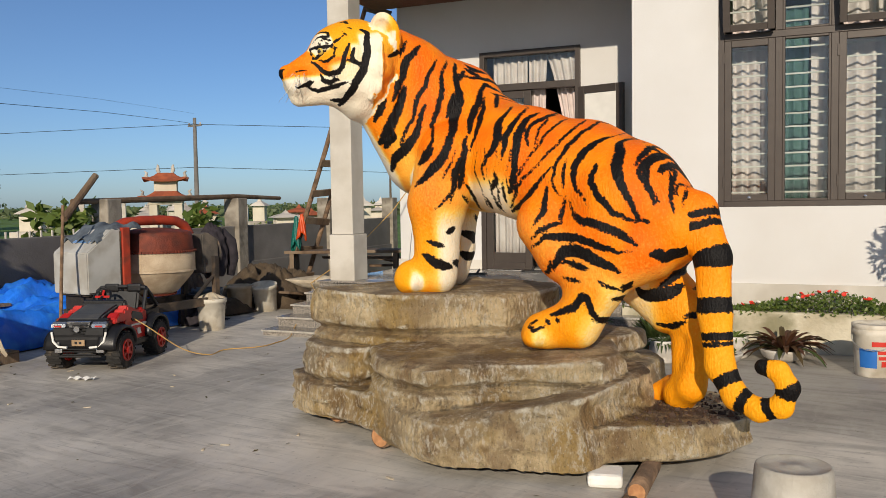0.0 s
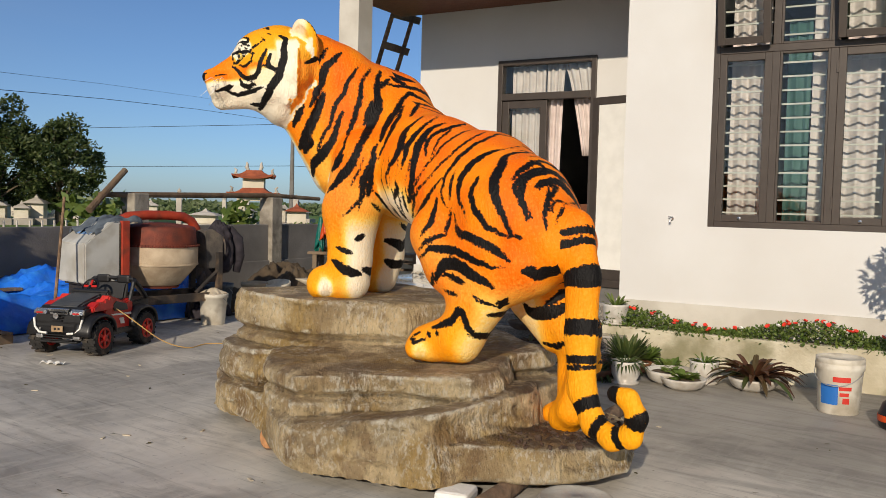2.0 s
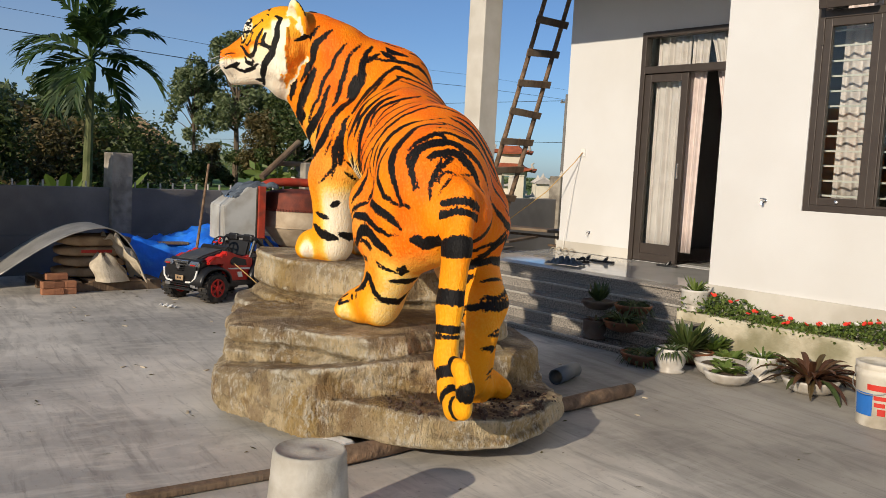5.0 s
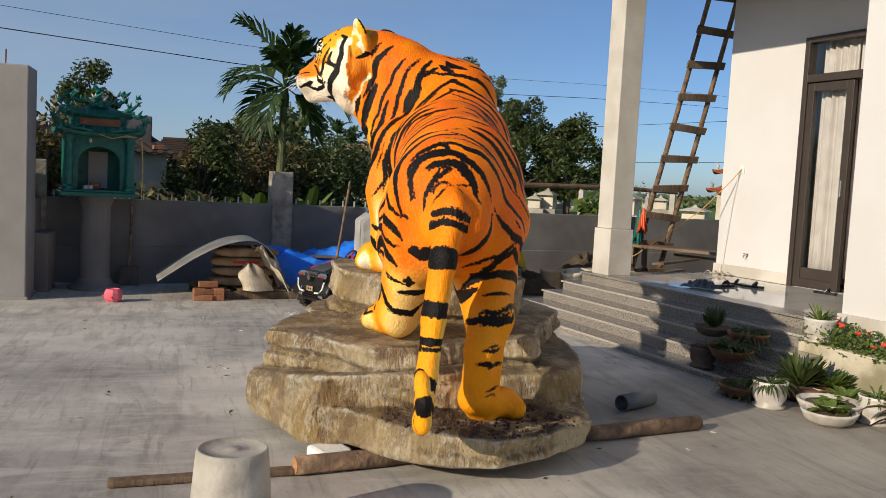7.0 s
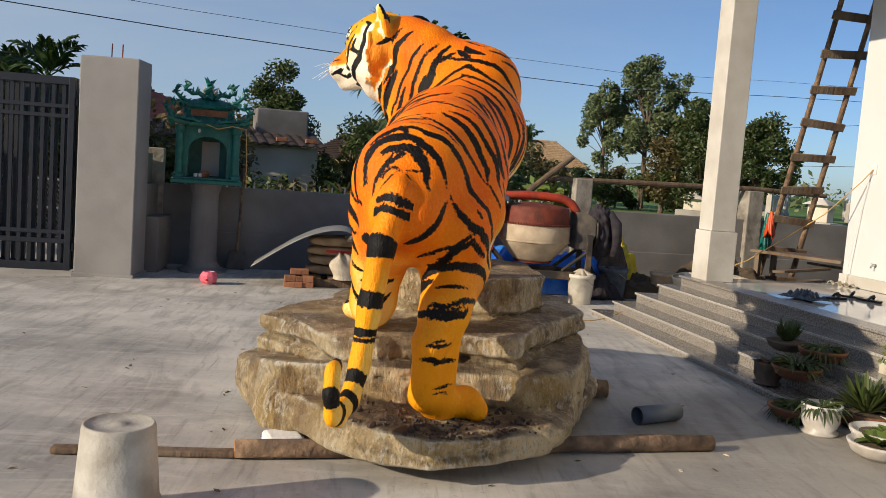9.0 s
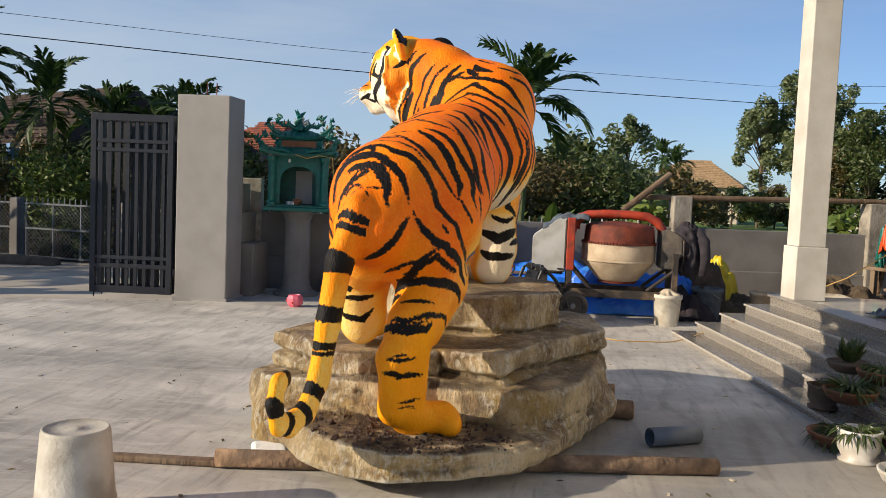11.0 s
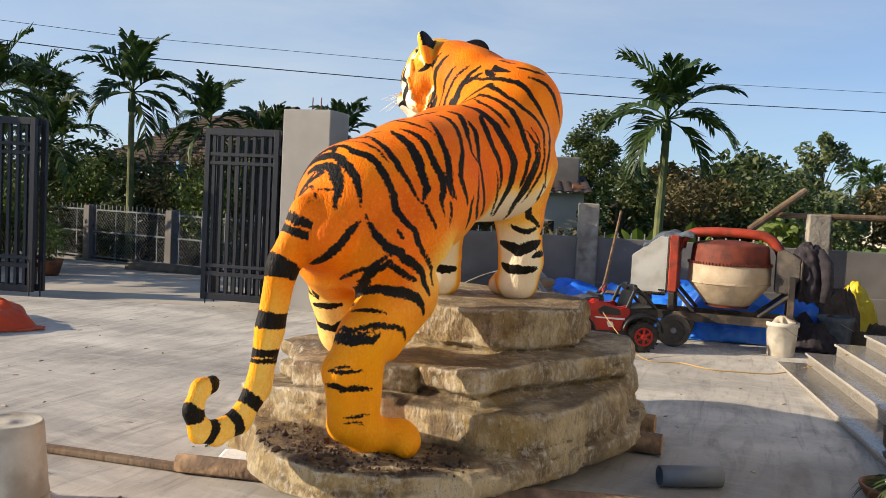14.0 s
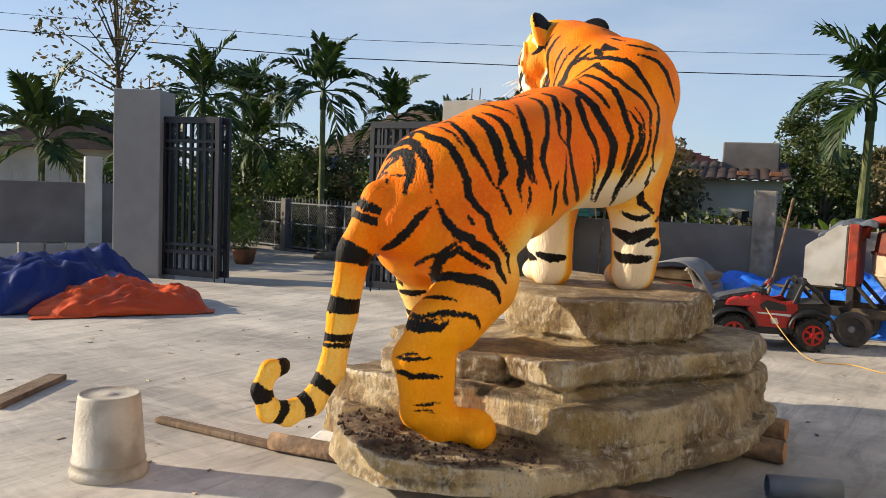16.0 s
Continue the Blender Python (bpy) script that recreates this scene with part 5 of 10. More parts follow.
stroke(0.0149, 0, (1.35, 1.24, 1.82), (1.37, 1.19, 1.81), (1.37, 1.13, 1.78), (1.35, 1.05, 1.70), (1.33, 1.01, 1.64), (1.33, 0.99, 1.58), (1.32, 0.98, 1.52), (1.29, 0.98, 1.48))
stroke(0.0221, 0, (1.45, 1.18, 1.78), (1.41, 1.08, 1.72), (1.40, 1.03, 1.67), (1.40, 1.00, 1.61), (1.40, 0.98, 1.47), (1.38, 0.99, 1.40), (1.35, 1.01, 1.34))
stroke(0.0149, 0, (1.51, 1.30, 1.78), (1.52, 1.22, 1.76), (1.50, 1.15, 1.74), (1.47, 1.11, 1.72), (1.45, 1.06, 1.69), (1.45, 1.02, 1.63), (1.47, 1.00, 1.59))
stroke(0.0091, 0, (1.60, 1.24, 1.74), (1.61, 1.19, 1.73), (1.59, 1.10, 1.69), (1.56, 1.05, 1.65), (1.53, 1.00, 1.59), (1.49, 0.98, 1.53), (1.45, 0.97, 1.47), (1.41, 0.99, 1.40), (1.37, 1.01, 1.34))
stroke(0.0107, 0, (1.73, 1.19, 1.72), (1.73, 1.13, 1.70), (1.71, 1.07, 1.67), (1.67, 1.01, 1.62), (1.64, 0.98, 1.58), (1.59, 0.97, 1.54), (1.54, 0.96, 1.48), (1.46, 0.97, 1.42), (1.38, 1.00, 1.35))
stroke(0.0091, 0, (1.51, 1.19, 1.76), (1.52, 1.13, 1.73), (1.51, 1.07, 1.68), (1.51, 1.00, 1.57))
stroke(0.014, 0, (1.79, 1.24, 1.71), (1.80, 1.16, 1.70), (1.78, 1.09, 1.67), (1.75, 1.02, 1.62), (1.72, 0.98, 1.58), (1.68, 0.95, 1.52), (1.66, 0.93, 1.47), (1.65, 0.92, 1.40), (1.67, 0.92, 1.35), (1.70, 0.91, 1.32))
stroke(0.0171, 0, (1.93, 1.20, 1.64), (1.93, 1.13, 1.63), (1.89, 1.04, 1.61), (1.83, 0.97, 1.56), (1.79, 0.94, 1.51), (1.77, 0.92, 1.47), (1.77, 0.90, 1.40), (1.79, 0.88, 1.35), (1.89, 0.83, 1.27))
stroke(0.0121, 0, (1.73, 0.95, 1.52), (1.71, 0.93, 1.47), (1.71, 0.92, 1.42), (1.72, 0.91, 1.36))
stroke(0.0198, 0, (1.90, 0.89, 1.47), (1.89, 0.85, 1.38), (1.94, 0.82, 1.31), (2.01, 0.82, 1.23), (2.11, 0.85, 1.20))
stroke(0.0199, 0, (2.01, 1.19, 1.60), (2.03, 1.12, 1.60), (2.00, 1.08, 1.60), (1.98, 1.00, 1.58), (2.01, 0.93, 1.53), (2.02, 0.87, 1.46), (2.04, 0.84, 1.39), (2.07, 0.83, 1.33), (2.12, 0.85, 1.22), (2.16, 0.87, 1.20))
stroke(0.0134, 0, (2.09, 0.90, 1.47), (2.11, 0.97, 1.52), (2.12, 1.04, 1.55), (2.15, 1.06, 1.54), (2.18, 1.06, 1.51))
stroke(0.0196, 0, (2.19, 1.04, 1.50), (2.16, 0.97, 1.49), (2.14, 0.92, 1.46), (2.14, 0.89, 1.40), (2.19, 0.88, 1.28))
stroke(0.0164, 0, (2.21, 0.95, 1.41), (2.21, 0.98, 1.44), (2.22, 1.02, 1.44), (2.25, 1.05, 1.43), (2.25, 0.96, 1.36), (2.26, 0.93, 1.29), (2.28, 0.92, 1.22))
stroke(0.0101, 0, (2.24, 1.06, 1.44), (2.27, 1.12, 1.40), (2.29, 1.16, 1.36))
stroke(0.0131, 0, (2.31, 0.95, 1.25), (2.31, 0.99, 1.31), (2.31, 1.04, 1.35), (2.30, 1.14, 1.36))
stroke(0.0144, 0, (1.63, 0.94, 1.47), (1.57, 0.94, 1.40), (1.47, 0.97, 1.31), (1.32, 1.10, 1.24))
stroke(0.014, 0, (1.62, 0.93, 1.39), (1.61, 0.93, 1.32), (1.62, 0.89, 1.25), (1.59, 0.87, 1.21), (1.56, 0.87, 1.16))
stroke(0.0137, 0, (1.73, 0.91, 1.32), (1.70, 0.92, 1.24), (1.71, 0.89, 1.18))
stroke(0.0231, 0, (1.75, 0.90, 1.29), (1.75, 0.90, 1.26), (1.77, 0.88, 1.23), (1.85, 0.84, 1.20), (1.92, 0.81, 1.18), (2.01, 0.82, 1.15), (2.07, 0.85, 1.12), (2.11, 0.87, 1.08))
stroke(0.0139, 0, (1.55, 0.88, 1.11), (1.60, 0.86, 1.15), (1.71, 0.89, 1.18))
stroke(0.0168, 0, (1.53, 0.91, 1.05), (1.55, 0.88, 1.07), (1.59, 0.86, 1.08), (1.64, 0.85, 1.11), (1.73, 0.85, 1.12), (1.82, 0.83, 1.11), (1.96, 0.82, 1.07), (2.03, 0.85, 1.05), (2.09, 0.87, 1.05))
stroke(0.0235, 0, (1.68, 0.86, 0.95), (1.71, 0.84, 1.01), (1.75, 0.84, 1.04), (1.82, 0.84, 1.05), (1.93, 0.84, 1.00), (2.00, 0.85, 0.98), (2.03, 0.87, 0.95))
stroke(0.0101, 0, (1.72, 0.84, 0.99), (1.80, 0.85, 0.98), (1.85, 0.84, 0.97))
stroke(0.0186, 0, (1.27, 0.99, 1.47), (1.28, 1.00, 1.42), (1.24, 1.03, 1.36))
stroke(0.0093, 0, (1.32, 0.99, 1.43), (1.31, 1.01, 1.36), (1.32, 1.06, 1.28))
stroke(0.0115, 0, (1.17, 1.07, 1.34), (1.18, 1.11, 1.29), (1.16, 1.17, 1.26))
stroke(0.0095, 0, (1.23, 1.06, 1.31), (1.26, 1.13, 1.24))
# thin strokes over the pale belly behind the foreleg
stroke(0.0095, 0, (1.06, 1.02, 1.56), (0.99, 1.01, 1.34), (0.91, 0.96, 1.26))
stroke(0.0081, 0, (1.15, 1.03, 1.58), (1.14, 1.03, 1.51), (1.13, 1.04, 1.47), (1.15, 1.04, 1.41), (1.16, 1.06, 1.37), (1.15, 1.11, 1.30), (1.13, 1.18, 1.27))
stroke(0.0074, 0, (1.21, 1.01, 1.59), (1.22, 1.00, 1.51), (1.23, 1.01, 1.40), (1.24, 1.07, 1.31), (1.23, 1.13, 1.25))
stroke(0.008, 0, (1.29, 0.99, 1.59), (1.29, 0.98, 1.52), (1.27, 0.99, 1.46), (1.28, 1.01, 1.39), (1.27, 1.06, 1.30), (1.25, 1.14, 1.24))
stroke(0.0078, 0, (1.38, 0.99, 1.59), (1.37, 0.98, 1.52), (1.35, 0.98, 1.44), (1.35, 1.01, 1.36))
stroke(0.0084, 0, (1.04, 1.07, 1.41), (1.05, 1.13, 1.35), (1.04, 1.21, 1.30), (1.01, 1.32, 1.25))
stroke(0.0077, 0, (1.02, 1.07, 1.34), (1.02, 1.12, 1.31), (1.01, 1.16, 1.29))
stroke(0.0069, 0, (1.03, 1.01, 1.49), (1.01, 1.03, 1.38), (0.98, 1.01, 1.29))
stroke(0.0072, 0, (1.44, 0.98, 1.48), (1.42, 0.98, 1.41), (1.40, 1.00, 1.36), (1.36, 1.04, 1.30), (1.33, 1.08, 1.26))
stroke(0.0069, 0, (1.02, 1.00, 1.60), (1.00, 0.99, 1.51), (0.95, 0.97, 1.42))
# the flank and haunch turned from the sun, and the arches over the rump
stroke(0.0131, 0, (2.28, 0.96, 1.31), (2.27, 0.99, 1.36), (2.28, 1.02, 1.37), (2.32, 1.06, 1.35), (2.37, 1.08, 1.32), (2.40, 1.09, 1.28))
stroke(0.0215, 0, (2.19, 0.94, 1.42), (2.20, 0.99, 1.45), (2.22, 1.05, 1.46), (2.24, 1.10, 1.44), (2.27, 1.14, 1.40), (2.30, 1.16, 1.35), (2.35, 1.17, 1.28))
stroke(0.0165, 0, (2.23, 1.00, 1.43), (2.27, 0.95, 1.31))
stroke(0.0168, 0, (2.20, 0.89, 1.29), (2.15, 0.88, 1.37), (2.11, 0.89, 1.43), (2.13, 0.93, 1.48), (2.16, 1.00, 1.51), (2.19, 1.08, 1.51), (2.22, 1.14, 1.47), (2.24, 1.21, 1.41), (2.26, 1.25, 1.35), (2.27, 1.26, 1.29))
stroke(0.0173, 0, (2.12, 1.04, 1.56), (2.13, 1.09, 1.56), (2.16, 1.16, 1.53), (2.15, 1.22, 1.52), (2.15, 1.26, 1.49), (2.15, 1.31, 1.43), (2.15, 1.35, 1.35), (2.17, 1.37, 1.28), (2.17, 1.42, 1.24), (2.15, 1.46, 1.21), (2.15, 1.48, 1.15), (2.10, 1.49, 1.09), (2.03, 1.50, 1.02), (2.02, 1.51, 0.95))
stroke(0.0081, 0, (2.07, 1.07, 1.58), (2.08, 1.11, 1.58), (2.09, 1.19, 1.57), (2.10, 1.25, 1.54), (2.11, 1.30, 1.50))
stroke(0.0192, 0, (1.98, 1.13, 1.62), (2.04, 1.21, 1.59), (2.07, 1.30, 1.53), (2.08, 1.35, 1.46), (2.07, 1.41, 1.37), (2.08, 1.44, 1.33))
stroke(0.0156, 0, (2.08, 1.44, 1.33), (2.07, 1.47, 1.31), (2.08, 1.50, 1.26), (2.07, 1.53, 1.21))
stroke(0.026, 0, (1.92, 1.23, 1.65), (1.96, 1.31, 1.61), (1.96, 1.34, 1.58), (1.98, 1.37, 1.55), (2.02, 1.46, 1.38), (2.06, 1.46, 1.33))
stroke(0.0163, 0, (1.89, 1.26, 1.66), (1.90, 1.34, 1.64), (1.91, 1.39, 1.60), (1.94, 1.45, 1.51), (1.94, 1.49, 1.46), (1.95, 1.51, 1.41), (1.99, 1.52, 1.33), (2.01, 1.54, 1.27))
stroke(0.0084, 0, (1.78, 1.18, 1.71), (1.82, 1.23, 1.70), (1.84, 1.30, 1.69), (1.85, 1.38, 1.66), (1.85, 1.44, 1.62))
stroke(0.0165, 0, (1.74, 1.34, 1.72), (1.82, 1.41, 1.66), (1.85, 1.46, 1.60), (1.90, 1.52, 1.48), (1.92, 1.54, 1.40), (1.91, 1.56, 1.35))
stroke(0.017, 0, (1.55, 1.32, 1.76), (1.56, 1.38, 1.74), (1.59, 1.43, 1.71), (1.73, 1.51, 1.61), (1.83, 1.55, 1.50), (1.85, 1.56, 1.46), (1.85, 1.58, 1.40), (1.82, 1.59, 1.32))
stroke(0.0141, 0, (1.48, 1.36, 1.79), (1.47, 1.42, 1.77), (1.68, 1.55, 1.58), (1.65, 1.58, 1.53), (1.64, 1.59, 1.48))
stroke(0.0175, 0, (1.48, 1.47, 1.74), (1.52, 1.51, 1.67), (1.62, 1.57, 1.55), (1.64, 1.59, 1.48), (1.64, 1.60, 1.44), (1.61, 1.60, 1.39), (1.57, 1.59, 1.34), (1.51, 1.57, 1.31), (1.39, 1.53, 1.27))
stroke(0.0137, 0, (1.67, 1.58, 1.50), (1.70, 1.60, 1.39), (1.69, 1.60, 1.33), (1.64, 1.58, 1.28), (1.57, 1.56, 1.24))
stroke(0.0182, 0, (1.36, 1.49, 1.78), (1.42, 1.54, 1.71), (1.44, 1.58, 1.62), (1.43, 1.60, 1.59), (1.41, 1.62, 1.53), (1.38, 1.62, 1.46), (1.37, 1.61, 1.41))
stroke(0.0223, 0, (1.27, 1.35, 1.85), (1.31, 1.39, 1.84), (1.31, 1.41, 1.83), (1.31, 1.45, 1.82), (1.33, 1.49, 1.80), (1.33, 1.54, 1.76), (1.33, 1.57, 1.73), (1.34, 1.60, 1.68), (1.32, 1.65, 1.59), (1.31, 1.66, 1.55), (1.30, 1.66, 1.48), (1.29, 1.62, 1.37), (1.25, 1.57, 1.30), (1.19, 1.53, 1.26))
stroke(0.0133, 0, (1.11, 1.37, 1.90), (1.20, 1.44, 1.87), (1.23, 1.49, 1.84), (1.26, 1.58, 1.78), (1.28, 1.65, 1.68))
stroke(0.0193, -1, (0.87, 1.15, 1.98), (0.95, 1.28, 1.96), (1.05, 1.37, 1.93), (1.11, 1.45, 1.91), (1.14, 1.52, 1.88), (1.17, 1.60, 1.84), (1.21, 1.66, 1.76), (1.23, 1.70, 1.65), (1.22, 1.71, 1.61), (1.23, 1.71, 1.55), (1.22, 1.69, 1.44))
stroke(0.0178, -1, (0.90, 1.24, 2.01), (0.96, 1.36, 2.00), (1.03, 1.45, 1.97), (1.08, 1.55, 1.91), (1.09, 1.65, 1.85), (1.06, 1.72, 1.79), (1.06, 1.75, 1.73), (1.10, 1.77, 1.67))
stroke(0.0159, 0, (0.88, 1.27, 2.04), (0.99, 1.48, 2.02), (0.99, 1.54, 2.00), (0.99, 1.60, 1.99), (0.98, 1.64, 1.95), (0.97, 1.69, 1.89), (0.95, 1.75, 1.77), (1.00, 1.78, 1.69), (1.04, 1.79, 1.64), (1.07, 1.79, 1.56), (1.07, 1.78, 1.51), (1.06, 1.78, 1.49), (1.02, 1.77, 1.45), (0.97, 1.77, 1.44))
stroke(0.0152, 0, (1.19, 1.70, 1.72), (1.17, 1.74, 1.66), (1.17, 1.75, 1.58), (1.19, 1.72, 1.48), (1.19, 1.68, 1.39), (1.17, 1.64, 1.34), (1.14, 1.61, 1.30), (1.08, 1.58, 1.26), (1.03, 1.55, 1.25))
stroke(0.0095, 0, (1.15, 1.71, 1.75), (1.14, 1.75, 1.68), (1.15, 1.76, 1.58), (1.17, 1.73, 1.47), (1.17, 1.69, 1.38), (1.16, 1.65, 1.34), (1.13, 1.62, 1.30), (1.08, 1.58, 1.27))
stroke(0.0096, 0, (1.08, 1.76, 1.70), (1.10, 1.77, 1.66), (1.11, 1.78, 1.60), (1.12, 1.77, 1.51), (1.14, 1.73, 1.44), (1.13, 1.67, 1.34))
stroke(0.0143, -1, (0.94, 1.62, 2.04), (0.90, 1.68, 2.03), (0.86, 1.72, 2.00), (0.84, 1.75, 1.96), (0.83, 1.76, 1.91), (0.80, 1.77, 1.85), (0.75, 1.78, 1.80), (0.70, 1.77, 1.77))
stroke(0.0102, -1, (0.91, 1.55, 2.10), (0.87, 1.64, 2.08), (0.82, 1.69, 2.07))
stroke(0.0132, -1, (0.71, 0.99, 2.17), (0.71, 1.04, 2.20), (0.71, 1.10, 2.23), (0.66, 1.16, 2.26), (0.61, 1.19, 2.28))
stroke(0.0109, -1, (0.70, 0.98, 2.14), (0.75, 1.09, 2.17), (0.74, 1.17, 2.20), (0.71, 1.22, 2.21), (0.69, 1.25, 2.22), (0.63, 1.30, 2.23), (0.58, 1.32, 2.23))
stroke(0.0106, -1, (0.72, 1.01, 2.09), (0.77, 1.10, 2.10), (0.79, 1.19, 2.13), (0.77, 1.26, 2.15), (0.72, 1.36, 2.17), (0.80, 1.43, 2.15), (0.84, 1.51, 2.13), (0.85, 1.53, 2.13))
stroke(0.0209, -1, (0.81, 1.24, 2.11), (0.81, 1.32, 2.12), (0.94, 1.50, 2.07))
stroke(0.0129, -1, (0.68, 0.97, 2.01), (0.76, 1.07, 2.06), (0.80, 1.12, 2.07), (0.82, 1.19, 2.09), (0.81, 1.24, 2.11))
stroke(0.0127, -1, (0.68, 0.98, 1.94), (0.75, 1.05, 1.99), (0.85, 1.14, 2.01), (0.87, 1.21, 2.03), (0.90, 1.32, 2.05))
stroke(0.0082, -1, (0.87, 1.12, 1.89), (0.93, 1.21, 1.92), (0.97, 1.28, 1.93), (1.00, 1.31, 1.93), (1.09, 1.39, 1.92), (1.12, 1.44, 1.90))
stroke(0.0092, 0, (1.44, 1.61, 1.49), (1.40, 1.61, 1.42), (1.35, 1.59, 1.35), (1.29, 1.56, 1.30), (1.21, 1.52, 1.26))
stroke(0.0134, 0, (1.76, 1.60, 1.37), (1.77, 1.60, 1.32), (1.75, 1.59, 1.27), (1.70, 1.55, 1.21))
stroke(0.0096, 0, (1.95, 1.55, 1.34), (1.95, 1.56, 1.29), (1.99, 1.56, 1.22))
stroke(0.0097, 0, (1.93, 1.51, 1.45), (1.93, 1.55, 1.35))
stroke(0.0184, 0, (2.26, 1.28, 1.25), (2.27, 1.34, 1.17), (2.26, 1.38, 1.13), (2.23, 1.43, 1.10), (2.16, 1.47, 1.06), (2.10, 1.48, 1.01), (2.04, 1.50, 0.91))
stroke(0.0123, 0, (2.27, 1.37, 1.07), (2.24, 1.41, 1.04), (2.12, 1.47, 0.97))
stroke(0.0123, 0, (2.26, 1.39, 1.09), (2.28, 1.34, 1.06), (2.28, 1.27, 1.02), (2.26, 1.22, 0.99), (2.21, 1.15, 0.96))
stroke(0.0219, 0, (2.19, 1.21, 0.92), (2.21, 1.26, 0.92), (2.22, 1.29, 0.93), (2.22, 1.33, 0.94), (2.19, 1.38, 0.93), (2.15, 1.43, 0.92), (2.11, 1.47, 0.90), (2.07, 1.48, 0.86), (2.04, 1.48, 0.82))
stroke(0.0123, 0, (2.28, 1.23, 0.84), (2.29, 1.27, 0.84), (2.29, 1.31, 0.85), (2.25, 1.39, 0.84))
stroke(0.0152, 0, (2.33, 1.20, 0.76), (2.35, 1.23, 0.77), (2.36, 1.29, 0.77), (2.35, 1.33, 0.78), (2.32, 1.36, 0.79), (2.22, 1.42, 0.78), (2.16, 1.43, 0.76), (2.12, 1.43, 0.71))
stroke(0.0182, 0, (2.36, 1.21, 0.71), (2.37, 1.26, 0.72), (2.37, 1.32, 0.73), (2.34, 1.37, 0.74), (2.30, 1.39, 0.76))
stroke(0.0092, 0, (2.21, 1.41, 1.20), (2.21, 1.44, 1.16))
stroke(0.0046, 0, (2.40, 1.18, 0.60), (2.41, 1.23, 0.61), (2.38, 1.29, 0.62))
stroke(0.0204, 0, (2.12, 1.18, 0.85), (2.18, 1.21, 0.89), (2.21, 1.25, 0.93), (2.27, 1.30, 1.00), (2.27, 1.34, 1.03), (2.25, 1.40, 1.07))
stroke(0.0195, 0, (2.28, 1.26, 1.23), (2.34, 1.24, 1.18), (2.38, 1.20, 1.12), (2.39, 1.13, 1.06), (2.38, 1.08, 1.04))
stroke(0.0082, 0, (2.39, 1.17, 0.60), (2.42, 1.21, 0.60), (2.41, 1.25, 0.60), (2.39, 1.28, 0.60), (2.31, 1.33, 0.59))
stroke(0.0166, 0, (2.38, 1.17, 0.53), (2.40, 1.20, 0.53), (2.38, 1.26, 0.52), (2.32, 1.30, 0.52), (2.29, 1.34, 0.52))
stroke(0.0084, 0, (2.35, 1.25, 0.39), (2.27, 1.34, 0.40))
stroke(0.0068, 0, (2.34, 1.25, 0.37), (2.29, 1.32, 0.36))
stroke(0.0165, 0, (2.24, 1.16, 0.71), (2.32, 1.18, 0.73), (2.36, 1.24, 0.74), (2.37, 1.30, 0.75), (2.36, 1.33, 0.76), (2.33, 1.37, 0.77))
stroke(0.0133, 0, (2.20, 0.90, 1.06), (2.24, 0.94, 1.03), (2.26, 0.95, 1.03), (2.30, 0.97, 1.04), (2.35, 0.95, 1.07))
stroke(0.0285, 0, (2.00, 1.18, 0.84), (2.03, 1.19, 0.81), (2.14, 1.18, 0.81), (2.19, 1.19, 0.83), (2.23, 1.21, 0.86))
stroke(0.0143, 0, (2.10, 1.22, 0.65), (2.16, 1.22, 0.64), (2.21, 1.18, 0.66), (2.26, 1.16, 0.69))
stripe = paint

# black rings on the tail: place along it and half width
TAIL_RINGS = ((0.165, 0.018), (0.215, 0.020), (0.375, 0.036), (0.595, 0.034), (0.735, 0.020), (0.775, 0.013), (0.965, 0.028), (1.10, 0.024), (1.225, 0.022), (1.352, 0.024), (1.53, 0.045))
s_r = s_t + 0.010 * n2 + 0.008 * n3
rings = np.max([(w_ - np.abs(s_r - c_)) * 6 for c_, w_ in TAIL_RINGS], axis=0)
stripe = np.where((tailw > 0.5) & (s_t > 0.12) & ((dist["tail"] < 0.012) | (s_t > 0.5)), rings, stripe)
# the face, by the head's own axes
hl_, hu_, hf_ = ((p - np.array(HEAD)) @ np.array(v) for v in (LEFT, UPV, FWD))
al = np.abs(hl_)
on_face = (wt["head"] > 0.35) & (hf_ > -0.12)
face = np.full(len(p), -0.5)
hq = np.stack((al, hu_, hf_), 1)[on_face]


def mark(w, *pts):
    onto = [HB @ (np.array(q) - np.array(HEAD)) for q in laid([on_head(*q) for q in pts])]
    pts = [(abs(q[0]), q[1], q[2]) for q in onto]
    face[on_face] = np.maximum(face[on_face], brush(hq, pts, w * 1.5, 9.0))


mark(0.01607, (0.169, 0.139, 0.083), (0.142, 0.106, 0.056), (0.143, 0.045, 0.048), (0.163, -0.052, 0.080), (0.224, -0.126, 0.141), (0.224, -0.145, 0.157), (0.216, -0.174, 0.166), (0.180, -0.202, 0.189), (0.058, -0.247, 0.237))
mark(0.0117, (0.070, -0.213, 0.277), (0.086, -0.227, 0.237), (0.137, -0.221, 0.203))
mark(0.01161, (0.224, -0.117, 0.140), (0.171, -0.074, 0.062))
mark(0.01045, (0.208, 0.077, 0.162), (0.221, -0.000, 0.199), (0.214, -0.049, 0.211), (0.198, -0.076, 0.241), (0.132, -0.082, 0.288), (0.086, 0.006, 0.363))
mark(0.006429, (0.183, 0.054, 0.241), (0.190, 0.015, 0.253), (0.153, -0.011, 0.289), (0.109, 0.003, 0.328))
mark(0.008125, (0.209, 0.044, 0.137), (0.223, -0.004, 0.157), (0.224, -0.036, 0.146))
mark(0.009196, (0.222, -0.021, 0.187), (0.217, -0.036, 0.138), (0.190, -0.059, 0.111))
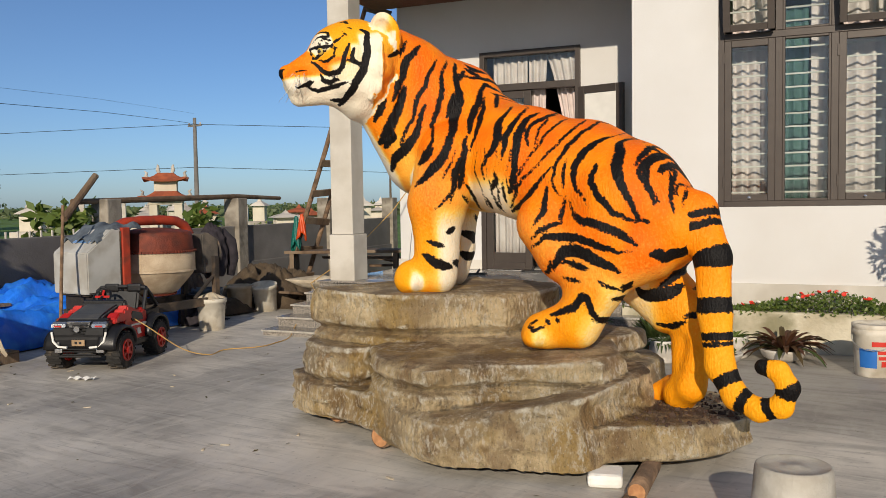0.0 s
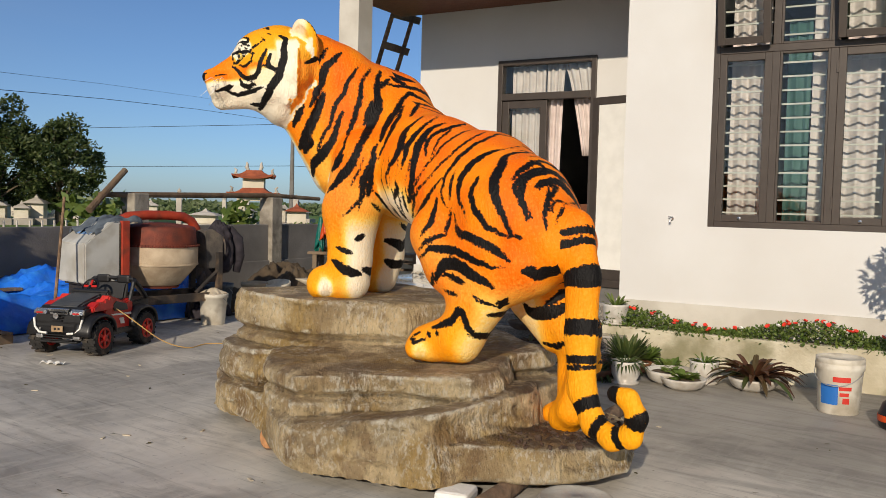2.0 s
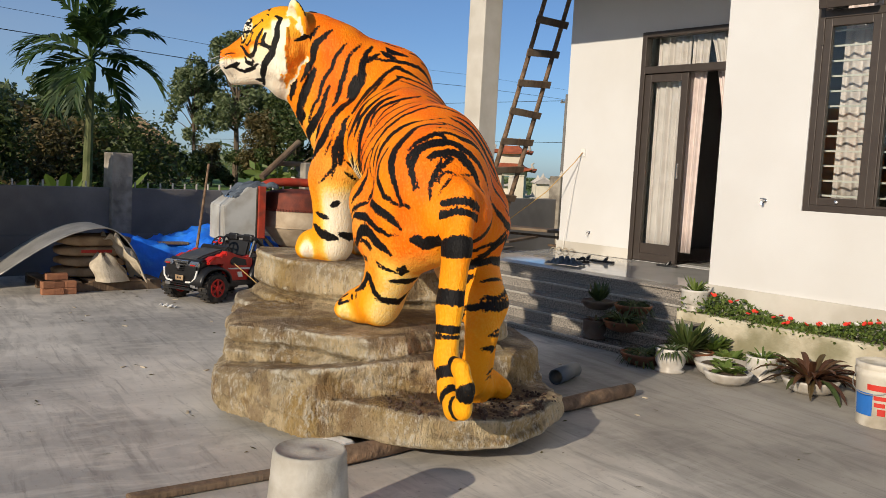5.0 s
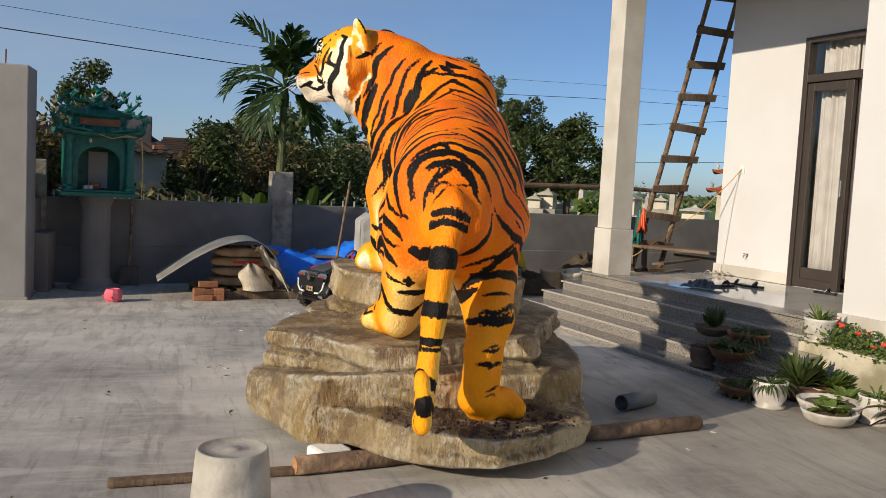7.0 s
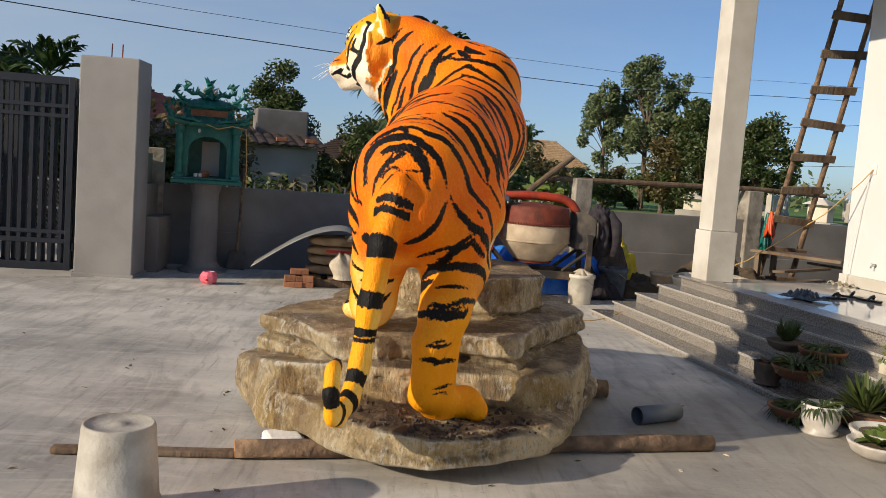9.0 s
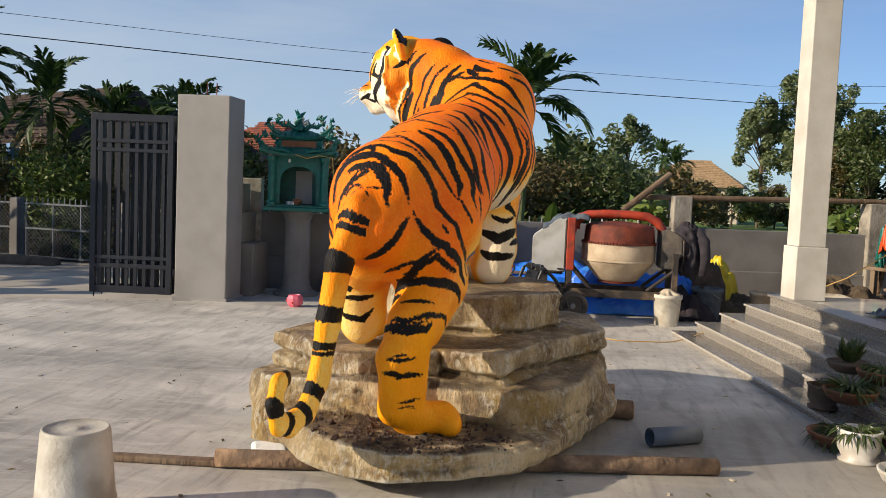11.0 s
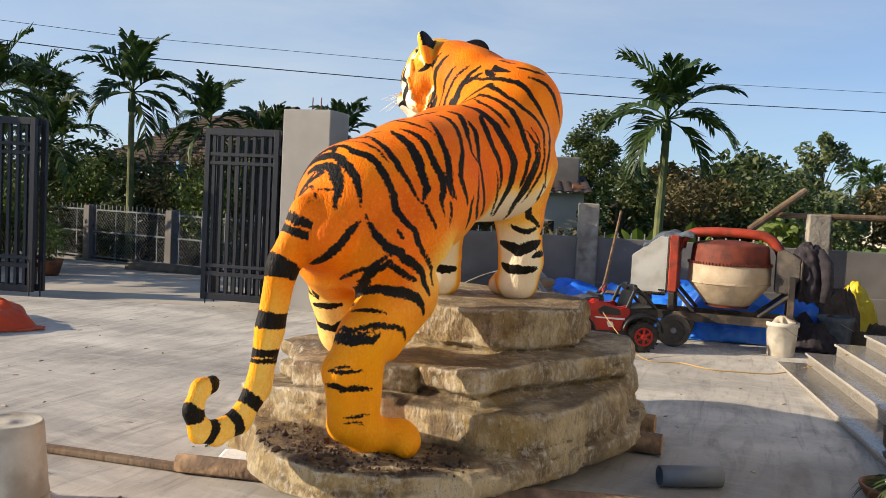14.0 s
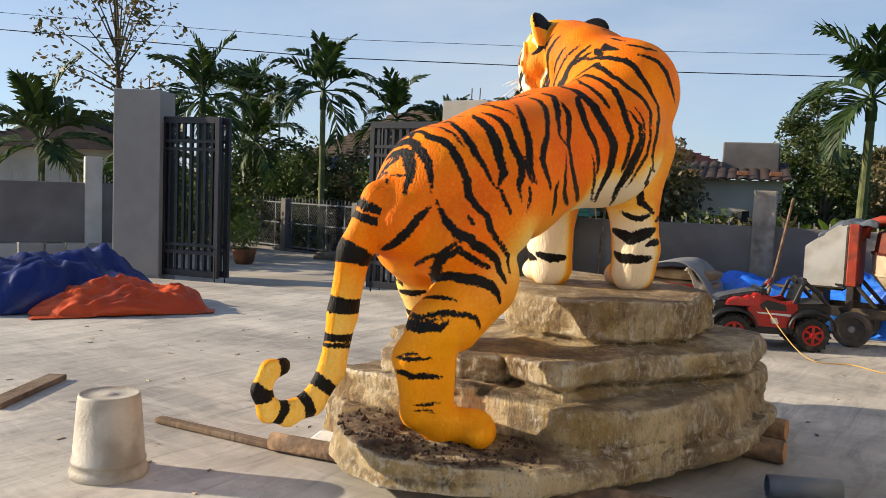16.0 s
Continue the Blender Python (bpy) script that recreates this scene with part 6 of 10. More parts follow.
mark(0.009911, (0.116, -0.077, 0.330), (0.117, -0.109, 0.319), (0.126, -0.122, 0.285), (0.184, -0.116, 0.244))
mark(0.009911, (0.106, -0.139, 0.414), (0.087, -0.166, 0.352), (0.104, -0.151, 0.294), (0.207, -0.141, 0.198))
mark(0.007589, (0.145, -0.142, 0.487), (0.110, -0.134, 0.463), (0.107, -0.102, 0.382))
mark(0.007054, (0.100, -0.103, 0.374), (0.106, -0.121, 0.398), (0.119, -0.128, 0.427))
mark(0.005268, (0.110, -0.053, 0.469), (0.091, -0.040, 0.403))
mark(0.007589, (0.043, 0.087, 0.367), (0.123, 0.073, 0.322), (0.161, 0.066, 0.260), (0.191, 0.054, 0.235))
mark(0.007679, (0.086, 0.026, 0.361), (0.101, 0.023, 0.333), (0.146, 0.049, 0.290))
mark(0.005893, (0.050, 0.077, 0.361), (0.086, 0.036, 0.360))
mark(0.005893, (0.017, 0.162, 0.315), (0.088, 0.161, 0.304), (0.103, 0.160, 0.291), (0.132, 0.147, 0.265), (0.146, 0.127, 0.268), (0.116, 0.132, 0.309), (0.101, 0.123, 0.323), (0.058, 0.114, 0.336))
mark(0.005268, (0.123, 0.102, 0.319), (0.138, 0.120, 0.290), (0.154, 0.107, 0.263), (0.146, 0.099, 0.285))
mark(0.006429, (0.154, 0.067, 0.267), (0.162, 0.085, 0.244), (0.171, 0.120, 0.192))
mark(0.004643, (0.157, 0.150, 0.188), (0.187, 0.117, 0.164))
mark(0.007143, (0.079, 0.210, 0.185), (0.080, 0.217, 0.156), (0.123, 0.196, 0.146))
mark(0.004732, (0.144, 0.177, 0.156), (0.174, 0.154, 0.131))
mark(0.012, (0.239, -0.021, -0.061), (0.198, -0.004, -0.087), (0.194, 0.008, -0.103), (0.125, 0.030, -0.136), (0.088, 0.067, -0.157), (0.054, 0.088, -0.171))
mark(0.008, (0.193, 0.177, -0.030), (0.196, 0.154, -0.053), (0.173, 0.128, -0.039))
nose_pad = np.where((hf_ > 0.515) & (hu_ < -0.015) & (hu_ > -0.075) & (al < 0.040), 0.1, -0.1)
ear_zone = (hu_ > 0.12) & (al > 0.08) & (np.minimum(ear_dist(p, 1), ear_dist(p, -1)) < 0.008)
EW = [np.array(LEFT) * E3[0] * sg + np.array(UPV) * E3[1] + np.array(FWD) * E3[2] for sg in (1, -1)]
ear_n = np.where(hl_ > 0, nrm @ EW[0], nrm @ EW[1])
ear_back = ear_zone & (ear_n < -0.2)
stripe = np.where(on_face, np.maximum(face, nose_pad), stripe)
stripe = np.where(ear_back, 0.1, np.where(ear_zone, -0.1, stripe))
# colour fields
white = stepped(d_back + 0.03 * n2, 0.50, 0.64) * body_w * stepped(X_, 0.5, 0.9)
chest_n = nrm @ np.array((-0.80, -0.42, -0.42))
white = np.maximum(white, stepped(chest_n + 0.08 * n2, 0.66, 0.86) * (wt["body"] > 0.3) * (Z_ < 1.98) * (X_ < 1.0))
leg_all = sum(wt[k] for k in LEGS)
white = np.maximum(white, (wt["fl"] + wt["fr"]) * stepped(rear_face + 0.1 * n2, 0.12, 0.60) * stepped(1.36 - Z_, 0, 0.25) * 0.9)
white = np.maximum(white, (wt["body"] > 0.3) * stepped(nrm[:, 2] * -1 + 0.12 * n2, -0.12, 0.30) * stepped(X_, 0.95, 1.08) * stepped(1.42 - X_, 0, 0.15) * stepped(1.48 - Z_, 0, 0.14) * 0.9)
white = np.maximum(white, wt["tail"] * stepped(nrm[:, 1] * 0.9 + nrm[:, 0] * 0.2 + 0.1 * n2, 0.35, 0.75) * stepped(s_t, 0.35, 0.7) * 0.42)
white = np.maximum(white, wt["hr"] * stepped(-nrm[:, 1] + 0.1 * n2, 0.15, 0.6) * stepped(Z_, 0.4, 0.6) * stepped(2.14 - X_, 0, 0.1) * 0.6)
white = np.maximum(white, wt["hl"] * stepped(nrm[:, 0] + 0.1 * n2, 0.1, 0.7) * stepped(1.05 - Z_, 0, 0.25) * 0.5)
cheek = stepped(-0.01 - hu_ + 0.1 * (hf_ < 0.16), 0, 0.04) * stepped(0.30 - hf_, 0, 0.05) * stepped(al, 0.05, 0.09)
muzzle = stepped(-0.065 - hu_, 0, 0.03) * (hf_ > 0.25)
brow = stepped(0.062 - np.hypot((hf_ - 0.315) * 0.8, hu_ - 0.100), 0, 0.012) * (al > 0.03)
ruffw = stepped(0.125 - hf_, 0, 0.03) * stepped(0.15 - hu_, 0, 0.05) * stepped(al, 0.07, 0.12)
chin = stepped(-0.11 - hu_, 0, 0.02)
eyelid = stepped(0.026 - np.hypot(hf_ - 0.325, hu_ - 0.045), 0, 0.01)
face_w = np.max(np.stack((cheek * 0.8, muzzle, brow, ruffw, chin, eyelid)), axis=0)
white = np.where(on_face & (hf_ > -0.10), np.maximum(face_w, white * (hf_ < 0)), white)
ruff_back = (wt["head"] > 0.3) & (hf_ < 0.06) & (hu_ < 0.16) & (al > 0.06) & (nrm @ np.array(FWD) + 0.25 * n3 < -0.28)
white = np.where(ruff_back, 0.10, white)
white = np.where(ear_zone & ~ear_back, 0.85 * stepped(hf_ + 0.02 * n2, -0.11, -0.05), white)
yellow_ear = ear_zone & ~ear_back
yellow = 0.42 * stepped(smooth_noise(p, 4.0, 41), -0.3, 0.7) * stepped(1.15 - X_, 0, 0.4) * stepped(flank, -0.2, 0.1)
yellow += leg_all * stepped(np.where(X_ > 1.4, 1.0, 1.35) - Z_, 0.0, 0.35) * 0.5
yellow += wt["tail"] * stepped(s_t, 0.25, 0.8) * 0.65
yellow += 0.30 * body_w * stepped(d_back, 0.35, 0.6)
yellow = np.where(on_face & (hu_ > 0.0) & (hf_ < 0.37), 0.65, yellow)
yellow = np.where(on_face & (hf_ > 0.36), 0.0, yellow)
yellow = np.where(yellow_ear, 0.8, yellow)
for nm, arr in (("stripe", stripe), ("white", np.clip(white, 0, 1)), ("yellow", np.clip(yellow, 0, 1))):
    at = tiger_me.attributes.new(nm, "FLOAT", "POINT")
    at.data.foreach_set("value", arr.astype(np.float32))


def tiger_mat():
    m = mat("painted tiger coat", lin(244, 110, 0), lin(252, 144, 4), 5, 0.58, bump=0.45, grain=95, c3=lin(236, 86, 0), stain=2.4, amount=0.6, spec=0.2, stretch=(1, 1, 0.4))
    nt = m.node_tree
    b = nt.nodes["Principled BSDF"]
    src = b.inputs["Base Color"].links[0].from_socket
    tc = nt.nodes.new("ShaderNodeTexCoord")
    nz = nt.nodes.new("ShaderNodeTexNoise")
    nz.inputs["Scale"].default_value, nz.inputs["Detail"].default_value = 75, 5
    nt.links.new(tc.outputs["Object"], nz.inputs["Vector"])

    def attr(name_):
        a = nt.nodes.new("ShaderNodeAttribute")
        a.attribute_name = name_
        return a.outputs["Fac"]

    def edged(name_, lo, hi, rag):
        ad = nt.nodes.new("ShaderNodeMath")
        ad.operation = "MULTIPLY_ADD"
        nt.links.new(nz.outputs["Fac"], ad.inputs[0])
        ad.inputs[1].default_value = rag
        nt.links.new(attr(name_), ad.inputs[2])
        r = nt.nodes.new("ShaderNodeMapRange")
        r.inputs[1].default_value, r.inputs[2].default_value = lo + rag / 2, hi + rag / 2
        nt.links.new(ad.outputs[0], r.inputs[0])
        return r.outputs[0]

    def over(fac, a, colour):
        x = nt.nodes.new("ShaderNodeMix")
        x.data_type = "RGBA"
        nt.links.new(fac, x.inputs[0])
        nt.links.new(a, x.inputs[6])
        x.inputs[7].default_value = colour
        return x.outputs[2]

    src = over(edged("yellow", 0.0, 1.0, 0.25), src, lin(252, 184, 24))
    src = over(edged("white", 0.0, 0.5, 0.3), src, lin(252, 206, 92))
    src = over(edged("white", 0.40, 0.95, 0.4), src, lin(246, 234, 210))
    src = over(edged("stripe", -0.012, 0.018, 0.17), src, lin(15, 12, 11))
    nt.links.new(src, b.inputs["Base Color"])
    return m


# eyes and whiskers join the same mesh
extra = bmesh.new()
extra.from_mesh(tiger_me)
for sgn in (1, -1):
    c_ = Vector(on_head(0.112 * sgn, 0.053, 0.308))
    for rad, out, idx in ((0.024, 0.0, 1), (0.013, 0.0145, 2)):
        before = set(extra.faces)
        q = c_ + (FWD * 0.72 + LEFT * 0.69 * sgn).normalized() * out
        bmesh.ops.create_icosphere(extra, subdivisions=2, radius=rad, matrix=Matrix.Translation(q))
        for f_ in set(extra.faces) - before:
            f_.material_index, f_.smooth = idx, True
    wr = random.Random(17)
    for k in range(9):
        a = Vector(on_head(0.085 * sgn, -0.075 - 0.012 * (k % 3), 0.45 - 0.018 * (k // 3)))
        out = LEFT * sgn * 0.8 + FWD * wr.uniform(0.1, 0.7) + UPV * wr.uniform(-0.5, 0.3)
        L = wr.uniform(0.10, 0.17)
        before = set(extra.faces)
        tube([a, a + out * L * 0.5, a + out * L - UPV * L * 0.25], [0.0022, 0.0018, 0.0008], 4, extra)
        for f_ in set(extra.faces) - before:
            f_.material_index = 3
extra.to_mesh(tiger_me)
extra.free()
for mm in (tiger_mat(), mat("yellow glass eye", lin(206, 180, 90), lin(186, 158, 70), 30, 0.15, bump=0), M["black"], M["foam"]):
    tiger_me.materials.append(mm)
sm = np.ones(len(tiger_me.polygons), bool)
tiger_me.polygons.foreach_set("use_smooth", sm)
tiger = tagged(new("tiger_statue", tiger_me), "life-size painted tiger statue with black stripes standing on a rock", "statue")

# ---- round the statue ----
def log_between(a, b, r, label, name="log"):
    a, b = Vector(a), Vector(b)
    g = thing(name, (a.x, a.y, 0), label, "log", "logs under the rock")
    mid = [(a.lerp(b, k / 6) - Vector((a.x, a.y, 0))) + Vector((0.01 * math.sin(k * 2.1), 0, 0.004 * math.cos(k * 1.7))) for k in range(7)]
    part("bark", tube(mid, [r * (1 + 0.06 * math.sin(k * 2.7)) for k in range(7)], 16), "wood_log", g, smooth=True)
    d = (b - a).normalized()
    for e_, s_ in ((Vector(mid[0]), -1), (Vector(mid[-1]), 1)):
        part("cut_end", tube([e_, e_ + d * 0.004 * s_], r * 0.86, 16), "wood_end", g, "sawn pale end")
    return g


log_between((2.28, 0.38, 0.046), (1.80, 2.78, 0.046), 0.043, "peeled round log under the rock")
log_between((0.84, 0.50, 0.066), (0.84, 2.46, 0.066), 0.060, "round log under the rock")
log_between((0.30, 0.80, 0.066), (0.40, 2.38, 0.066), 0.060, "round log under the rock")
pl = thing("timber_pole", (2.31, -0.42, 0), "thin weathered timber lying by the log", "timber")
part("plank", boxes((-0.032, 0.032, 0, 0.98, 0.002, 0.034), bevel=0.01), "wood", pl)
pl.rotation_euler = (0, 0, radians(4))
fb = thing("foam_block", (2.06, 0.58, 0.0), "white foam block wedged under the rock", "foam block")
part("block", boxes((-0.08, 0.08, -0.1, 0.08, 0.001, 0.065), bevel=0.02), "foam", fb)
fb.rotation_euler = (0, 0, radians(20))
pb_ = thing("timber_board", (2.08, -1.67, 0), "flat timber board on the concrete", "timber")
part("plank", boxes((-0.06, 0.06, -0.75, 0.0, 0.002, 0.035), bevel=0.006), "wood", pb_)
pb_.rotation_euler = (0, 0, radians(-240))

bk = thing("upturned_bucket", (2.965, 0.06, 0), "dirty white paint bucket standing upside down", "bucket")
part("shell", lathe([(0.162, 0.0), (0.166, 0.004), (0.166, 0.03), (0.156, 0.034), (0.154, 0.06), (0.158, 0.062), (0.158, 0.075), (0.153, 0.08), (0.132, 0.345), (0.128, 0.358), (0.122, 0.362), (0.118, 0.356), (0.03, 0.354), (0.026, 0.358), (0, 0.358)], 40), "bucket_grey", bk, smooth=True)
part("lug", boxes((-0.21, -0.158, -0.03, 0.03, 0.002, 0.012), bevel=0.004), "bucket_grey", bk)
pp = thing("pvc_pipe", (1.39, 2.50, 0.055), "short grey plastic pipe lying on the yard", "pipe")
part("pipe", lathe([(0.046, 0), (0.052, 0), (0.052, 0.31), (0.046, 0.31), (0.046, 0)], 28, m=pose(0, 0, 0, -90, 0, 0)), "pvc", pp, smooth=True)
pp.rotation_euler = (0, 0, radians(26))


lit = bmesh.new()
rs = random.Random(23)
for k in range(150):
    x, y = rs.uniform(-4.0, 3.6), rs.uniform(-3.2, 3.0)
    a, L = rs.uniform(0, 6.28), rs.uniform(0.008, 0.03)
    d, s_ = Vector((math.cos(a), math.sin(a), 0)), Vector((-math.sin(a), math.cos(a), 0))
    c = Vector((x, y, 0.003))
    lit.faces.new([lit.verts.new(q) for q in (c - d * L, c + s_ * L * 0.35 + Vector((0, 0, 0.004)), c + d * L + Vector((0, 0, 0.003)), c - s_ * L * 0.35)])
tagged(part("yard_litter", lit, "leaf_dry"), "dry leaf scraps and chips scattered on the concrete", "litter", kind="stuff")
pap = thing("paper_scrap", (-2.23, 0.9, 0.0, 0, 0, 20), "crumpled pale paper scrap on the concrete", "paper")
part("paper", sheet(lambda u, v: Vector(((u - 0.5) * 0.2, (v - 0.5) * 0.07, 0.006 + 0.02 * abs(math.sin(u * 8 + 3 * v)))), 14, 6, 0.002), "white", pap)
lp = thing("potted_bush", (-5.06, -7.37, -0.14), "small green bush in a clay pot by the lane fence", "potted plant")
part("pot", lathe([(0, 0), (0.13, 0), (0.16, 0.04), (0.2, 0.22), (0.215, 0.25), (0.19, 0.252), (0.18, 0.22), (0, 0.21)], 24), "terra", lp, smooth=True)

# ---- plants in pots ----
def blades(bm, n, length, width, rise, droop, seed, r0=0.02, twist=0.4):
    """A rosette of arching blades, each a folded strip."""
    rs = random.Random(seed)
    for k in range(n):
        a = 2 * math.pi * k / n * 2.4 + rs.uniform(-0.3, 0.3)
        L = length * rs.uniform(0.6, 1.1)
        up = rise * rs.uniform(0.5, 1.2)
        d, s = Vector((math.cos(a), math.sin(a), 0)), Vector((-math.sin(a), math.cos(a), 0))
        prev = None
        for i in range(6):
            t = i / 5
            c = d * (r0 + L * t * (1 - 0.2 * t)) + Vector((0, 0, up * t - droop * L * t * t * 1.2))
            w = width * (0.35 + 1.3 * t * (1 - t) * 2) * (1 if i < 5 else 0.1)
            row = [bm.verts.new(c - s * w), bm.verts.new(c - Vector((0, 0, w * 0.5))), bm.verts.new(c + s * w)]
            if prev:
                bm.faces.new((prev[0], prev[1], row[1], row[0]))
                bm.faces.new((prev[1], prev[2], row[2], row[1]))
            prev = row
    return bm


POTS = {
    "bowl": [(0.0, 0.0), (0.10, 0.0), (0.15, 0.03), (0.175, 0.075), (0.18, 0.09), (0.165, 0.092), (0.155, 0.075), (0, 0.07)],
    "tall": [(0.0, 0.0), (0.075, 0.0), (0.08, 0.02), (0.105, 0.15), (0.122, 0.165), (0.125, 0.185), (0.108, 0.187), (0.098, 0.16), (0, 0.155)],
    "cup": [(0.0, 0.0), (0.085, 0.0), (0.09, 0.012), (0.07, 0.02), (0.09, 0.06), (0.092, 0.13), (0.098, 0.145), (0.085, 0.146), (0.08, 0.12), (0, 0.118)],
}


def potted(name, x, y, z, shape, scale, pmat, leaf, n, length, width, rise, droop, label, seed):
    g = thing(name, (x, y, z), label, "potted plant", "potted plants by the house")
    prof = [(r * scale, h_ * scale) for r, h_ in POTS[shape]]
    part("pot", lathe(prof, 28), pmat, g, smooth=True)
    top = prof[-1][1]
    part("earth", lathe([(prof[-2][0] * 0.98, top + 0.002), (prof[-2][0] * 0.5, top + 0.014), (0, top + 0.018)], 18), "soil", g)
    lush = 1.4 if name == "potted_lily" else 1.0
    b_ = blades(bmesh.new(), int(n * 1.9 * lush), length * 0.86 * lush ** 0.3, width * 0.66, rise * 0.72, droop * 1.7, seed)
    f_ = part("foliage", b_, leaf, g)
    f_.location = (0, 0, top + 0.01)
    return g


potted("potted_lily", 1.36, 3.60, 0, "cup", 1.2, "pot_white", "leaf_dark", 26, 0.22, 0.012, 0.17, 0.35, "spider plant in a white pot with a painted flower", 1)
potted("potted_lily", 1.10, 3.58, 0, "bowl", 0.95, "terra", "leaf_dark", 30, 0.24, 0.012, 0.18, 0.4, "grassy plant in a brown clay bowl", 2)
potted("potted_plant", 1.62, 3.86, 0, "bowl", 1.15, "pot_white", "leaf_mid", 12, 0.12, 0.03, 0.08, 0.2, "low leafy plant in a pale cement bowl", 3)
potted("potted_plant", 1.50, 4.08, 0, "bowl", 0.9, "pot_white", "leaf_mid", 22, 0.15, 0.036, 0.16, 0.25, "broad-leaved succulent in a pale bowl", 4)
potted("potted_plant", 1.80, 4.06, 0, "cup", 1.2, "pot_white", "leaf_mid", 26, 0.17, 0.012, 0.16, 0.3, "spider plant in a white pot with painted twigs", 5)
potted("potted_plant", 2.18, 4.08, 0, "bowl", 1.05, "pot_white", "leaf_red", 34, 0.50, 0.034, 0.42, 0.32, "bronze and green strap-leaved plant in a pale bowl", 6)
potted("potted_plant", 1.78, 3.72, 0, "bowl", 0.95, "pot_white", "leaf_mid", 20, 0.16, 0.04, 0.14, 0.25, "broad-leaved plant in a pale bowl", 12)
potted("potted_plant", *house_point(0.80, 4.44), 0.335, "cup", 1.2, "pot_white", "leaf_mid", 14, 0.16, 0.014, 0.2, 0.2, "small pineapple-leaved plant in a white pot on the planter end", 7)
potted("potted_lily", 0.52, 4.02, 0.262, "bowl", 0.9, "terra", "leaf_dark", 34, 0.24, 0.012, 0.18, 0.4, "grassy plant in a brown clay bowl on the steps", 8)
potted("potted_shrub", 0.20, 3.92, 0.262, "bowl", 0.8, "pot_dark", "leaf_dark", 40, 0.12, 0.02, 0.22, 0.1, "small dark shrub in a clay pot on the steps", 9)
potted("potted_plant", 0.42, 3.70, 0.062, "cup", 1.05, "pot_dark", "leaf_red", 16, 0.13, 0.016, 0.1, 0.2, "small reddish plant in a dark pot on the steps", 10)
potted("potted_lily", 0.66, 3.78, 0.162, "bowl", 0.9, "terra", "leaf_dark", 34, 0.26, 0.013, 0.22, 0.3, "grassy plant in a clay bowl on the steps", 11)
potted("potted_shrub", 1.18, 3.98, 0.0, "bowl", 1.1, "terra", "leaf_dark", 60, 0.26, 0.022, 0.36, 0.2, "dense dark shrub in a wide clay bowl", 13)
potted("potted_shrub", 1.22, 4.20, 0.0, "bowl", 1.0, "pot_white", "leaf_mid", 30, 0.2, 0.03, 0.22, 0.2, "leafy plant in a pale bowl by the planter", 14)

# planter bed along the wall, with flowering ground cover
plb = in_house(thing("planter_bed", (0.70, 4.34, 0), "mossy cement planter along the house with low red flowers", "planter"))
part("planter_wall", boxes((0, 6.4, 0, 0.1, -0.02, 0.33), (0, 0.1, 0.1, 0.408, -0.02, 0.33), bevel=0.012), "planter", plb)
part("plinth_strip", boxes((0.0, 6.4, 0.385, 0.409, 0.3, 0.53)), "column", plb, "pale cement strip below the wall")
part("earth", boxes((0.1, 6.4, 0.1, 0.384, 0, 0.30)), "soil", plb)
rs = random.Random(5)
cover, red, pale = bmesh.new(), bmesh.new(), bmesh.new()
for k in range(9500):
    x, y = rs.uniform(0.02, 5.2), rs.uniform(0.0, 0.37)
    hgt = 0.32 + 0.13 * rs.random() * (0.55 + 0.45 * math.sin(x * 4 + 1)) * (1.2 if x < 2.6 else 0.6) - 0.08 * max(0, 0.1 - y) * 4
    v = Vector((x, y - 0.03 * rs.random(), hgt))
    d = Vector((rs.uniform(-1, 1), rs.uniform(-1, 1), rs.uniform(0, 1))).normalized()
    s = d.cross(Vector((rs.uniform(-1, 1), rs.uniform(-1, 1), 1))).normalized()
    L = rs.uniform(0.022, 0.045)
    cover.faces.new([cover.verts.new(q) for q in (v, v + d * L * 0.5 + s * L * 0.3, v + d * L, v + d * L * 0.5 - s * L * 0.3)])
for k in range(54):
    x = rs.uniform(0.05, 3.2) if k < 44 else rs.uniform(0, 5)
    b_ = red if k % 6 else pale
    lathe([(0, 0), (0.016, 0.004), (0.02, 0.012), (0.0, 0.008)], 7, b_, pose(x, rs.uniform(0.0, 0.34), 0.345 + 0.11 * (0.55 + 0.45 * math.sin(x * 4 + 1)) * (1.2 if x < 2.6 else 0.6), rs.uniform(-50, 60), rs.uniform(-40, 40), 0))
tagged(part("ground_cover", cover, "leaf_mid", plb), "low green flowering plants", kind="stuff")
tagged(part("red_flower", red, "petal", plb), "small red flowers", kind="stuff")
tagged(part("white_flower", pale, "white", plb), "small white flowers", kind="stuff")

# lidded white paint bucket with its printed label
pk = thing("paint_bucket", (2.86, 3.78, 0), "white paint bucket with a blue and red printed label", "bucket")
part("shell", lathe([(0, 0), (0.125, 0), (0.13, 0.006), (0.148, 0.29), (0.156, 0.30), (0.158, 0.335), (0.152, 0.338), (0.155, 0.345), (0.156, 0.375), (0.146, 0.38), (0.14, 0.366), (0, 0.364)], 36), "plastic_white", pk, smooth=True)


def wrap(parent, r0, r1, z0, z1, a0, a1, material, name="label_print", lift=0.0015):
    bm = bmesh.new()
    n_ = max(2, int(abs(a1 - a0) / 6))
    rows = []
    for k in range(n_ + 1):
        a = radians(a0 + (a1 - a0) * k / n_)
        rows.append([bm.verts.new(((r + lift + e) * math.cos(a), (r + lift + e) * math.sin(a), z)) for r, z, e in ((r0, z0, 0), (r1, z1, 0), (r1, z1, -0.001), (r0, z0, -0.001))])
    for a, b in zip(rows, rows[1:]):
        bm.faces.new((a[0], b[0], b[1], a[1]))
    return part(name, bm, material, parent)


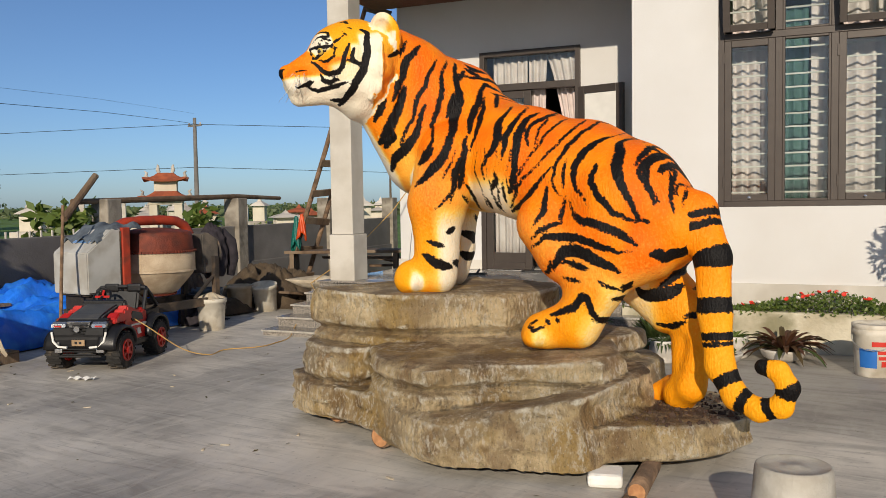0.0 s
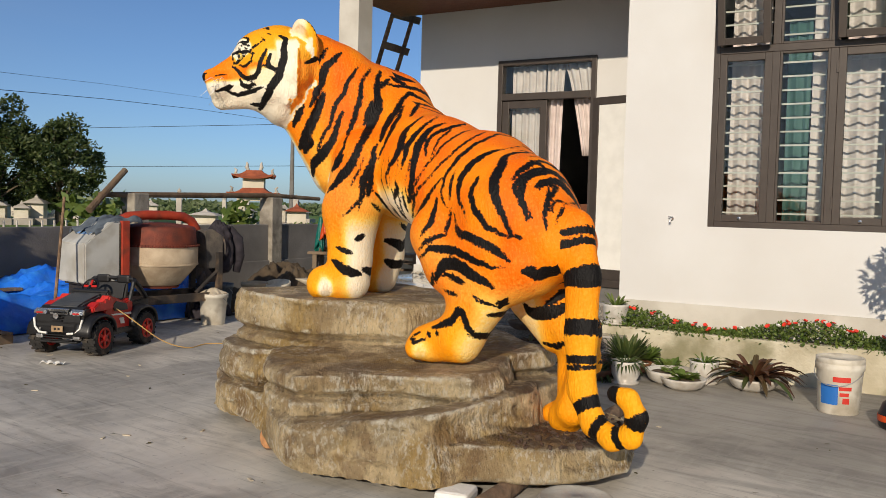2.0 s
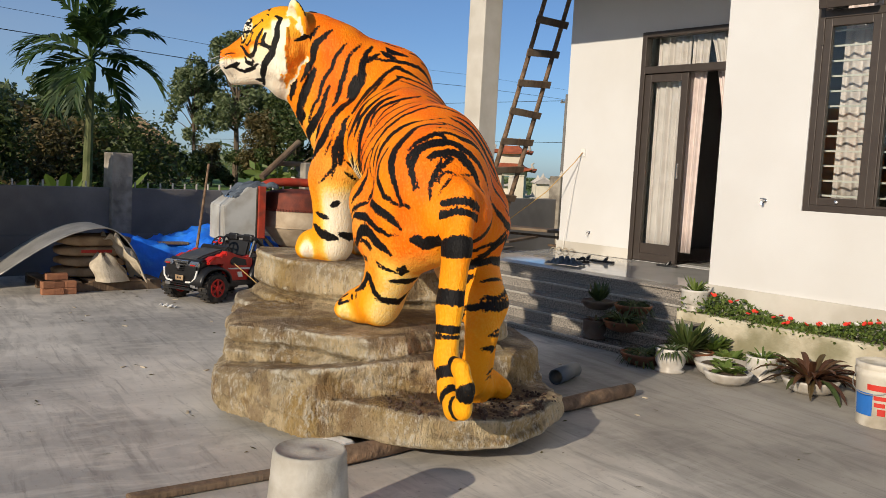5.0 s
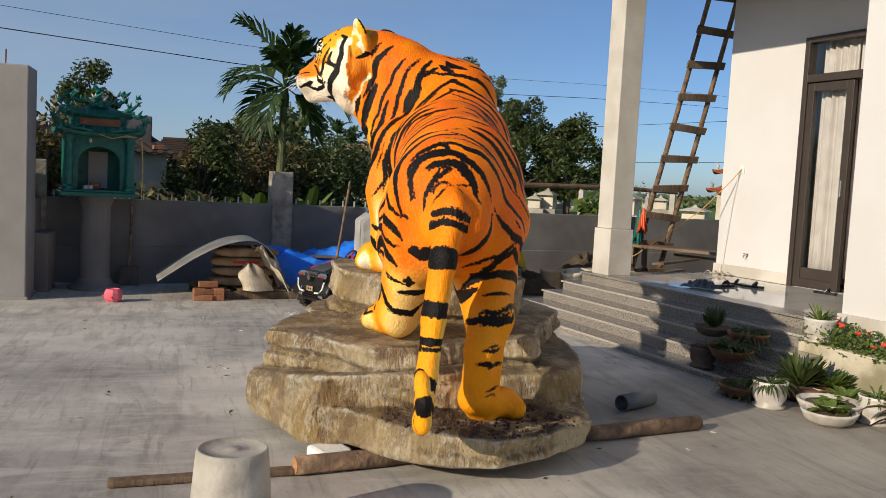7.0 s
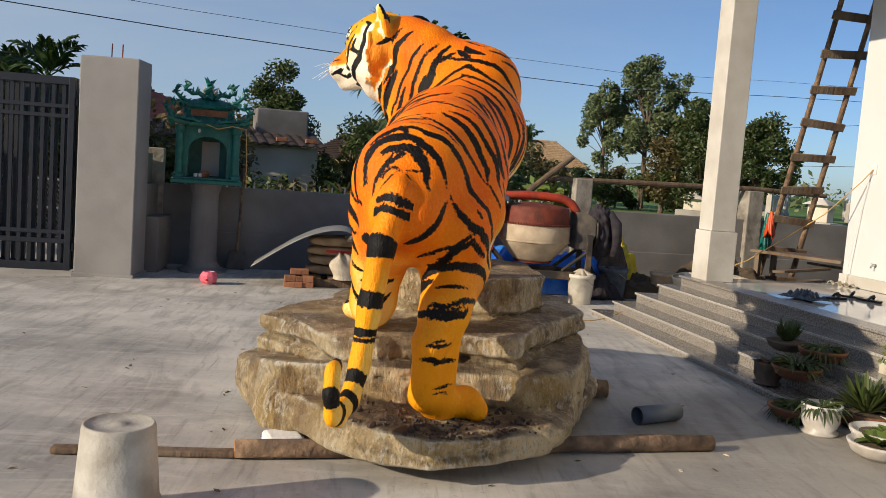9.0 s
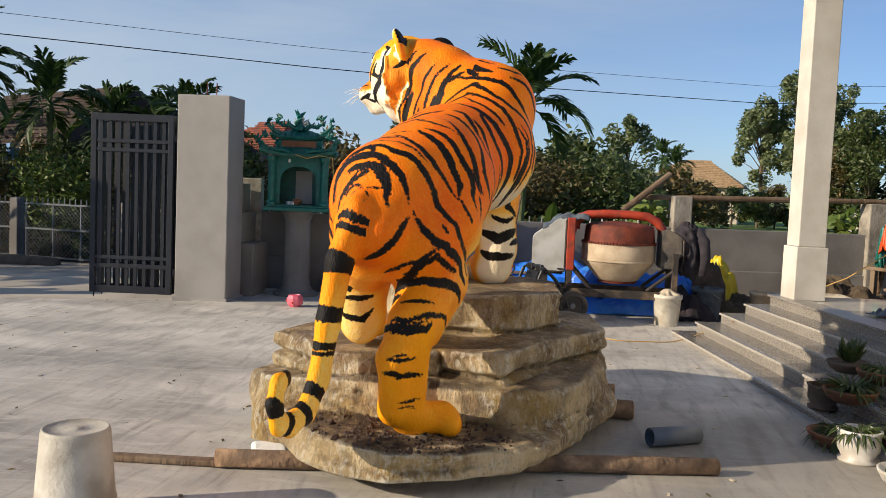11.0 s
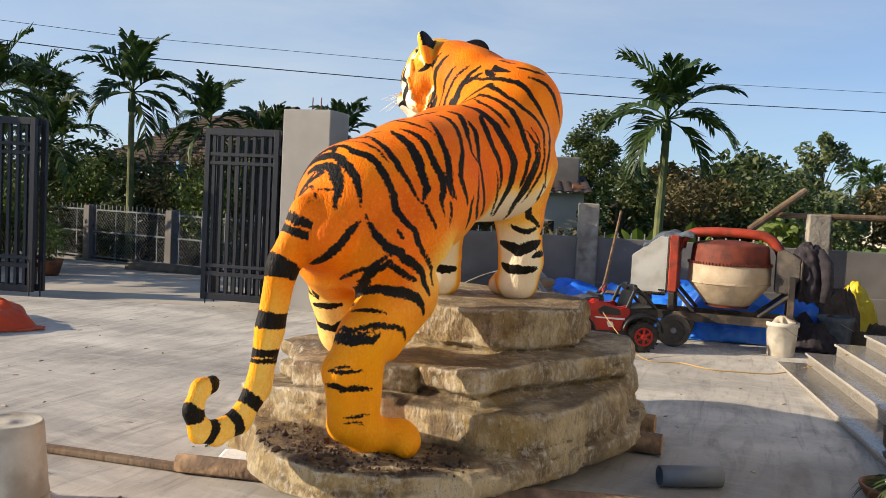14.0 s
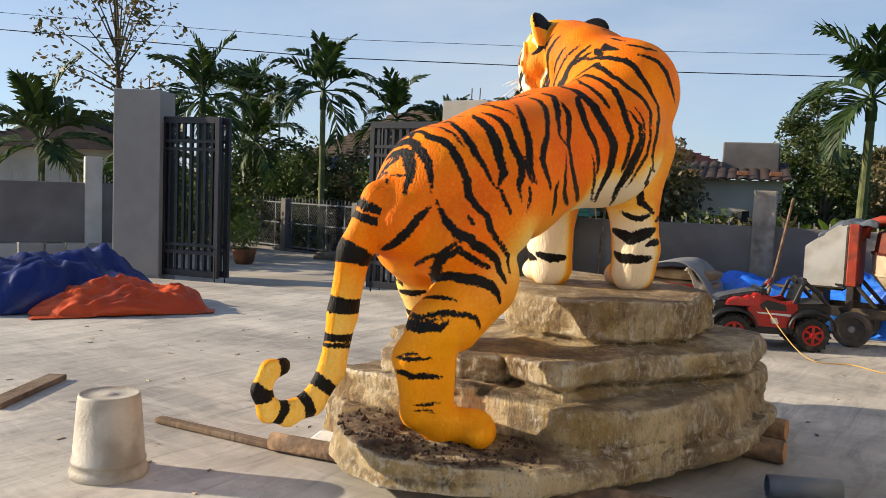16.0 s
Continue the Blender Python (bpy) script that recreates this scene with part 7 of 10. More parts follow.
wrap(pk, 0.1345, 0.1428, 0.07, 0.205, -128, -78, "label_blue")
for k, (z0, z1, a0, a1) in enumerate(((0.225, 0.26, -92, -48), (0.17, 0.195, -76, -44), (0.13, 0.155, -74, -50), (0.08, 0.12, -66, -48))):
    wrap(pk, 0.13 + z0 * 0.062, 0.13 + z1 * 0.062, z0, z1, a0, a1, "label_red", lift=0.002)
part("bail", tube([(0.155 * math.cos(a), 0.155 * math.sin(a) - 0.012, 0.3 - 0.1 * math.sin((a + math.pi))) for a in [math.pi + k * math.pi / 12 for k in range(13)]], 0.003, 6), "steel", pk)

# urn with a shrub, on a stand of blocks
ur = thing("urn_planter", (3.43, 4.02, 0), "brown glazed urn with a leafy shrub on stacked blocks", "urn")
for z0 in (0.0, 0.17, 0.34):
    part("block", boxes((-0.13 + z0 * 0.1, 0.13, -0.1, 0.1, z0 + 0.001, z0 + 0.168), bevel=0.01), "cement", ur)
part("urn", lathe([(0, 0.51), (0.11, 0.512), (0.1, 0.54), (0.17, 0.60), (0.205, 0.67), (0.2, 0.72), (0.17, 0.745), (0.18, 0.76), (0.165, 0.765), (0.15, 0.74), (0, 0.735)], 30), "terra", ur, smooth=True)
def leaf_ball(centre, radii, n, size, seed):
    """A rounded shrub of small leaf diamonds."""
    r_ = random.Random(seed)
    bm = bmesh.new()
    for _ in range(n):
        d = Vector((r_.gauss(0, 1), r_.gauss(0, 1), r_.gauss(0, 1))).normalized()
        c = Vector(centre) + Vector((d.x * radii[0], d.y * radii[1], d.z * radii[2])) * (0.4 + 0.6 * r_.random())
        a = (d + Vector((r_.uniform(-1, 1), r_.uniform(-1, 1), r_.uniform(-1, 0.6)))).normalized()
        b = a.cross(Vector((r_.uniform(-1, 1), r_.uniform(-1, 1), r_.uniform(-1, 1)))).normalized()
        s = size * r_.uniform(0.6, 1.3)
        bm.faces.new([bm.verts.new(q) for q in (c - a * s, c + b * s * 0.35, c + a * s, c - b * s * 0.35)])
    return bm


part("foliage", leaf_ball((0.0, 0.0, 0.55), (0.3, 0.3, 0.32), 420, 0.05, 33), "leaf_mid", lp)
part("stem", tube([(0, 0, 0.2), (0.03, 0, 0.6)], [0.02, 0.01], 6), "bark", lp)
part("shrub", leaf_ball((0, 0, 1.26), (0.29, 0.29, 0.31), 900, 0.042, 31), "leaf_dark", ur)
part("stem", tube([(0, 0, 0.74), (0.02, 0.0, 1.2)], [0.03, 0.02], 8), "bark", ur)
hl_ = thing("helmet", (3.28, 3.55, 0), "dark round helmet with an orange band beside the urn", "helmet")
part("shell", lathe([(0.105, 0.0), (0.12, 0.02), (0.125, 0.08), (0.1, 0.16), (0.05, 0.2), (0, 0.21)], 24), "plastic_black", hl_, smooth=True)
wrap(hl_, 0.1235, 0.1235, 0.05, 0.09, -180, 60, "tarp_orange", "band", 0.003)

# on the porch
cl = thing("floor_cloth", (-1.24, 4.74, FLOOR_Z + 0.004, 0, 0, 25), "crumpled grey cloth on the porch floor", "cloth")
rs = random.Random(8)
part("cloth", sheet(lambda u, v: Vector(((u - 0.5) * 0.34 * (1 + 0.1 * math.sin(9 * v)), (v - 0.5) * 0.26 * (1 + 0.12 * math.sin(7 * u)), 0.014 + 0.085 * abs(math.sin(u * 17 + 3 * v) * math.cos(v * 13 - 2 * u)) * (1 - (2 * u - 1) ** 2) * (1 - (2 * v - 1) ** 4))), 40, 30, 0.004), "cloth_grey", cl, smooth=True)


def sandal(x, y, z, rz, col_="plastic_black"):
    g = thing("sandal", pose(x, y, z, 0, 0, rz) @ Matrix.Scale(0.88, 4), "dark rubber sandal lying on the porch", "sandal", "sandals")
    part("sole", prism([(-0.13, -0.03), (-0.08, -0.042), (0.06, -0.045), (0.125, -0.035), (0.135, 0.0), (0.12, 0.036), (0.04, 0.045), (-0.08, 0.036), (-0.13, 0.022)], 0.001, 0.022), col_, g)
    part("strap", tube([(0.01, -0.044, 0.02), (0.03, -0.03, 0.05), (0.04, 0, 0.062), (0.03, 0.03, 0.05), (0.01, 0.044, 0.02)], 0.014, 8), col_, g)


for x, y, z, r in ((-1.42, 5.12, FLOOR_Z, 100), (-1.60, 5.36, FLOOR_Z, 60), (-1.40, 5.44, FLOOR_Z, 30), (-0.90, 4.40, 0.361, 10), (-0.96, 5.96, FLOOR_Z, 20)):
    sandal(x, y, z, r)
rg = thing("rag_heap", (-2.52, 5.78, FLOOR_Z, 0, 0, 8), "small pale rag heap by the wall", "cloth")
part("cloth", sheet(lambda u, v: Vector(((u - 0.5) * 0.3, (v - 0.5) * 0.14, 0.012 + 0.035 * abs(math.sin(u * 9 + v * 4)))), 20, 12, 0.004), "sack_white", rg, smooth=True)


# ---- toy quad ----
def wheel(parent, x, y, r, w, name="wheel"):
    g = part(name, lathe([(0, -w * 0.4), (r * 0.6, -w * 0.42), (r * 0.62, -w * 0.5), (r * 0.92, -w * 0.5), (r, -w * 0.3), (r, w * 0.3), (r * 0.92, w * 0.5), (r * 0.62, w * 0.5), (r * 0.6, w * 0.42), (0, w * 0.4)], 28, m=pose(0, 0, 0, 0, 90, 0)), "rubber", parent, smooth=False)
    g.location = (x, y, r)
    lug = bmesh.new()
    for k in range(18):
        for s_ in (-1, 1):
            box(lug, -w * 0.24 + s_ * w * 0.25, w * 0.24 + s_ * w * 0.25, -0.010, 0.010, r - 0.004, r + 0.008, m=Matrix.Rotation(2 * math.pi * (k + 0.25 * s_) / 18, 4, "X"))
    part("tread", lug, "rubber", g)
    for s_ in (-1, 1):
        rim = bmesh.new()
        lathe([(r * 0.2, 0.0), (r * 0.2, 0.02), (r * 0.12, 0.026), (0, 0.026)], 16, rim)
        lathe([(r * 0.5, 0.0), (r * 0.6, 0.0), (r * 0.6, 0.014), (r * 0.5, 0.014)], 24, rim)
        for k in range(6):
            box(rim, r * 0.12, r * 0.55, -0.012, 0.012, 0.0, 0.014, m=Matrix.Rotation(k * math.pi / 3, 4, "Z"))
        bmesh.ops.transform(rim, matrix=pose(s_ * w * 0.43, 0, 0, 0, 90 * s_, 0), verts=rim.verts)
        part("rim", rim, "plastic_red", g, "red plastic rim")
    return g


QF = Vector((0.45, -0.89, 0)).normalized()
quad = thing("toy_quad", Matrix.Translation((-2.75, 1.55, 0)) @ Matrix.Rotation(math.atan2(QF.y, QF.x) - math.pi / 2, 4, "Z") @ Matrix.Scale(0.92, 4), "black and red battery-powered toy buggy with chunky tyres", "toy car")
for x in (-0.27, 0.27):
    for y in (-0.36, 0.36):
        wheel(quad, x, y, 0.160, 0.13)


def side_cut(poly, x0, x1, bevel=0.012, taper=0.0):
    """A moulding cut to a side outline (y, z), from x0 to x1, its upper edge drawn in by taper."""
    bm = bmesh.new()
    zs = [z_ for _, z_ in poly]
    lean_ = [taper * (z_ - min(zs)) / (max(zs) - min(zs)) * (1 if x1 > x0 else -1) for z_ in zs]
    a = [bm.verts.new((x0, y_, z_)) for y_, z_ in poly]
    b = [bm.verts.new((x1 - l_, y_, z_)) for (y_, z_), l_ in zip(poly, lean_)]
    bm.faces.new(a)
    bm.faces.new(b[::-1])
    for k in range(len(poly)):
        bm.faces.new((a[k], b[k], b[(k + 1) % len(poly)], a[(k + 1) % len(poly)]))
    bmesh.ops.recalc_face_normals(bm, faces=bm.faces)
    if bevel:
        bmesh.ops.bevel(bm, geom=bm.edges[:], offset=bevel, segments=2, affect="EDGES", clamp_overlap=True)
    return bm


part("chassis", side_cut([(-0.50, 0.20), (-0.40, 0.13), (0.36, 0.13), (0.50, 0.19), (0.50, 0.30), (-0.50, 0.30)], -0.18, 0.18), "plastic_black", quad)
part("hood", side_cut([(0.10, 0.36), (0.10, 0.535), (0.16, 0.535), (0.40, 0.485), (0.50, 0.445), (0.52, 0.36)], -0.155, 0.155, 0.018), "grey_plastic", quad, "dusty dark grey sloping hood")
part("nose", side_cut([(0.40, 0.30), (0.40, 0.452), (0.50, 0.452), (0.555, 0.40), (0.565, 0.30), (0.545, 0.19), (0.47, 0.17), (0.40, 0.22)], -0.24, 0.24, 0.022), "plastic_black", quad, "black moulded front")
part("cargo_bed", side_cut([(-0.53, 0.27), (-0.55, 0.44), (-0.50, 0.455), (-0.30, 0.44), (-0.22, 0.44), (-0.22, 0.27)], -0.245, 0.245, 0.02), "plastic_black", quad, "black rear deck")
part("seat", side_cut([(-0.24, 0.30), (-0.24, 0.40), (0.02, 0.37), (0.04, 0.30)], -0.17, 0.17, 0.02), "plastic_black", quad)
part("backrest", side_cut([(-0.25, 0.36), (-0.31, 0.60), (-0.275, 0.615), (-0.20, 0.38)], -0.16, 0.16, 0.018), "plastic_black", quad)
part("dashboard", side_cut([(0.06, 0.36), (0.03, 0.53), (0.06, 0.575), (0.115, 0.555), (0.14, 0.36)], -0.2, 0.2, 0.015), "plastic_black", quad)
for s_ in (-1, 1):
    part("side_panel", side_cut([(-0.20, 0.19), (0.13, 0.19), (0.20, 0.27), (0.24, 0.38), (0.16, 0.47), (0.09, 0.515), (0.02, 0.49), (-0.12, 0.445), (-0.21, 0.47), (-0.24, 0.42), (-0.22, 0.30)], 0.165 * s_, 0.272 * s_, 0.014, 0.03), "plastic_red", quad, "glossy red side panel")
    part("door_window", side_cut([(-0.13, 0.365), (0.09, 0.375), (0.12, 0.42), (0.05, 0.465), (-0.12, 0.425)], 0.235 * s_, 0.2675 * s_, 0.004, 0.016), "plastic_black", quad, "black door cut-out")
    part("sill", side_cut([(-0.22, 0.155), (0.17, 0.155), (0.20, 0.19), (0.16, 0.215), (-0.20, 0.205)], 0.19 * s_, 0.288 * s_, 0.01), "plastic_black", quad, "black side sill")
    part("white_stripe", side_cut([(-0.17, 0.318), (0.13, 0.337), (0.15, 0.350), (-0.17, 0.338)], 0.24 * s_, 0.2745 * s_, 0.0), "white", quad)
    part("number_print", side_cut([(-0.06, 0.245), (0.0, 0.245), (0.02, 0.30), (-0.04, 0.30)], 0.255 * s_, 0.2745 * s_, 0.0), "white", quad)
    part("hood_wing", side_cut([(0.12, 0.40), (0.10, 0.52), (0.17, 0.525), (0.18, 0.495), (0.24, 0.50), (0.25, 0.475), (0.34, 0.48), (0.42, 0.44), (0.44, 0.40)], 0.165 * s_, 0.275 * s_, 0.01, 0.02), "plastic_red", quad, "red stepped hood wing")
    for yc, lift in ((0.36, 0.0), (-0.36, 0.01)):
        part("fender", sheet(lambda u, v, s_=s_, yc=yc, lift=lift: Vector((s_ * (0.17 + 0.155 * v), yc + (0.212 - 0.012 * v) * math.cos(math.pi * (0.02 + 0.96 * u)), 0.165 + lift + (0.215 - 0.030 * v * v) * max(0.0, math.sin(math.pi * (0.02 + 0.96 * u))) ** 0.72)), 16, 5, 0.02), "plastic_black", quad, smooth=True)
    hl2 = part("headlight", side_cut([(0.53, 0.375), (0.525, 0.435), (0.562, 0.412), (0.570, 0.385)], 0.115 * s_, 0.245 * s_, 0.006), "chrome", quad, "clear wedge headlight")
    part("red_lens", side_cut([(0.556, 0.388), (0.554, 0.404), (0.573, 0.402), (0.575, 0.390)], 0.15 * s_, 0.215 * s_, 0.002), "plastic_red", hl2)
    part("bumper_blade", tube([(0.10 * s_, 0.580, 0.215), (0.18 * s_, 0.578, 0.222), (0.225 * s_, 0.572, 0.265), (0.243 * s_, 0.562, 0.345)], 0.010, 8), "white", quad)
    part("fog_lamp", boxes((0.185 * s_ - 0.035, 0.185 * s_ + 0.035, 0.545, 0.572, 0.165, 0.205), bevel=0.008), "chrome", quad)
    part("roll_bar", tube([(0.235 * s_, -0.20, 0.44), (0.235 * s_, -0.27, 0.615), (0.22 * s_, -0.30, 0.64), (0.225 * s_, -0.40, 0.56), (0.235 * s_, -0.50, 0.45)], 0.020, 8), "plastic_black", quad)
part("cross_bar", tube([(-0.22, -0.30, 0.64), (-0.08, -0.305, 0.65), (0.08, -0.305, 0.65), (0.22, -0.30, 0.64)], 0.020, 8), "plastic_black", quad)
for x in (-0.11, 0.11):
    part("headrest", boxes((x - 0.07, x + 0.07, -0.325, -0.275, 0.60, 0.68), bevel=0.018), "plastic_black", quad)
part("grille", prism([(-0.105, 0.0), (0.105, 0.0), (0.055, -0.125), (-0.055, -0.125)], 0.0, 0.02), "chrome", quad, "silver wedge grille").matrix_local = pose(0, 0.560, 0.432, 78)
for k in range(4):
    part("grille_bar", boxes((-0.085 + 0.011 * k, 0.085 - 0.011 * k, 0.566, 0.588, 0.408 - 0.026 * k, 0.414 - 0.026 * k)), "plastic_black", quad)
part("badge", lathe([(0, 0), (0.026, 0), (0.026, 0.005), (0.018, 0.005), (0.018, 0.003), (0, 0.003)], 18, m=pose(0, 0.592, 0.375, -90)), "chrome", quad)
part("number_plate", boxes((-0.058, 0.058, 0.574, 0.580, 0.228, 0.282), bevel=0.002), "sack", quad, "yellowish plate")
for x in (-0.03, 0.008):
    part("plate_print", boxes((x, x + 0.022, 0.580, 0.5815, 0.245, 0.265)), "plastic_black", quad)
for k in range(3):
    part("lower_slat", boxes((-0.15, 0.15, 0.545, 0.575, 0.150 + 0.022 * k, 0.160 + 0.022 * k), bevel=0.003), "plastic_black", quad)
part("bumper", boxes((-0.19, 0.19, 0.48, 0.565, 0.125, 0.146), bevel=0.009), "plastic_black", quad)
sw = part("steering_wheel", lathe([(0.078, -0.012), (0.09, 0), (0.078, 0.012), (0.066, 0), (0.078, -0.012)], 22, m=pose(0.07, -0.02, 0.585, -55)), "plastic_black", quad)
part("wheel_spoke", boxes((-0.07, 0.07, -0.011, 0.011, -0.006, 0.006), (-0.011, 0.011, -0.07, 0.0, -0.006, 0.006), bevel=0.003), "plastic_red", sw).matrix_local = pose(0.07, -0.02, 0.585, -55)
part("steering_column", tube([(0.07, 0.10, 0.50), (0.07, -0.02, 0.585)], 0.016, 8), "plastic_black", quad)


def glide(pts, n):
    """A smooth line through the given points, n steps between each two."""
    P_ = [Vector(q) for q in pts]
    out = []
    for k in range(len(P_) - 1):
        a, b, c, d = P_[max(0, k - 1)], P_[k], P_[k + 1], P_[min(len(P_) - 1, k + 2)]
        for i in range(n):
            t = i / n
            out.append(b + (c - a) * (0.5 * t) + (a * 2 - b * 5 + c * 4 - d) * (0.5 * t * t) + (b * 3 - a - c * 3 + d) * (0.5 * t ** 3))
    return out + [P_[-1]]


rope = thing("extension_cord", (-2.38, 2.05, 0), "tan cord lying across the yard to the steps", "cord")
part("cord", tube(glide([(-0.22, -0.51, 0.43), (-0.06, -0.38, 0.30), (0.10, -0.14, 0.08), (0.22, 0.05, 0.008), (0.15, 0.3, 0.008), (0.32, 0.55, 0.008), (0.3, 0.8, 0.008), (0.2, 1.1, 0.012), (0.0, 1.45, 0.1), (-0.1, 2.0, 0.3), (0.0, 2.12, 0.46)], 7), 0.005, 6), "wire_tan", rope)

# ---- cement mixer ----
mx = thing("cement_mixer", Matrix.Translation((-3.55, 2.55, 0)) @ Matrix.Diagonal((1, 1, 0.96, 1)), "orange and grey cement mixer with a dusty drum", "cement mixer")
for x in (-0.25, 0.25):
    part("chassis_rail", boxes((x - 0.03, x + 0.03, -0.70, 0.80, 0.27, 0.36), bevel=0.006), "frame_steel", mx, "cement-splashed black steel rail")
for y in (-0.66, 0.76):
    part("cross_member", boxes((-0.219, 0.219, y - 0.035, y + 0.035, 0.275, 0.355), bevel=0.005), "frame_steel", mx)
for x in (-0.25, 0.25):
    part("stand", boxes((x - 0.025, x + 0.025, 0.70, 0.75, 0.0, 0.268), bevel=0.004), "frame_steel", mx)
part("tow_bar", tube([(0, -0.70, 0.31), (0.05, -0.98, 0.30)], 0.026, 8), "frame_steel", mx)
for x in (-0.34, 0.34):
    w_ = part("wheel", lathe([(0, -0.028), (0.105, -0.028), (0.118, -0.044), (0.152, -0.044), (0.166, -0.028), (0.166, 0.028), (0.152, 0.044), (0.118, 0.044), (0.105, 0.028), (0, 0.028)], 30, m=pose(0, 0, 0, 0, 90, 0)), "rubber_grey", mx, "dusty solid wheel")
    w_.location = (x, -0.34, 0.166)
    part("hub", lathe([(0, -0.05), (0.022, -0.05), (0.034, -0.03), (0.034, 0.03), (0.022, 0.05), (0, 0.05)], 16, m=pose(0, 0, 0, 0, 90, 0)), "steel", w_)
part("axle", tube([(-0.30, -0.34, 0.166), (0.30, -0.34, 0.166)], 0.02, 8), "frame_steel", mx)
part("axle_bracket", boxes((-0.24, 0.24, -0.37, -0.31, 0.18, 0.268), bevel=0.004), "frame_steel", mx)
hood = bmesh.new()
prof_ = [(-0.80, 0.53), (-0.435, 0.53), (-0.435, 1.14), (-0.52, 1.14), (-0.80, 0.92)]
va = [[hood.verts.new((x, y, z)) for y, z in prof_] for x in (-0.25, 0.25)]
hood.faces.new(va[0])
hood.faces.new(va[1][::-1])
for k in range(5):
    hood.faces.new((va[0][k], va[1][k], va[1][(k + 1) % 5], va[0][(k + 1) % 5]))
bmesh.ops.recalc_face_normals(hood, faces=hood.faces)
bmesh.ops.bevel(hood, geom=hood.edges[:], offset=0.010, segments=2, affect="EDGES")
housing = part("motor_housing", hood, "mix_box", mx, "pale grey sheet metal housing")
part("edge_strip", boxes((0.251, 0.256, -0.452, -0.438, 0.54, 1.12), (0.251, 0.256, -0.79, -0.45, 0.534, 0.546)), "frame_steel", housing)
part("faded_print", prism([(-0.12, -0.06), (0.12, -0.06), (0.12, -0.02), (-0.12, -0.02)], 0.0, 0.002), "blue_paint", housing, "faded blue print bar").matrix_local = pose(0, -0.64, 1.048, -141.8 + 180)
part("latch", boxes((0.252, 0.268, -0.52, -0.46, 0.56, 0.578), bevel=0.003), "frame_steel", housing)
part("housing_bracket", boxes((-0.2, 0.2, -0.76, -0.46, 0.505, 0.528), (-0.2, 0.2, -0.72, -0.62, 0.362, 0.505), bevel=0.004), "frame_steel", mx)
part("upright", boxes((-0.27, 0.27, -0.430, -0.345, 0.56, 1.15), bevel=0.008), "mix_red", mx, "orange painted upright")
for x in (-0.24, 0.24):
    part("leg_post", boxes((x - 0.028, x + 0.028, -0.42, -0.36, 0.362, 0.558), bevel=0.004), "frame_steel", mx)
    part("end_post", boxes((x - 0.028, x + 0.028, 0.70, 0.76, 0.362, 0.80), bevel=0.004), "frame_steel", mx)
    part("brace", tube([(x, -0.37, 0.60), (x, -0.16, 0.365)], 0.020, 8), "frame_steel", mx)
    part("brace", tube([(x, 0.715, 0.60), (x, 0.44, 0.365)], 0.020, 8), "frame_steel", mx)
part("bearing_plate", side_cut([(0.58, 0.62), (0.58, 1.04), (0.66, 1.06), (0.80, 0.98), (0.80, 0.80), (0.72, 0.62)], -0.22, 0.22, 0.01), "rubber_grey", mx, "dusty grey bearing housing")
DC = 0.145
part("drum", lathe([(0, 0.445), (0.19, 0.445), (0.225, 0.465), (0.365, 0.635), (0.392, 0.68), (0.398, 0.70), (0.398, 0.868), (0.392, 0.872), (0.385, 0.872)], 44, m=pose(0, DC, 0)), "mix_drum", mx, "cement-dusted lower drum", smooth=True)
part("drum_band", lathe([(0.393, 0.672), (0.403, 0.676), (0.403, 0.692), (0.393, 0.696)], 44, m=pose(0, DC, 0)), "mix_drum", mx)
part("drum_rim", lathe([(0.17, 0.425), (0.205, 0.425), (0.215, 0.446), (0.17, 0.446)], 36, m=pose(0, DC, 0)), "rust", mx)
gear = bmesh.new()
for k in range(76):
    box(gear, 0.396, 0.412, -0.007, 0.007, 0.873, 0.896, m=Matrix.Translation((0, DC, 0)) @ Matrix.Rotation(k * math.pi / 38, 4, "Z"))
lathe([(0.35, 0.874), (0.402, 0.874), (0.402, 0.892), (0.35, 0.892)], 40, gear, pose(0, DC, 0))
part("gear_ring", gear, "rust", mx)
part("drum_top", lathe([(0.384, 0.894), (0.384, 0.915), (0.372, 1.05), (0.366, 1.075), (0.352, 1.085), (0.30, 1.10), (0.12, 1.125), (0, 1.13)], 44, m=pose(0, DC, 0)), "rust", mx, "rusty red upper drum", smooth=True)
part("yoke", tube([(0, -0.34, 1.02), (0, -0.33, 1.09), (0, -0.29, 1.15), (0, -0.20, 1.19), (0, 0.0, 1.205), (0, 0.25, 1.205), (0, 0.44, 1.19), (0, 0.54, 1.14), (0, 0.60, 1.06), (0, 0.63, 0.98)], 0.050, 14), "mix_red", mx, "thick orange yoke pipe", smooth=True)
part("yoke_flange", boxes((-0.07, 0.07, -0.345, -0.325, 0.98, 1.12), bevel=0.006), "mix_red", mx)
jk = thing("jacket", (-3.50, 3.43, 0), "dark work jacket hung over the mixer's tipping wheel", "jacket")
rs = random.Random(3)


def drape(cx, cy, top, rad, drop, folds, seed):
    """Cloth hung over a knob: a crumpled bell."""
    def f(u, v):
        a = 2 * math.pi * u
        r = rad * (0.15 + 0.85 * v) * (1 + 0.30 * math.sin(folds * a + seed + 2 * v) * v + 0.16 * math.sin(2.3 * folds * a + seed * 2 - 3 * v) * v)
        return Vector((cx + r * math.cos(a), cy + r * math.sin(a) * 0.8, top - drop * v ** 1.6 * (1 + 0.18 * math.sin(2 * a + seed))))
    return sheet(f, 48, 14, 0.008)


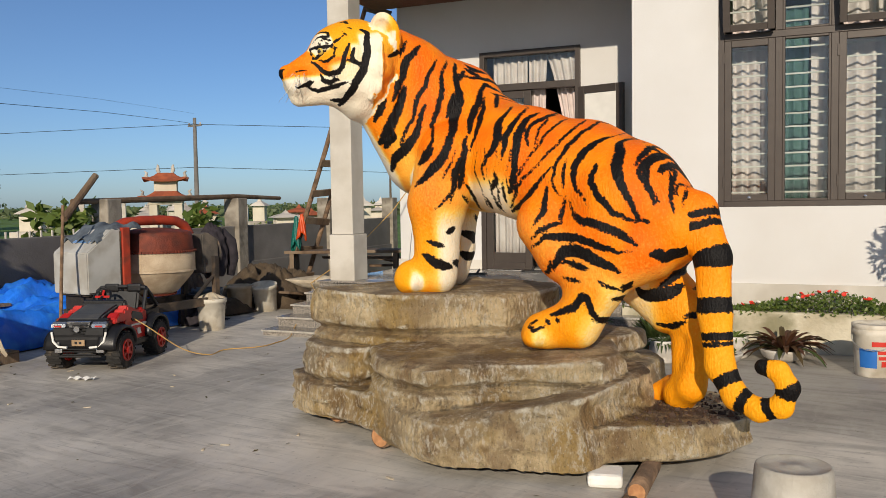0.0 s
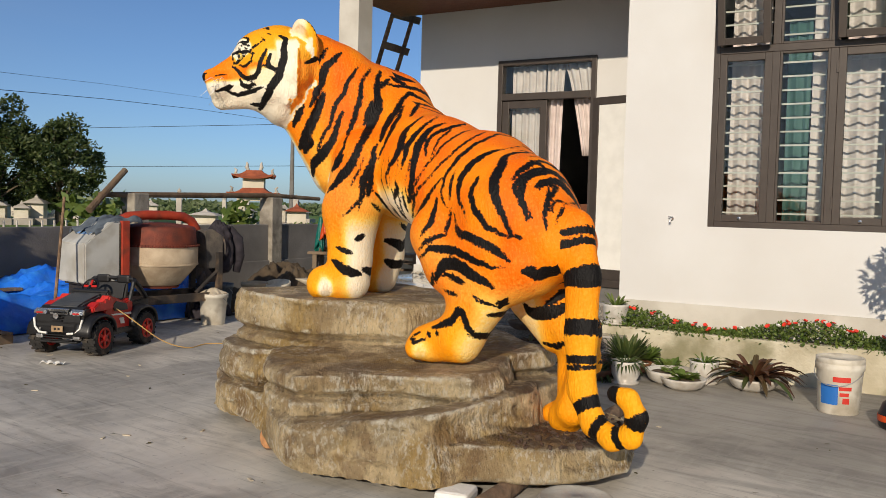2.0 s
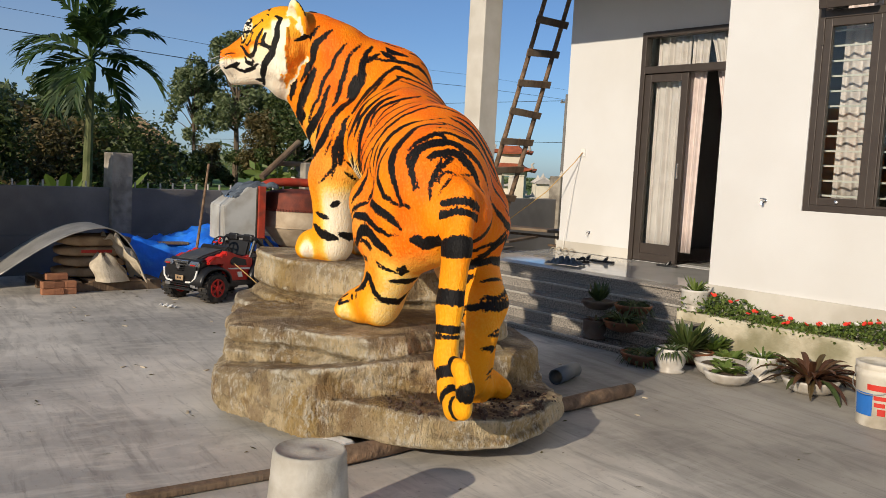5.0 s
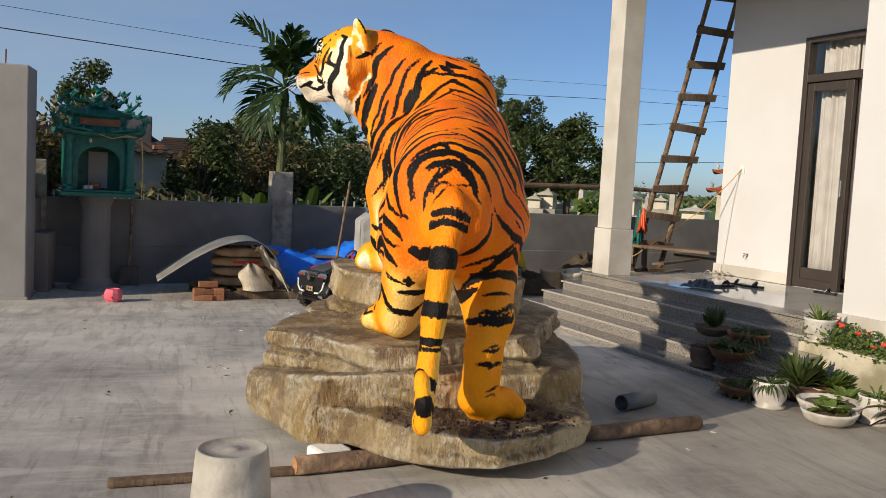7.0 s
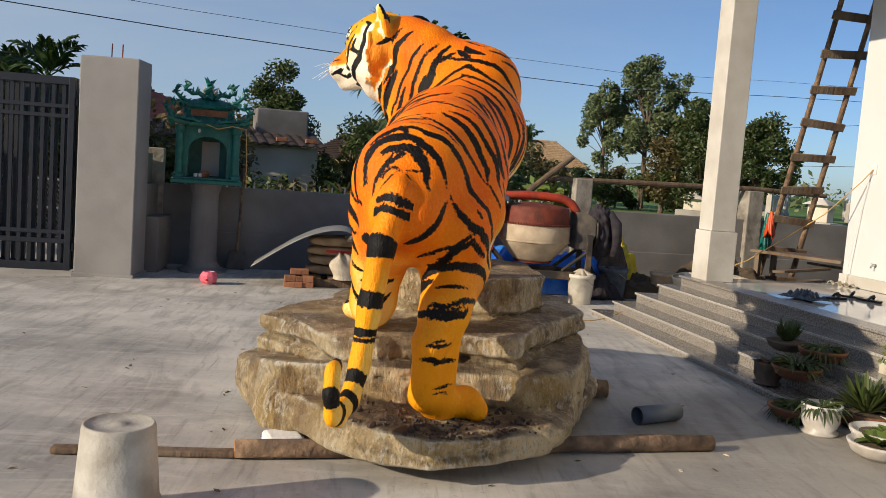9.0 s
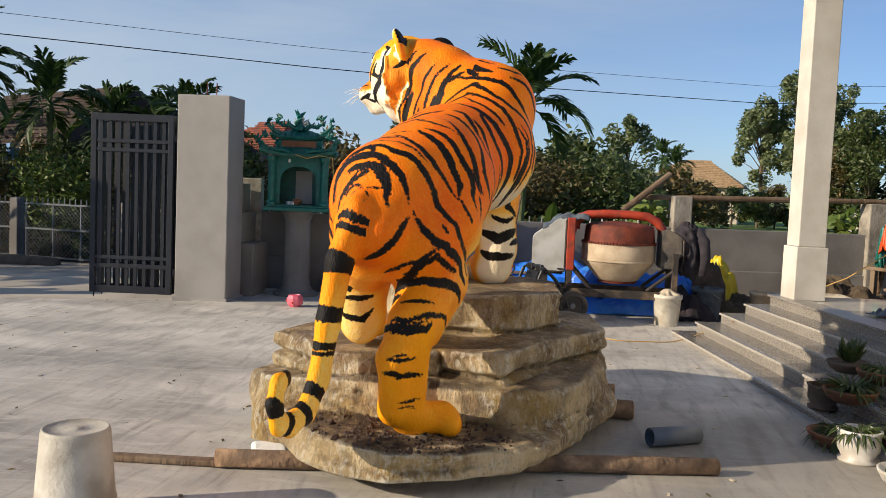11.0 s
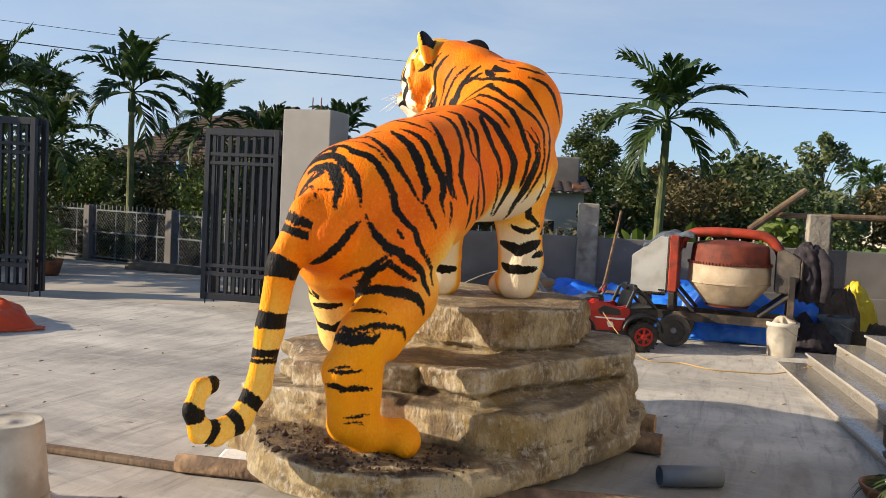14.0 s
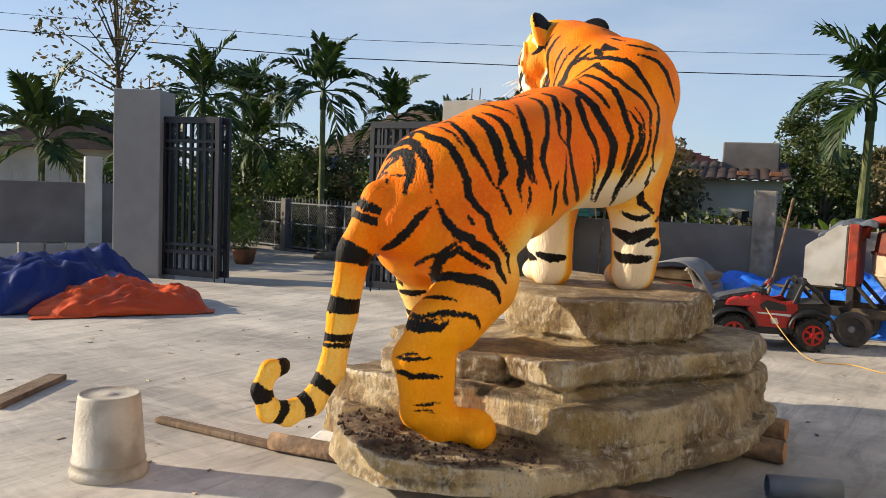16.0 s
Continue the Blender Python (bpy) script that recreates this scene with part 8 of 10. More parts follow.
coat = bmesh.new()
bmesh.ops.create_uvsphere(coat, u_segments=44, v_segments=36, radius=1)
for v in coat.verts:
    n_ = v.co.copy()
    fold = noise.noise(Vector((n_.x * 2.2, n_.y * 2.2, n_.z * 0.9)) + Vector((3, 1, 4))) * 0.30 + (0.16 - abs(noise.noise(Vector((n_.x * 4.5, n_.y * 4.5, n_.z * 1.6))))) * 0.55
    hem = 1 + 0.25 * max(0.0, -n_.z) * math.sin(5 * math.atan2(n_.y, n_.x))
    v.co = Vector((n_.x * 0.15 * (1 + fold) * hem, n_.y * 0.18 * (1 + fold) * hem, 0.80 + n_.z * 0.30 * (1 + 0.4 * fold)))
part("cloth", coat, "cloth_dark", jk, smooth=True)
part("sleeve", tube([(0.04, 0.08, 1.02), (0.12, 0.15, 0.90), (0.13, 0.17, 0.72), (0.10, 0.15, 0.54)], [0.05, 0.062, 0.055, 0.042], 12), "cloth_dark", jk, smooth=True)
part("wheel_rim", lathe([(0.19, -0.012), (0.205, 0.0), (0.19, 0.012), (0.175, 0.0), (0.19, -0.012)], 26, m=pose(0, -0.07, 0.80, 90)), "frame_steel", jk, "tipping hand wheel")
rag = thing("rag", (-3.55, 2.08, 1.098), "blue-grey rag thrown over the mixer housing", "rag")
part("cloth", sheet(lambda u, v: Vector(((u - 0.5) * 0.5, (v - 0.45) * 0.5, 0.03 + 0.03 * math.sin(u * 14 + v * 5) * math.cos(v * 11) - 0.35 * max(0, 0.5 - v - 0.1) - 0.8 * max(0, abs(u - 0.5) - 0.44))), 30, 24, 0.006), "cloth_grey", rag, smooth=True)
st = thing("bamboo_stick", (-3.2, 1.38, 0), "long bare stick leaning on the mixer", "stick")
part("stick", tube([(0, 0, 0.0), (-0.12, 0.12, 0.65), (-0.2, 0.22, 1.32)], [0.016, 0.015, 0.013], 8), "wood_log", st)

# ---- heaps and buckets ----
def heap(name, x, y, lx, ly, h, material, label, seed, rz=0.0, cat="tarpaulin"):
    g = thing(name, (x, y, 0, 0, 0, rz), label, cat)
    def f(u, v):
        a, b = 2 * u - 1, 2 * v - 1
        e = max(0.0, 1 - (abs(a) ** 2.6 + abs(b) ** 2.6)) ** 0.55
        p_ = Vector((a * 1.5 + seed, b * 1.5, seed))
        wr = noise.noise(p_ * 1.3) * 0.4 + noise.noise(p_ * 3.0) * 0.13 + (0.12 - abs(noise.noise(p_ * 3.6))) * 0.35
        return Vector((a * lx * (1 + 0.12 * noise.noise(p_ * 2)), b * ly * (1 + 0.12 * noise.noise(p_ * 2.4)), 0.012 + h * e * (0.72 + wr) + 0.012 * abs(noise.noise(p_ * 7))))
    part("sheet", sheet(f, 56, 48, 0.006), material, g, smooth=True)
    return g


heap("blue_tarpaulin", -4.42, 1.75, 0.52, 1.60, 0.60, "tarp_blue", "blue tarpaulin thrown over a heap by the wall", 1.3, 8)
heap("blue_tarpaulin", -4.25, 2.95, 0.42, 0.85, 0.66, "tarp_blue", "blue tarpaulin bunched under the mixer", 2.9, 5)
heap("navy_tarpaulin", 0.25, -4.75, 1.15, 0.8, 0.62, "tarp_navy", "crumpled navy blue tarpaulin heap on the yard", 4.1, -20)
heap("orange_tarpaulin", 0.05, -3.75, 0.8, 0.42, 0.32, "tarp_orange", "crumpled orange tarpaulin heap on the yard", 6.7, -28)
heap("brown_bag", -4.30, 3.72, 0.26, 0.30, 0.80, "sack_dark", "dark brown bag slumped in the builder's heap", 5.5, 0, "bag")
heap("black_plastic", -3.90, 3.52, 0.26, 0.30, 0.36, "cloth_dark", "black plastic sheeting crumpled under the mixer", 7.9, 15, "plastic sheet")
heap("yellow_sheet", -4.66, 3.92, 0.30, 0.34, 0.74, "tarp_yellow", "bright yellow plastic sheet bunched by the wall", 9.2)
heap("rubble_heap", -4.35, 5.25, 0.62, 0.60, 0.62, "soil", "heap of broken cement and earth by the wall", 8.3, 20, "rubble")
heap("sand_heap", -4.4, 4.15, 0.5, 0.5, 0.28, "soil", "small heap of builder's sand", 3.7, 0, "sand")


def open_bucket(x, y, r, h, material, label, tilt=0.0):
    g = thing("bucket", (x, y, 0.0, tilt, tilt * 0.5, 0), label, "bucket", "work buckets")
    part("shell", lathe([(0, 0.0), (r * 0.82, 0.0), (r * 0.84, 0.006), (r * 0.97, h * 0.86), (r * 1.04, h * 0.87), (r * 1.05, h * 0.99), (r, h), (r * 0.95, h * 0.98), (r * 0.8, 0.02), (0, 0.02)], 30), material, g, smooth=True)
    part("bail", tube([(r * math.cos(a), r * math.sin(a), h * 0.9 - 0.1 * math.sin(a)) for a in [k * math.pi / 10 for k in range(11)]], 0.003, 6), "steel", g)
    return g


b2 = open_bucket(-3.32, 3.22, 0.15, 0.33, "plastic_white", "white plastic bucket with cement splashes")
part("rag", drape(0, 0, 0.38, 0.12, 0.06, 3, 2.0), "sack_white", b2, "pale rag stuffed in the bucket")
open_bucket(-4.12, 4.42, 0.16, 0.33, "mix_drum", "cement-crusted bucket with a yellow stain")
open_bucket(-3.92, 4.66, 0.15, 0.34, "plastic_white", "white bucket leaning by the steps", 10)
open_bucket(-3.95, 3.75, 0.17, 0.36, "cloth_grey", "dull grey plastic bucket")

# cement sacks on a pallet under a bent sheet
pa = thing("pallet", (-3.75, 0.52, 0, 0, 0, 97), "low weathered timber pallet under sacks", "pallet")
for k in range(6):
    part("slat", boxes((-0.55 + k * 0.2, -0.43 + k * 0.2, -0.42, 0.42, 0.082, 0.1), bevel=0.003), "wood", pa)
for y in (-0.38, 0.0, 0.38):
    part("bearer", boxes((-0.55, 0.57, y - 0.04, y + 0.04, 0.0, 0.08), bevel=0.004), "wood", pa)


def sack(x, y, z, rz, material, label, lx=0.36, ly=0.22, h=0.12):
    g = thing("cement_sack", (x, y, z, 0, 0, rz), label, "sack", "cement sacks")
    bm = bmesh.new()
    bmesh.ops.create_uvsphere(bm, u_segments=24, v_segments=14, radius=1)
    for v in bm.verts:
        q = [math.copysign(abs(c) ** 0.45, c) for c in v.co]
        wob = 1 + 0.04 * math.sin(7 * q[0] + x * 9) + 0.03 * math.sin(9 * q[1] + z * 20)
        v.co = Vector((q[0] * lx * wob, q[1] * ly * wob, h / 2 + q[2] * h / 2 * (1 - 0.25 * abs(q[0]) ** 3)))
    part("bag", bm, material, g, smooth=True)
    return g


for k in range(4):
    s_ = sack(-3.78 + 0.01 * k, 0.5 + 0.02 * (k % 2), 0.101 + 0.108 * k, 95 + 3 * (k % 2), "sack", "full brown paper cement sack in a stack", h=0.112)
    if k == 2:
        part("print", boxes((-0.15, 0.15, -0.224, -0.2205, 0.045, 0.075)), "label_red", s_)
ws = thing("cement_sack", (-3.34, 0.62, 0.101, 0, 0, 100), "slumped pale woven sack leaning on the stack", "sack", "cement sacks")
part("bag", sheet(lambda u, v: Vector(((0.17 - 0.05 * v + 0.025 * math.sin(9 * u + 6 * v)) * math.cos(2 * math.pi * u) * (1 - 0.7 * v ** 4) - 0.06 * v, (0.13 + 0.02 * math.sin(13 * u)) * math.sin(2 * math.pi * u) * (1 - 0.55 * v ** 3) + 0.12 * v, 0.26 * v ** 0.8 + 0.02 * math.sin(6 * math.pi * u + 2) * v)), 30, 12, 0.004), "sack_white", ws)
tn = thing("torn_sack", (-3.72, 0.48, 0.1, 0, 0, 97), "empty torn paper sack draped over the end of the stack", "sack")
part("paper", sheet(lambda u, v: Vector((0.10 + 0.27 * u + 0.05 * u * u + 0.03 * math.sin(5 * v), -0.46 + 0.36 * v - 0.06 * u + 0.02 * math.sin(8 * u), 0.45 - 0.44 * u ** 1.5 + 0.025 * math.sin(11 * u + 6 * v) + 0.02 * math.sin(15 * v - 4 * u))), 26, 20, 0.004), "sack_white", tn)
ms = thing("bent_sheet", (-3.72, 0.48, 0.0, 0, 0, 97), "bent grey metal sheet arched over the sacks", "metal sheet")
part("sheet", sheet(lambda u, v: Vector((-0.94 + 0.90 * min(1.0, u / 0.62) + 0.60 * max(0.0, u - 0.62) / 0.38 * (1 - 0.25 * max(0.0, u - 0.62) / 0.38) + 0.05 * v, -0.44 + 0.76 * v, 0.20 + 0.44 * math.sin(math.pi / 2 * min(1.0, u / 0.66)) ** 1.05 - 0.48 * (max(0.0, u - 0.66) / 0.34) ** 1.8)), 28, 8, 0.008), "sheet_metal", ms, smooth=True)
for k in range(5):
    br = thing("brick", (-3.20 - 0.02 * (k % 2) - 0.12 * (k > 3), 0.06 + 0.115 * (k % 2) * (k < 4) + 0.05 * (k > 3), 0.001 + 0.0635 * (k // 2), 0, 0, 92 + 4 * (k % 3)), "loose red brick by the pallet", "brick", "loose bricks")
    part("body", boxes((-0.1, 0.1, -0.05, 0.05, 0.0, 0.062), bevel=0.006), "brick", br)
for k, (x, y, rz, ln) in enumerate(((-4.2, 2.5, 80, 1.2), (-4.35, 2.2, 95, 1.4), (-4.5, 1.2, 88, 1.0))):
    sp_ = thing("scrap_plank", (x, y, 0.30 + 0.03 * k if k == 2 else 0.01 + 0.03 * k, 0, 0, rz), "grey scrap plank by the wall", "plank", "scrap planks")
    part("board", boxes((-ln / 2, ln / 2, -0.08, 0.08, 0.0, 0.028), bevel=0.004), "wood", sp_)

# builders' clutter behind the porch
rs = random.Random(12)
for k in range(14):
    x, y = -3.35 - rs.random() * 1.6, 4.75 + rs.random() * 2.6
    sp_ = thing("scrap_plank", (x, y, 0.10 * (k % 6), rs.uniform(-9, 9), rs.uniform(-9, 9), rs.uniform(0, 180)), "grey scrap plank in a builder's pile", "plank", "scrap planks")
    ln = rs.uniform(0.6, 1.5)
    part("board", boxes((-ln / 2, ln / 2, -0.09, 0.09, 0.0, 0.03), bevel=0.004), "wood", sp_)
tr = thing("trestle", (-3.9, 6.2, 0, 0, 0, 30), "rough timber work bench behind the porch", "bench")
part("top", boxes((-0.8, 0.8, -0.2, 0.2, 0.62, 0.66), bevel=0.006), "wood", tr)
for x in (-0.7, 0.7):
    for y in (-0.16, 0.16):
        part("leg", boxes((x - 0.03, x + 0.03, y - 0.03, y + 0.03, 0, 0.62), bevel=0.004), "wood", tr)
wb = thing("mortar_tray", (-2.95, 4.75, 0), "shallow cement-stained mortar tray", "tray")
part("tray", sheet(lambda u, v: Vector(((u - 0.5) * 0.95, (v - 0.5) * 0.55, 0.30 + 0.12 * max(abs(2 * u - 1), abs(2 * v - 1)) ** 3)), 20, 14, 0.01), "sack_white", wb, smooth=True)
part("block", boxes((-0.2, 0.2, -0.15, 0.15, 0, 0.30), bevel=0.01), "cement", wb)
ld = thing("ladder", (-4.73, 6.03, 0), "tall home-made timber ladder leaning on the porch roof", "ladder")
LT = Vector((1.62, 0.0, 4.0))
for sy in (-0.2, 0.2):
    part("rail", tube([(0, sy * 1.08, 0), (LT.x * 0.5 + 0.02, sy, 2.0), (LT.x, sy * 0.95, 4.0)], [0.036, 0.032, 0.028], 10), "wood_log", ld)
rs = random.Random(9)
for k in range(10):
    t = 0.075 + 0.0965 * k
    part("rung", boxes((-0.012, 0.012, -0.27, 0.25 + 0.04 * rs.random(), -0.045, 0.05), bevel=0.006), "wood", ld).matrix_local = Matrix.Translation(LT * t) @ pose(0.05, 0, -0.02, rs.uniform(-5, 5), 22, 0)
wg = thing("work_gloves", (-4.28, 5.80, 0.95), "orange and green rags hung on the ladder", "rag")
part("orange_rag", drape(0, -0.04, 0.2, 0.06, 0.3, 3, 0.5), "tarp_orange", wg, smooth=True)
part("green_rag", drape(-0.1, -0.04, 0.18, 0.06, 0.42, 3, 1.5), "teal", wg, smooth=True)

# ---- shrine ----
sh = thing("spirit_shrine", (-4.02, -1.08, 0, 0, 0, 12), "teal painted spirit house on a cement post", "shrine")
part("post", lathe([(0, 0), (0.27, 0), (0.27, 0.03), (0.2, 0.06), (0.165, 0.12), (0.155, 0.2), (0.15, 0.9), (0.18, 0.98), (0.19, 1.02), (0, 1.02)], 26), "cement", sh, smooth=False)
part("base_slab", boxes((-0.32, 0.32, -0.39, 0.39, 1.02, 1.065), bevel=0.008), "teal", sh)
part("base_slab", boxes((-0.29, 0.30, -0.36, 0.36, 1.066, 1.09), bevel=0.006), "teal", sh)
part("back_panel", boxes((-0.28, -0.25, -0.33, 0.33, 1.09, 1.66)), "teal", sh)
for s_ in (-1, 1):
    part("side_panel", boxes((-0.25, 0.20, 0.315 * s_ - 0.02, 0.315 * s_ + 0.02, 1.09, 1.66), bevel=0.004), "teal", sh)
    part("front_post", lathe([(0, 1.091), (0.062, 1.091), (0.062, 1.12), (0.046, 1.14), (0.043, 1.58), (0.06, 1.61), (0.062, 1.66), (0, 1.66)], 14, m=pose(0.235, 0.305 * s_, 0)), "teal", sh)
    part("jamb", boxes((0.16, 0.20, 0.255 * s_ - 0.045, 0.255 * s_ + 0.045, 1.09, 1.66), bevel=0.004), "teal", sh)
arch = bmesh.new()
cols = []
for k in range(13):
    a0 = math.pi * k / 12
    lowp, topp = (0.21 * math.cos(a0), 1.38 + 0.17 * math.sin(a0)), (0.214 * math.cos(a0), 1.66)
    cols.append([arch.verts.new((xx, *q)) for xx in (0.20, 0.16) for q in (lowp, topp)])
for c0, c1 in zip(cols, cols[1:]):
    arch.faces.new((c0[0], c1[0], c1[1], c0[1]))
    arch.faces.new((c0[2], c0[3], c1[3], c1[2]))
    arch.faces.new((c0[0], c0[2], c1[2], c1[0]))
part("arch", arch, "teal", sh)
part("incense_bowl", lathe([(0, 1.092), (0.04, 1.092), (0.06, 1.13), (0.05, 1.16), (0, 1.15)], 16, m=pose(0.02, -0.02, 0)), "brick", sh)
part("altar_back", boxes((-0.245, -0.235, -0.06, 0.14, 1.10, 1.50)), "column", sh)
for y_ in (-0.12, -0.07):
    part("offering_cup", lathe([(0, 1.092), (0.022, 1.092), (0.026, 1.13), (0.02, 1.13), (0, 1.11)], 10, m=pose(0.08, y_, 0)), "white", sh)


def swept_roof(name, hx, hy, z0, rise, lift, under):
    """A hipped roof of shallow courses whose corners sweep up, with a thick scalloped eave."""
    def f(u, v):
        a, b = 2 * u - 1, 2 * v - 1
        m_ = max(abs(a), abs(b))
        return Vector((a * hx, b * hy, z0 + rise * (1 - m_) ** 0.8 + lift * (abs(a) * abs(b)) ** 3 + 0.006 * math.sin(34 * b) * m_))
    part(name, sheet(f, 20, 28, under), "teal", sh)


swept_roof("eave_roof", 0.37, 0.44, 1.69, 0.16, 0.07, 0.035)
part("upper_drum", boxes((-0.2, 0.21, -0.27, 0.27, 1.71, 1.86), bevel=0.008), "teal", sh)
part("red_panel", boxes((0.211, 0.216, -0.2, 0.2, 1.775, 1.845)), "brick", sh, "red painted frieze")
swept_roof("top_roof", 0.27, 0.34, 1.885, 0.13, 0.06, 0.03)
rs = random.Random(4)


def ornament(points, r0, name="roof_ornament", material="teal"):
    """A curling moulded crest that tapers to its tip, with small leaves along it."""
    orn = tube([Vector(q) for q in points], [r0 * (1 - 0.75 * k / (len(points) - 1)) for k in range(len(points))], 7)
    for q in points:
        for _ in range(3):
            c = Vector(q) + Vector((rs.uniform(-1, 1), rs.uniform(-1, 1), rs.uniform(-0.2, 1))) * r0 * 0.9
            d = Vector((rs.uniform(-0.4, 0.4), rs.uniform(-1, 1), rs.uniform(0.2, 1.0))).normalized()
            tube([c - d * r0 * 0.6, c + d * r0 * 0.5, c + d * r0 * 1.7], [r0 * 0.5, r0 * 0.42, 0.002], 5, orn)
    part(name, orn, material, sh)


for s_ in (-1, 1):
    ornament([(0.10, 0.05 * s_, 1.985), (0.12, 0.12 * s_, 2.03), (0.12, 0.19 * s_, 2.02), (0.12, 0.25 * s_, 2.05), (0.12, 0.27 * s_, 2.10), (0.12, 0.22 * s_, 2.12)], 0.032)
    ornament([(0.20, 0.24 * s_, 1.92), (0.23, 0.31 * s_, 1.96), (0.24, 0.37 * s_, 2.02), (0.24, 0.37 * s_, 2.07)], 0.028)
    ornament([(-0.2, 0.24 * s_, 1.92), (-0.23, 0.31 * s_, 1.96), (-0.24, 0.37 * s_, 2.02)], 0.028)
    ornament([(0.32, 0.36 * s_, 1.73), (0.35, 0.42 * s_, 1.77), (0.35, 0.45 * s_, 1.84), (0.34, 0.41 * s_, 1.89), (0.33, 0.37 * s_, 1.87)], 0.032)
    ornament([(0.33, 0.10 * s_, 1.705), (0.36, 0.18 * s_, 1.73), (0.36, 0.27 * s_, 1.73), (0.355, 0.34 * s_, 1.75)], 0.022)
    ornament([(0.215, 0.22 * s_, 1.74), (0.24, 0.25 * s_, 1.80), (0.23, 0.27 * s_, 1.86)], 0.026)
ornament([(0.12, 0.0, 1.98), (0.13, 0.0, 2.04), (0.12, 0.0, 2.11)], 0.05)
ornament([(0.06, -0.05, 2.03), (0.05, 0.0, 2.09), (0.06, 0.06, 2.06)], 0.04, "crest", "stone_far")
part("lamp_flex", tube([(0.36, -0.05, 1.69), (0.37, 0.1, 1.64), (0.37, 0.25, 1.68), (0.38, 0.40, 1.66), (0.36, 0.42, 1.40), (0.2, 0.44, 1.0)], 0.006, 6), "wire_tan", sh)
part("bulb", lathe([(0, 0), (0.018, 0.02), (0.012, 0.05), (0, 0.05)], 10, m=pose(0.28, -0.10, 1.58)), "pot_white", sh)
shv = thing("shovel", (-4.38, -0.74, 0), "shovel with a worn blade leaning on the wall", "shovel")
part("shaft", tube([(0.05, 0, 0.20), (-0.10, 0.01, 1.22)], 0.015, 8), "wood_log", shv)
part("blade", sheet(lambda u, v: Vector((0.1 - 0.06 * v + 0.03 * (2 * u - 1) ** 2, (u - 0.5) * 0.20 * (1 - 0.25 * max(0, v - 0.7)), 0.01 + 0.22 * v)), 10, 8, 0.004), "rubber_grey", shv, smooth=True)
pk2 = thing("pink_pot", (-3.06, -0.81, 0), "small pink plastic lantern pot on the concrete", "pot")
part("shell", lathe([(0, 0), (0.06, 0), (0.085, 0.03), (0.09, 0.09), (0.07, 0.125), (0.06, 0.13), (0.055, 0.12), (0, 0.1)], 10), "pink", pk2)
part("ribbon", tube([(-0.09, 0, 0.05), (0, -0.095, 0.06), (0.09, 0, 0.05)], 0.012, 8), "label_red", pk2)
bs = thing("basin", (-4.05, -1.42, 0), "shallow grey basin by the shrine", "basin")
part("shell", lathe([(0, 0), (0.09, 0), (0.12, 0.045), (0.11, 0.045), (0.085, 0.012), (0, 0.012)], 20), "steel", bs)
sc = random.Random(77)
lit = bmesh.new()
for k in range(70):
    x, y = sc.uniform(-2.8, 4.5), sc.uniform(-3.5, 4.2)
    box(lit, -sc.uniform(0.006, 0.03), 0.02, -0.006, 0.008, 0.001, 0.006, m=pose(x, y, 0, 0, 0, sc.uniform(0, 180)))
tagged(part("litter", lit, "sack_white"), "scattered pale chips and paper scraps on the yard", "litter", kind="stuff")

# ---- trees ----
def leaf_cloud(bm_data, centre, radii, n, size, rs, hollow=0.35):
    """Adds n small leaf diamonds in an uneven lump."""
    vs, fs = bm_data
    for _ in range(n):
        d = Vector((rs.gauss(0, 1), rs.gauss(0, 1), rs.gauss(0, 1))).normalized()
        r = (hollow + (1 - hollow) * rs.random()) ** 0.7
        p_ = Vector(centre) + Vector((d.x * radii[0], d.y * radii[1], d.z * radii[2])) * r
        a = Vector((rs.uniform(-1, 1), rs.uniform(-1, 1), rs.uniform(-0.9, 0.5))).normalized()
        b = a.cross(Vector((rs.uniform(-1, 1), rs.uniform(-1, 1), rs.uniform(-1, 1)))).normalized()
        s = size * rs.uniform(0.6, 1.3)
        i = len(vs)
        vs += [tuple(p_ - a * s), tuple(p_ + b * s * 0.42), tuple(p_ + a * s), tuple(p_ - b * s * 0.42)]
        fs.append((i, i + 1, i + 2, i + 3))


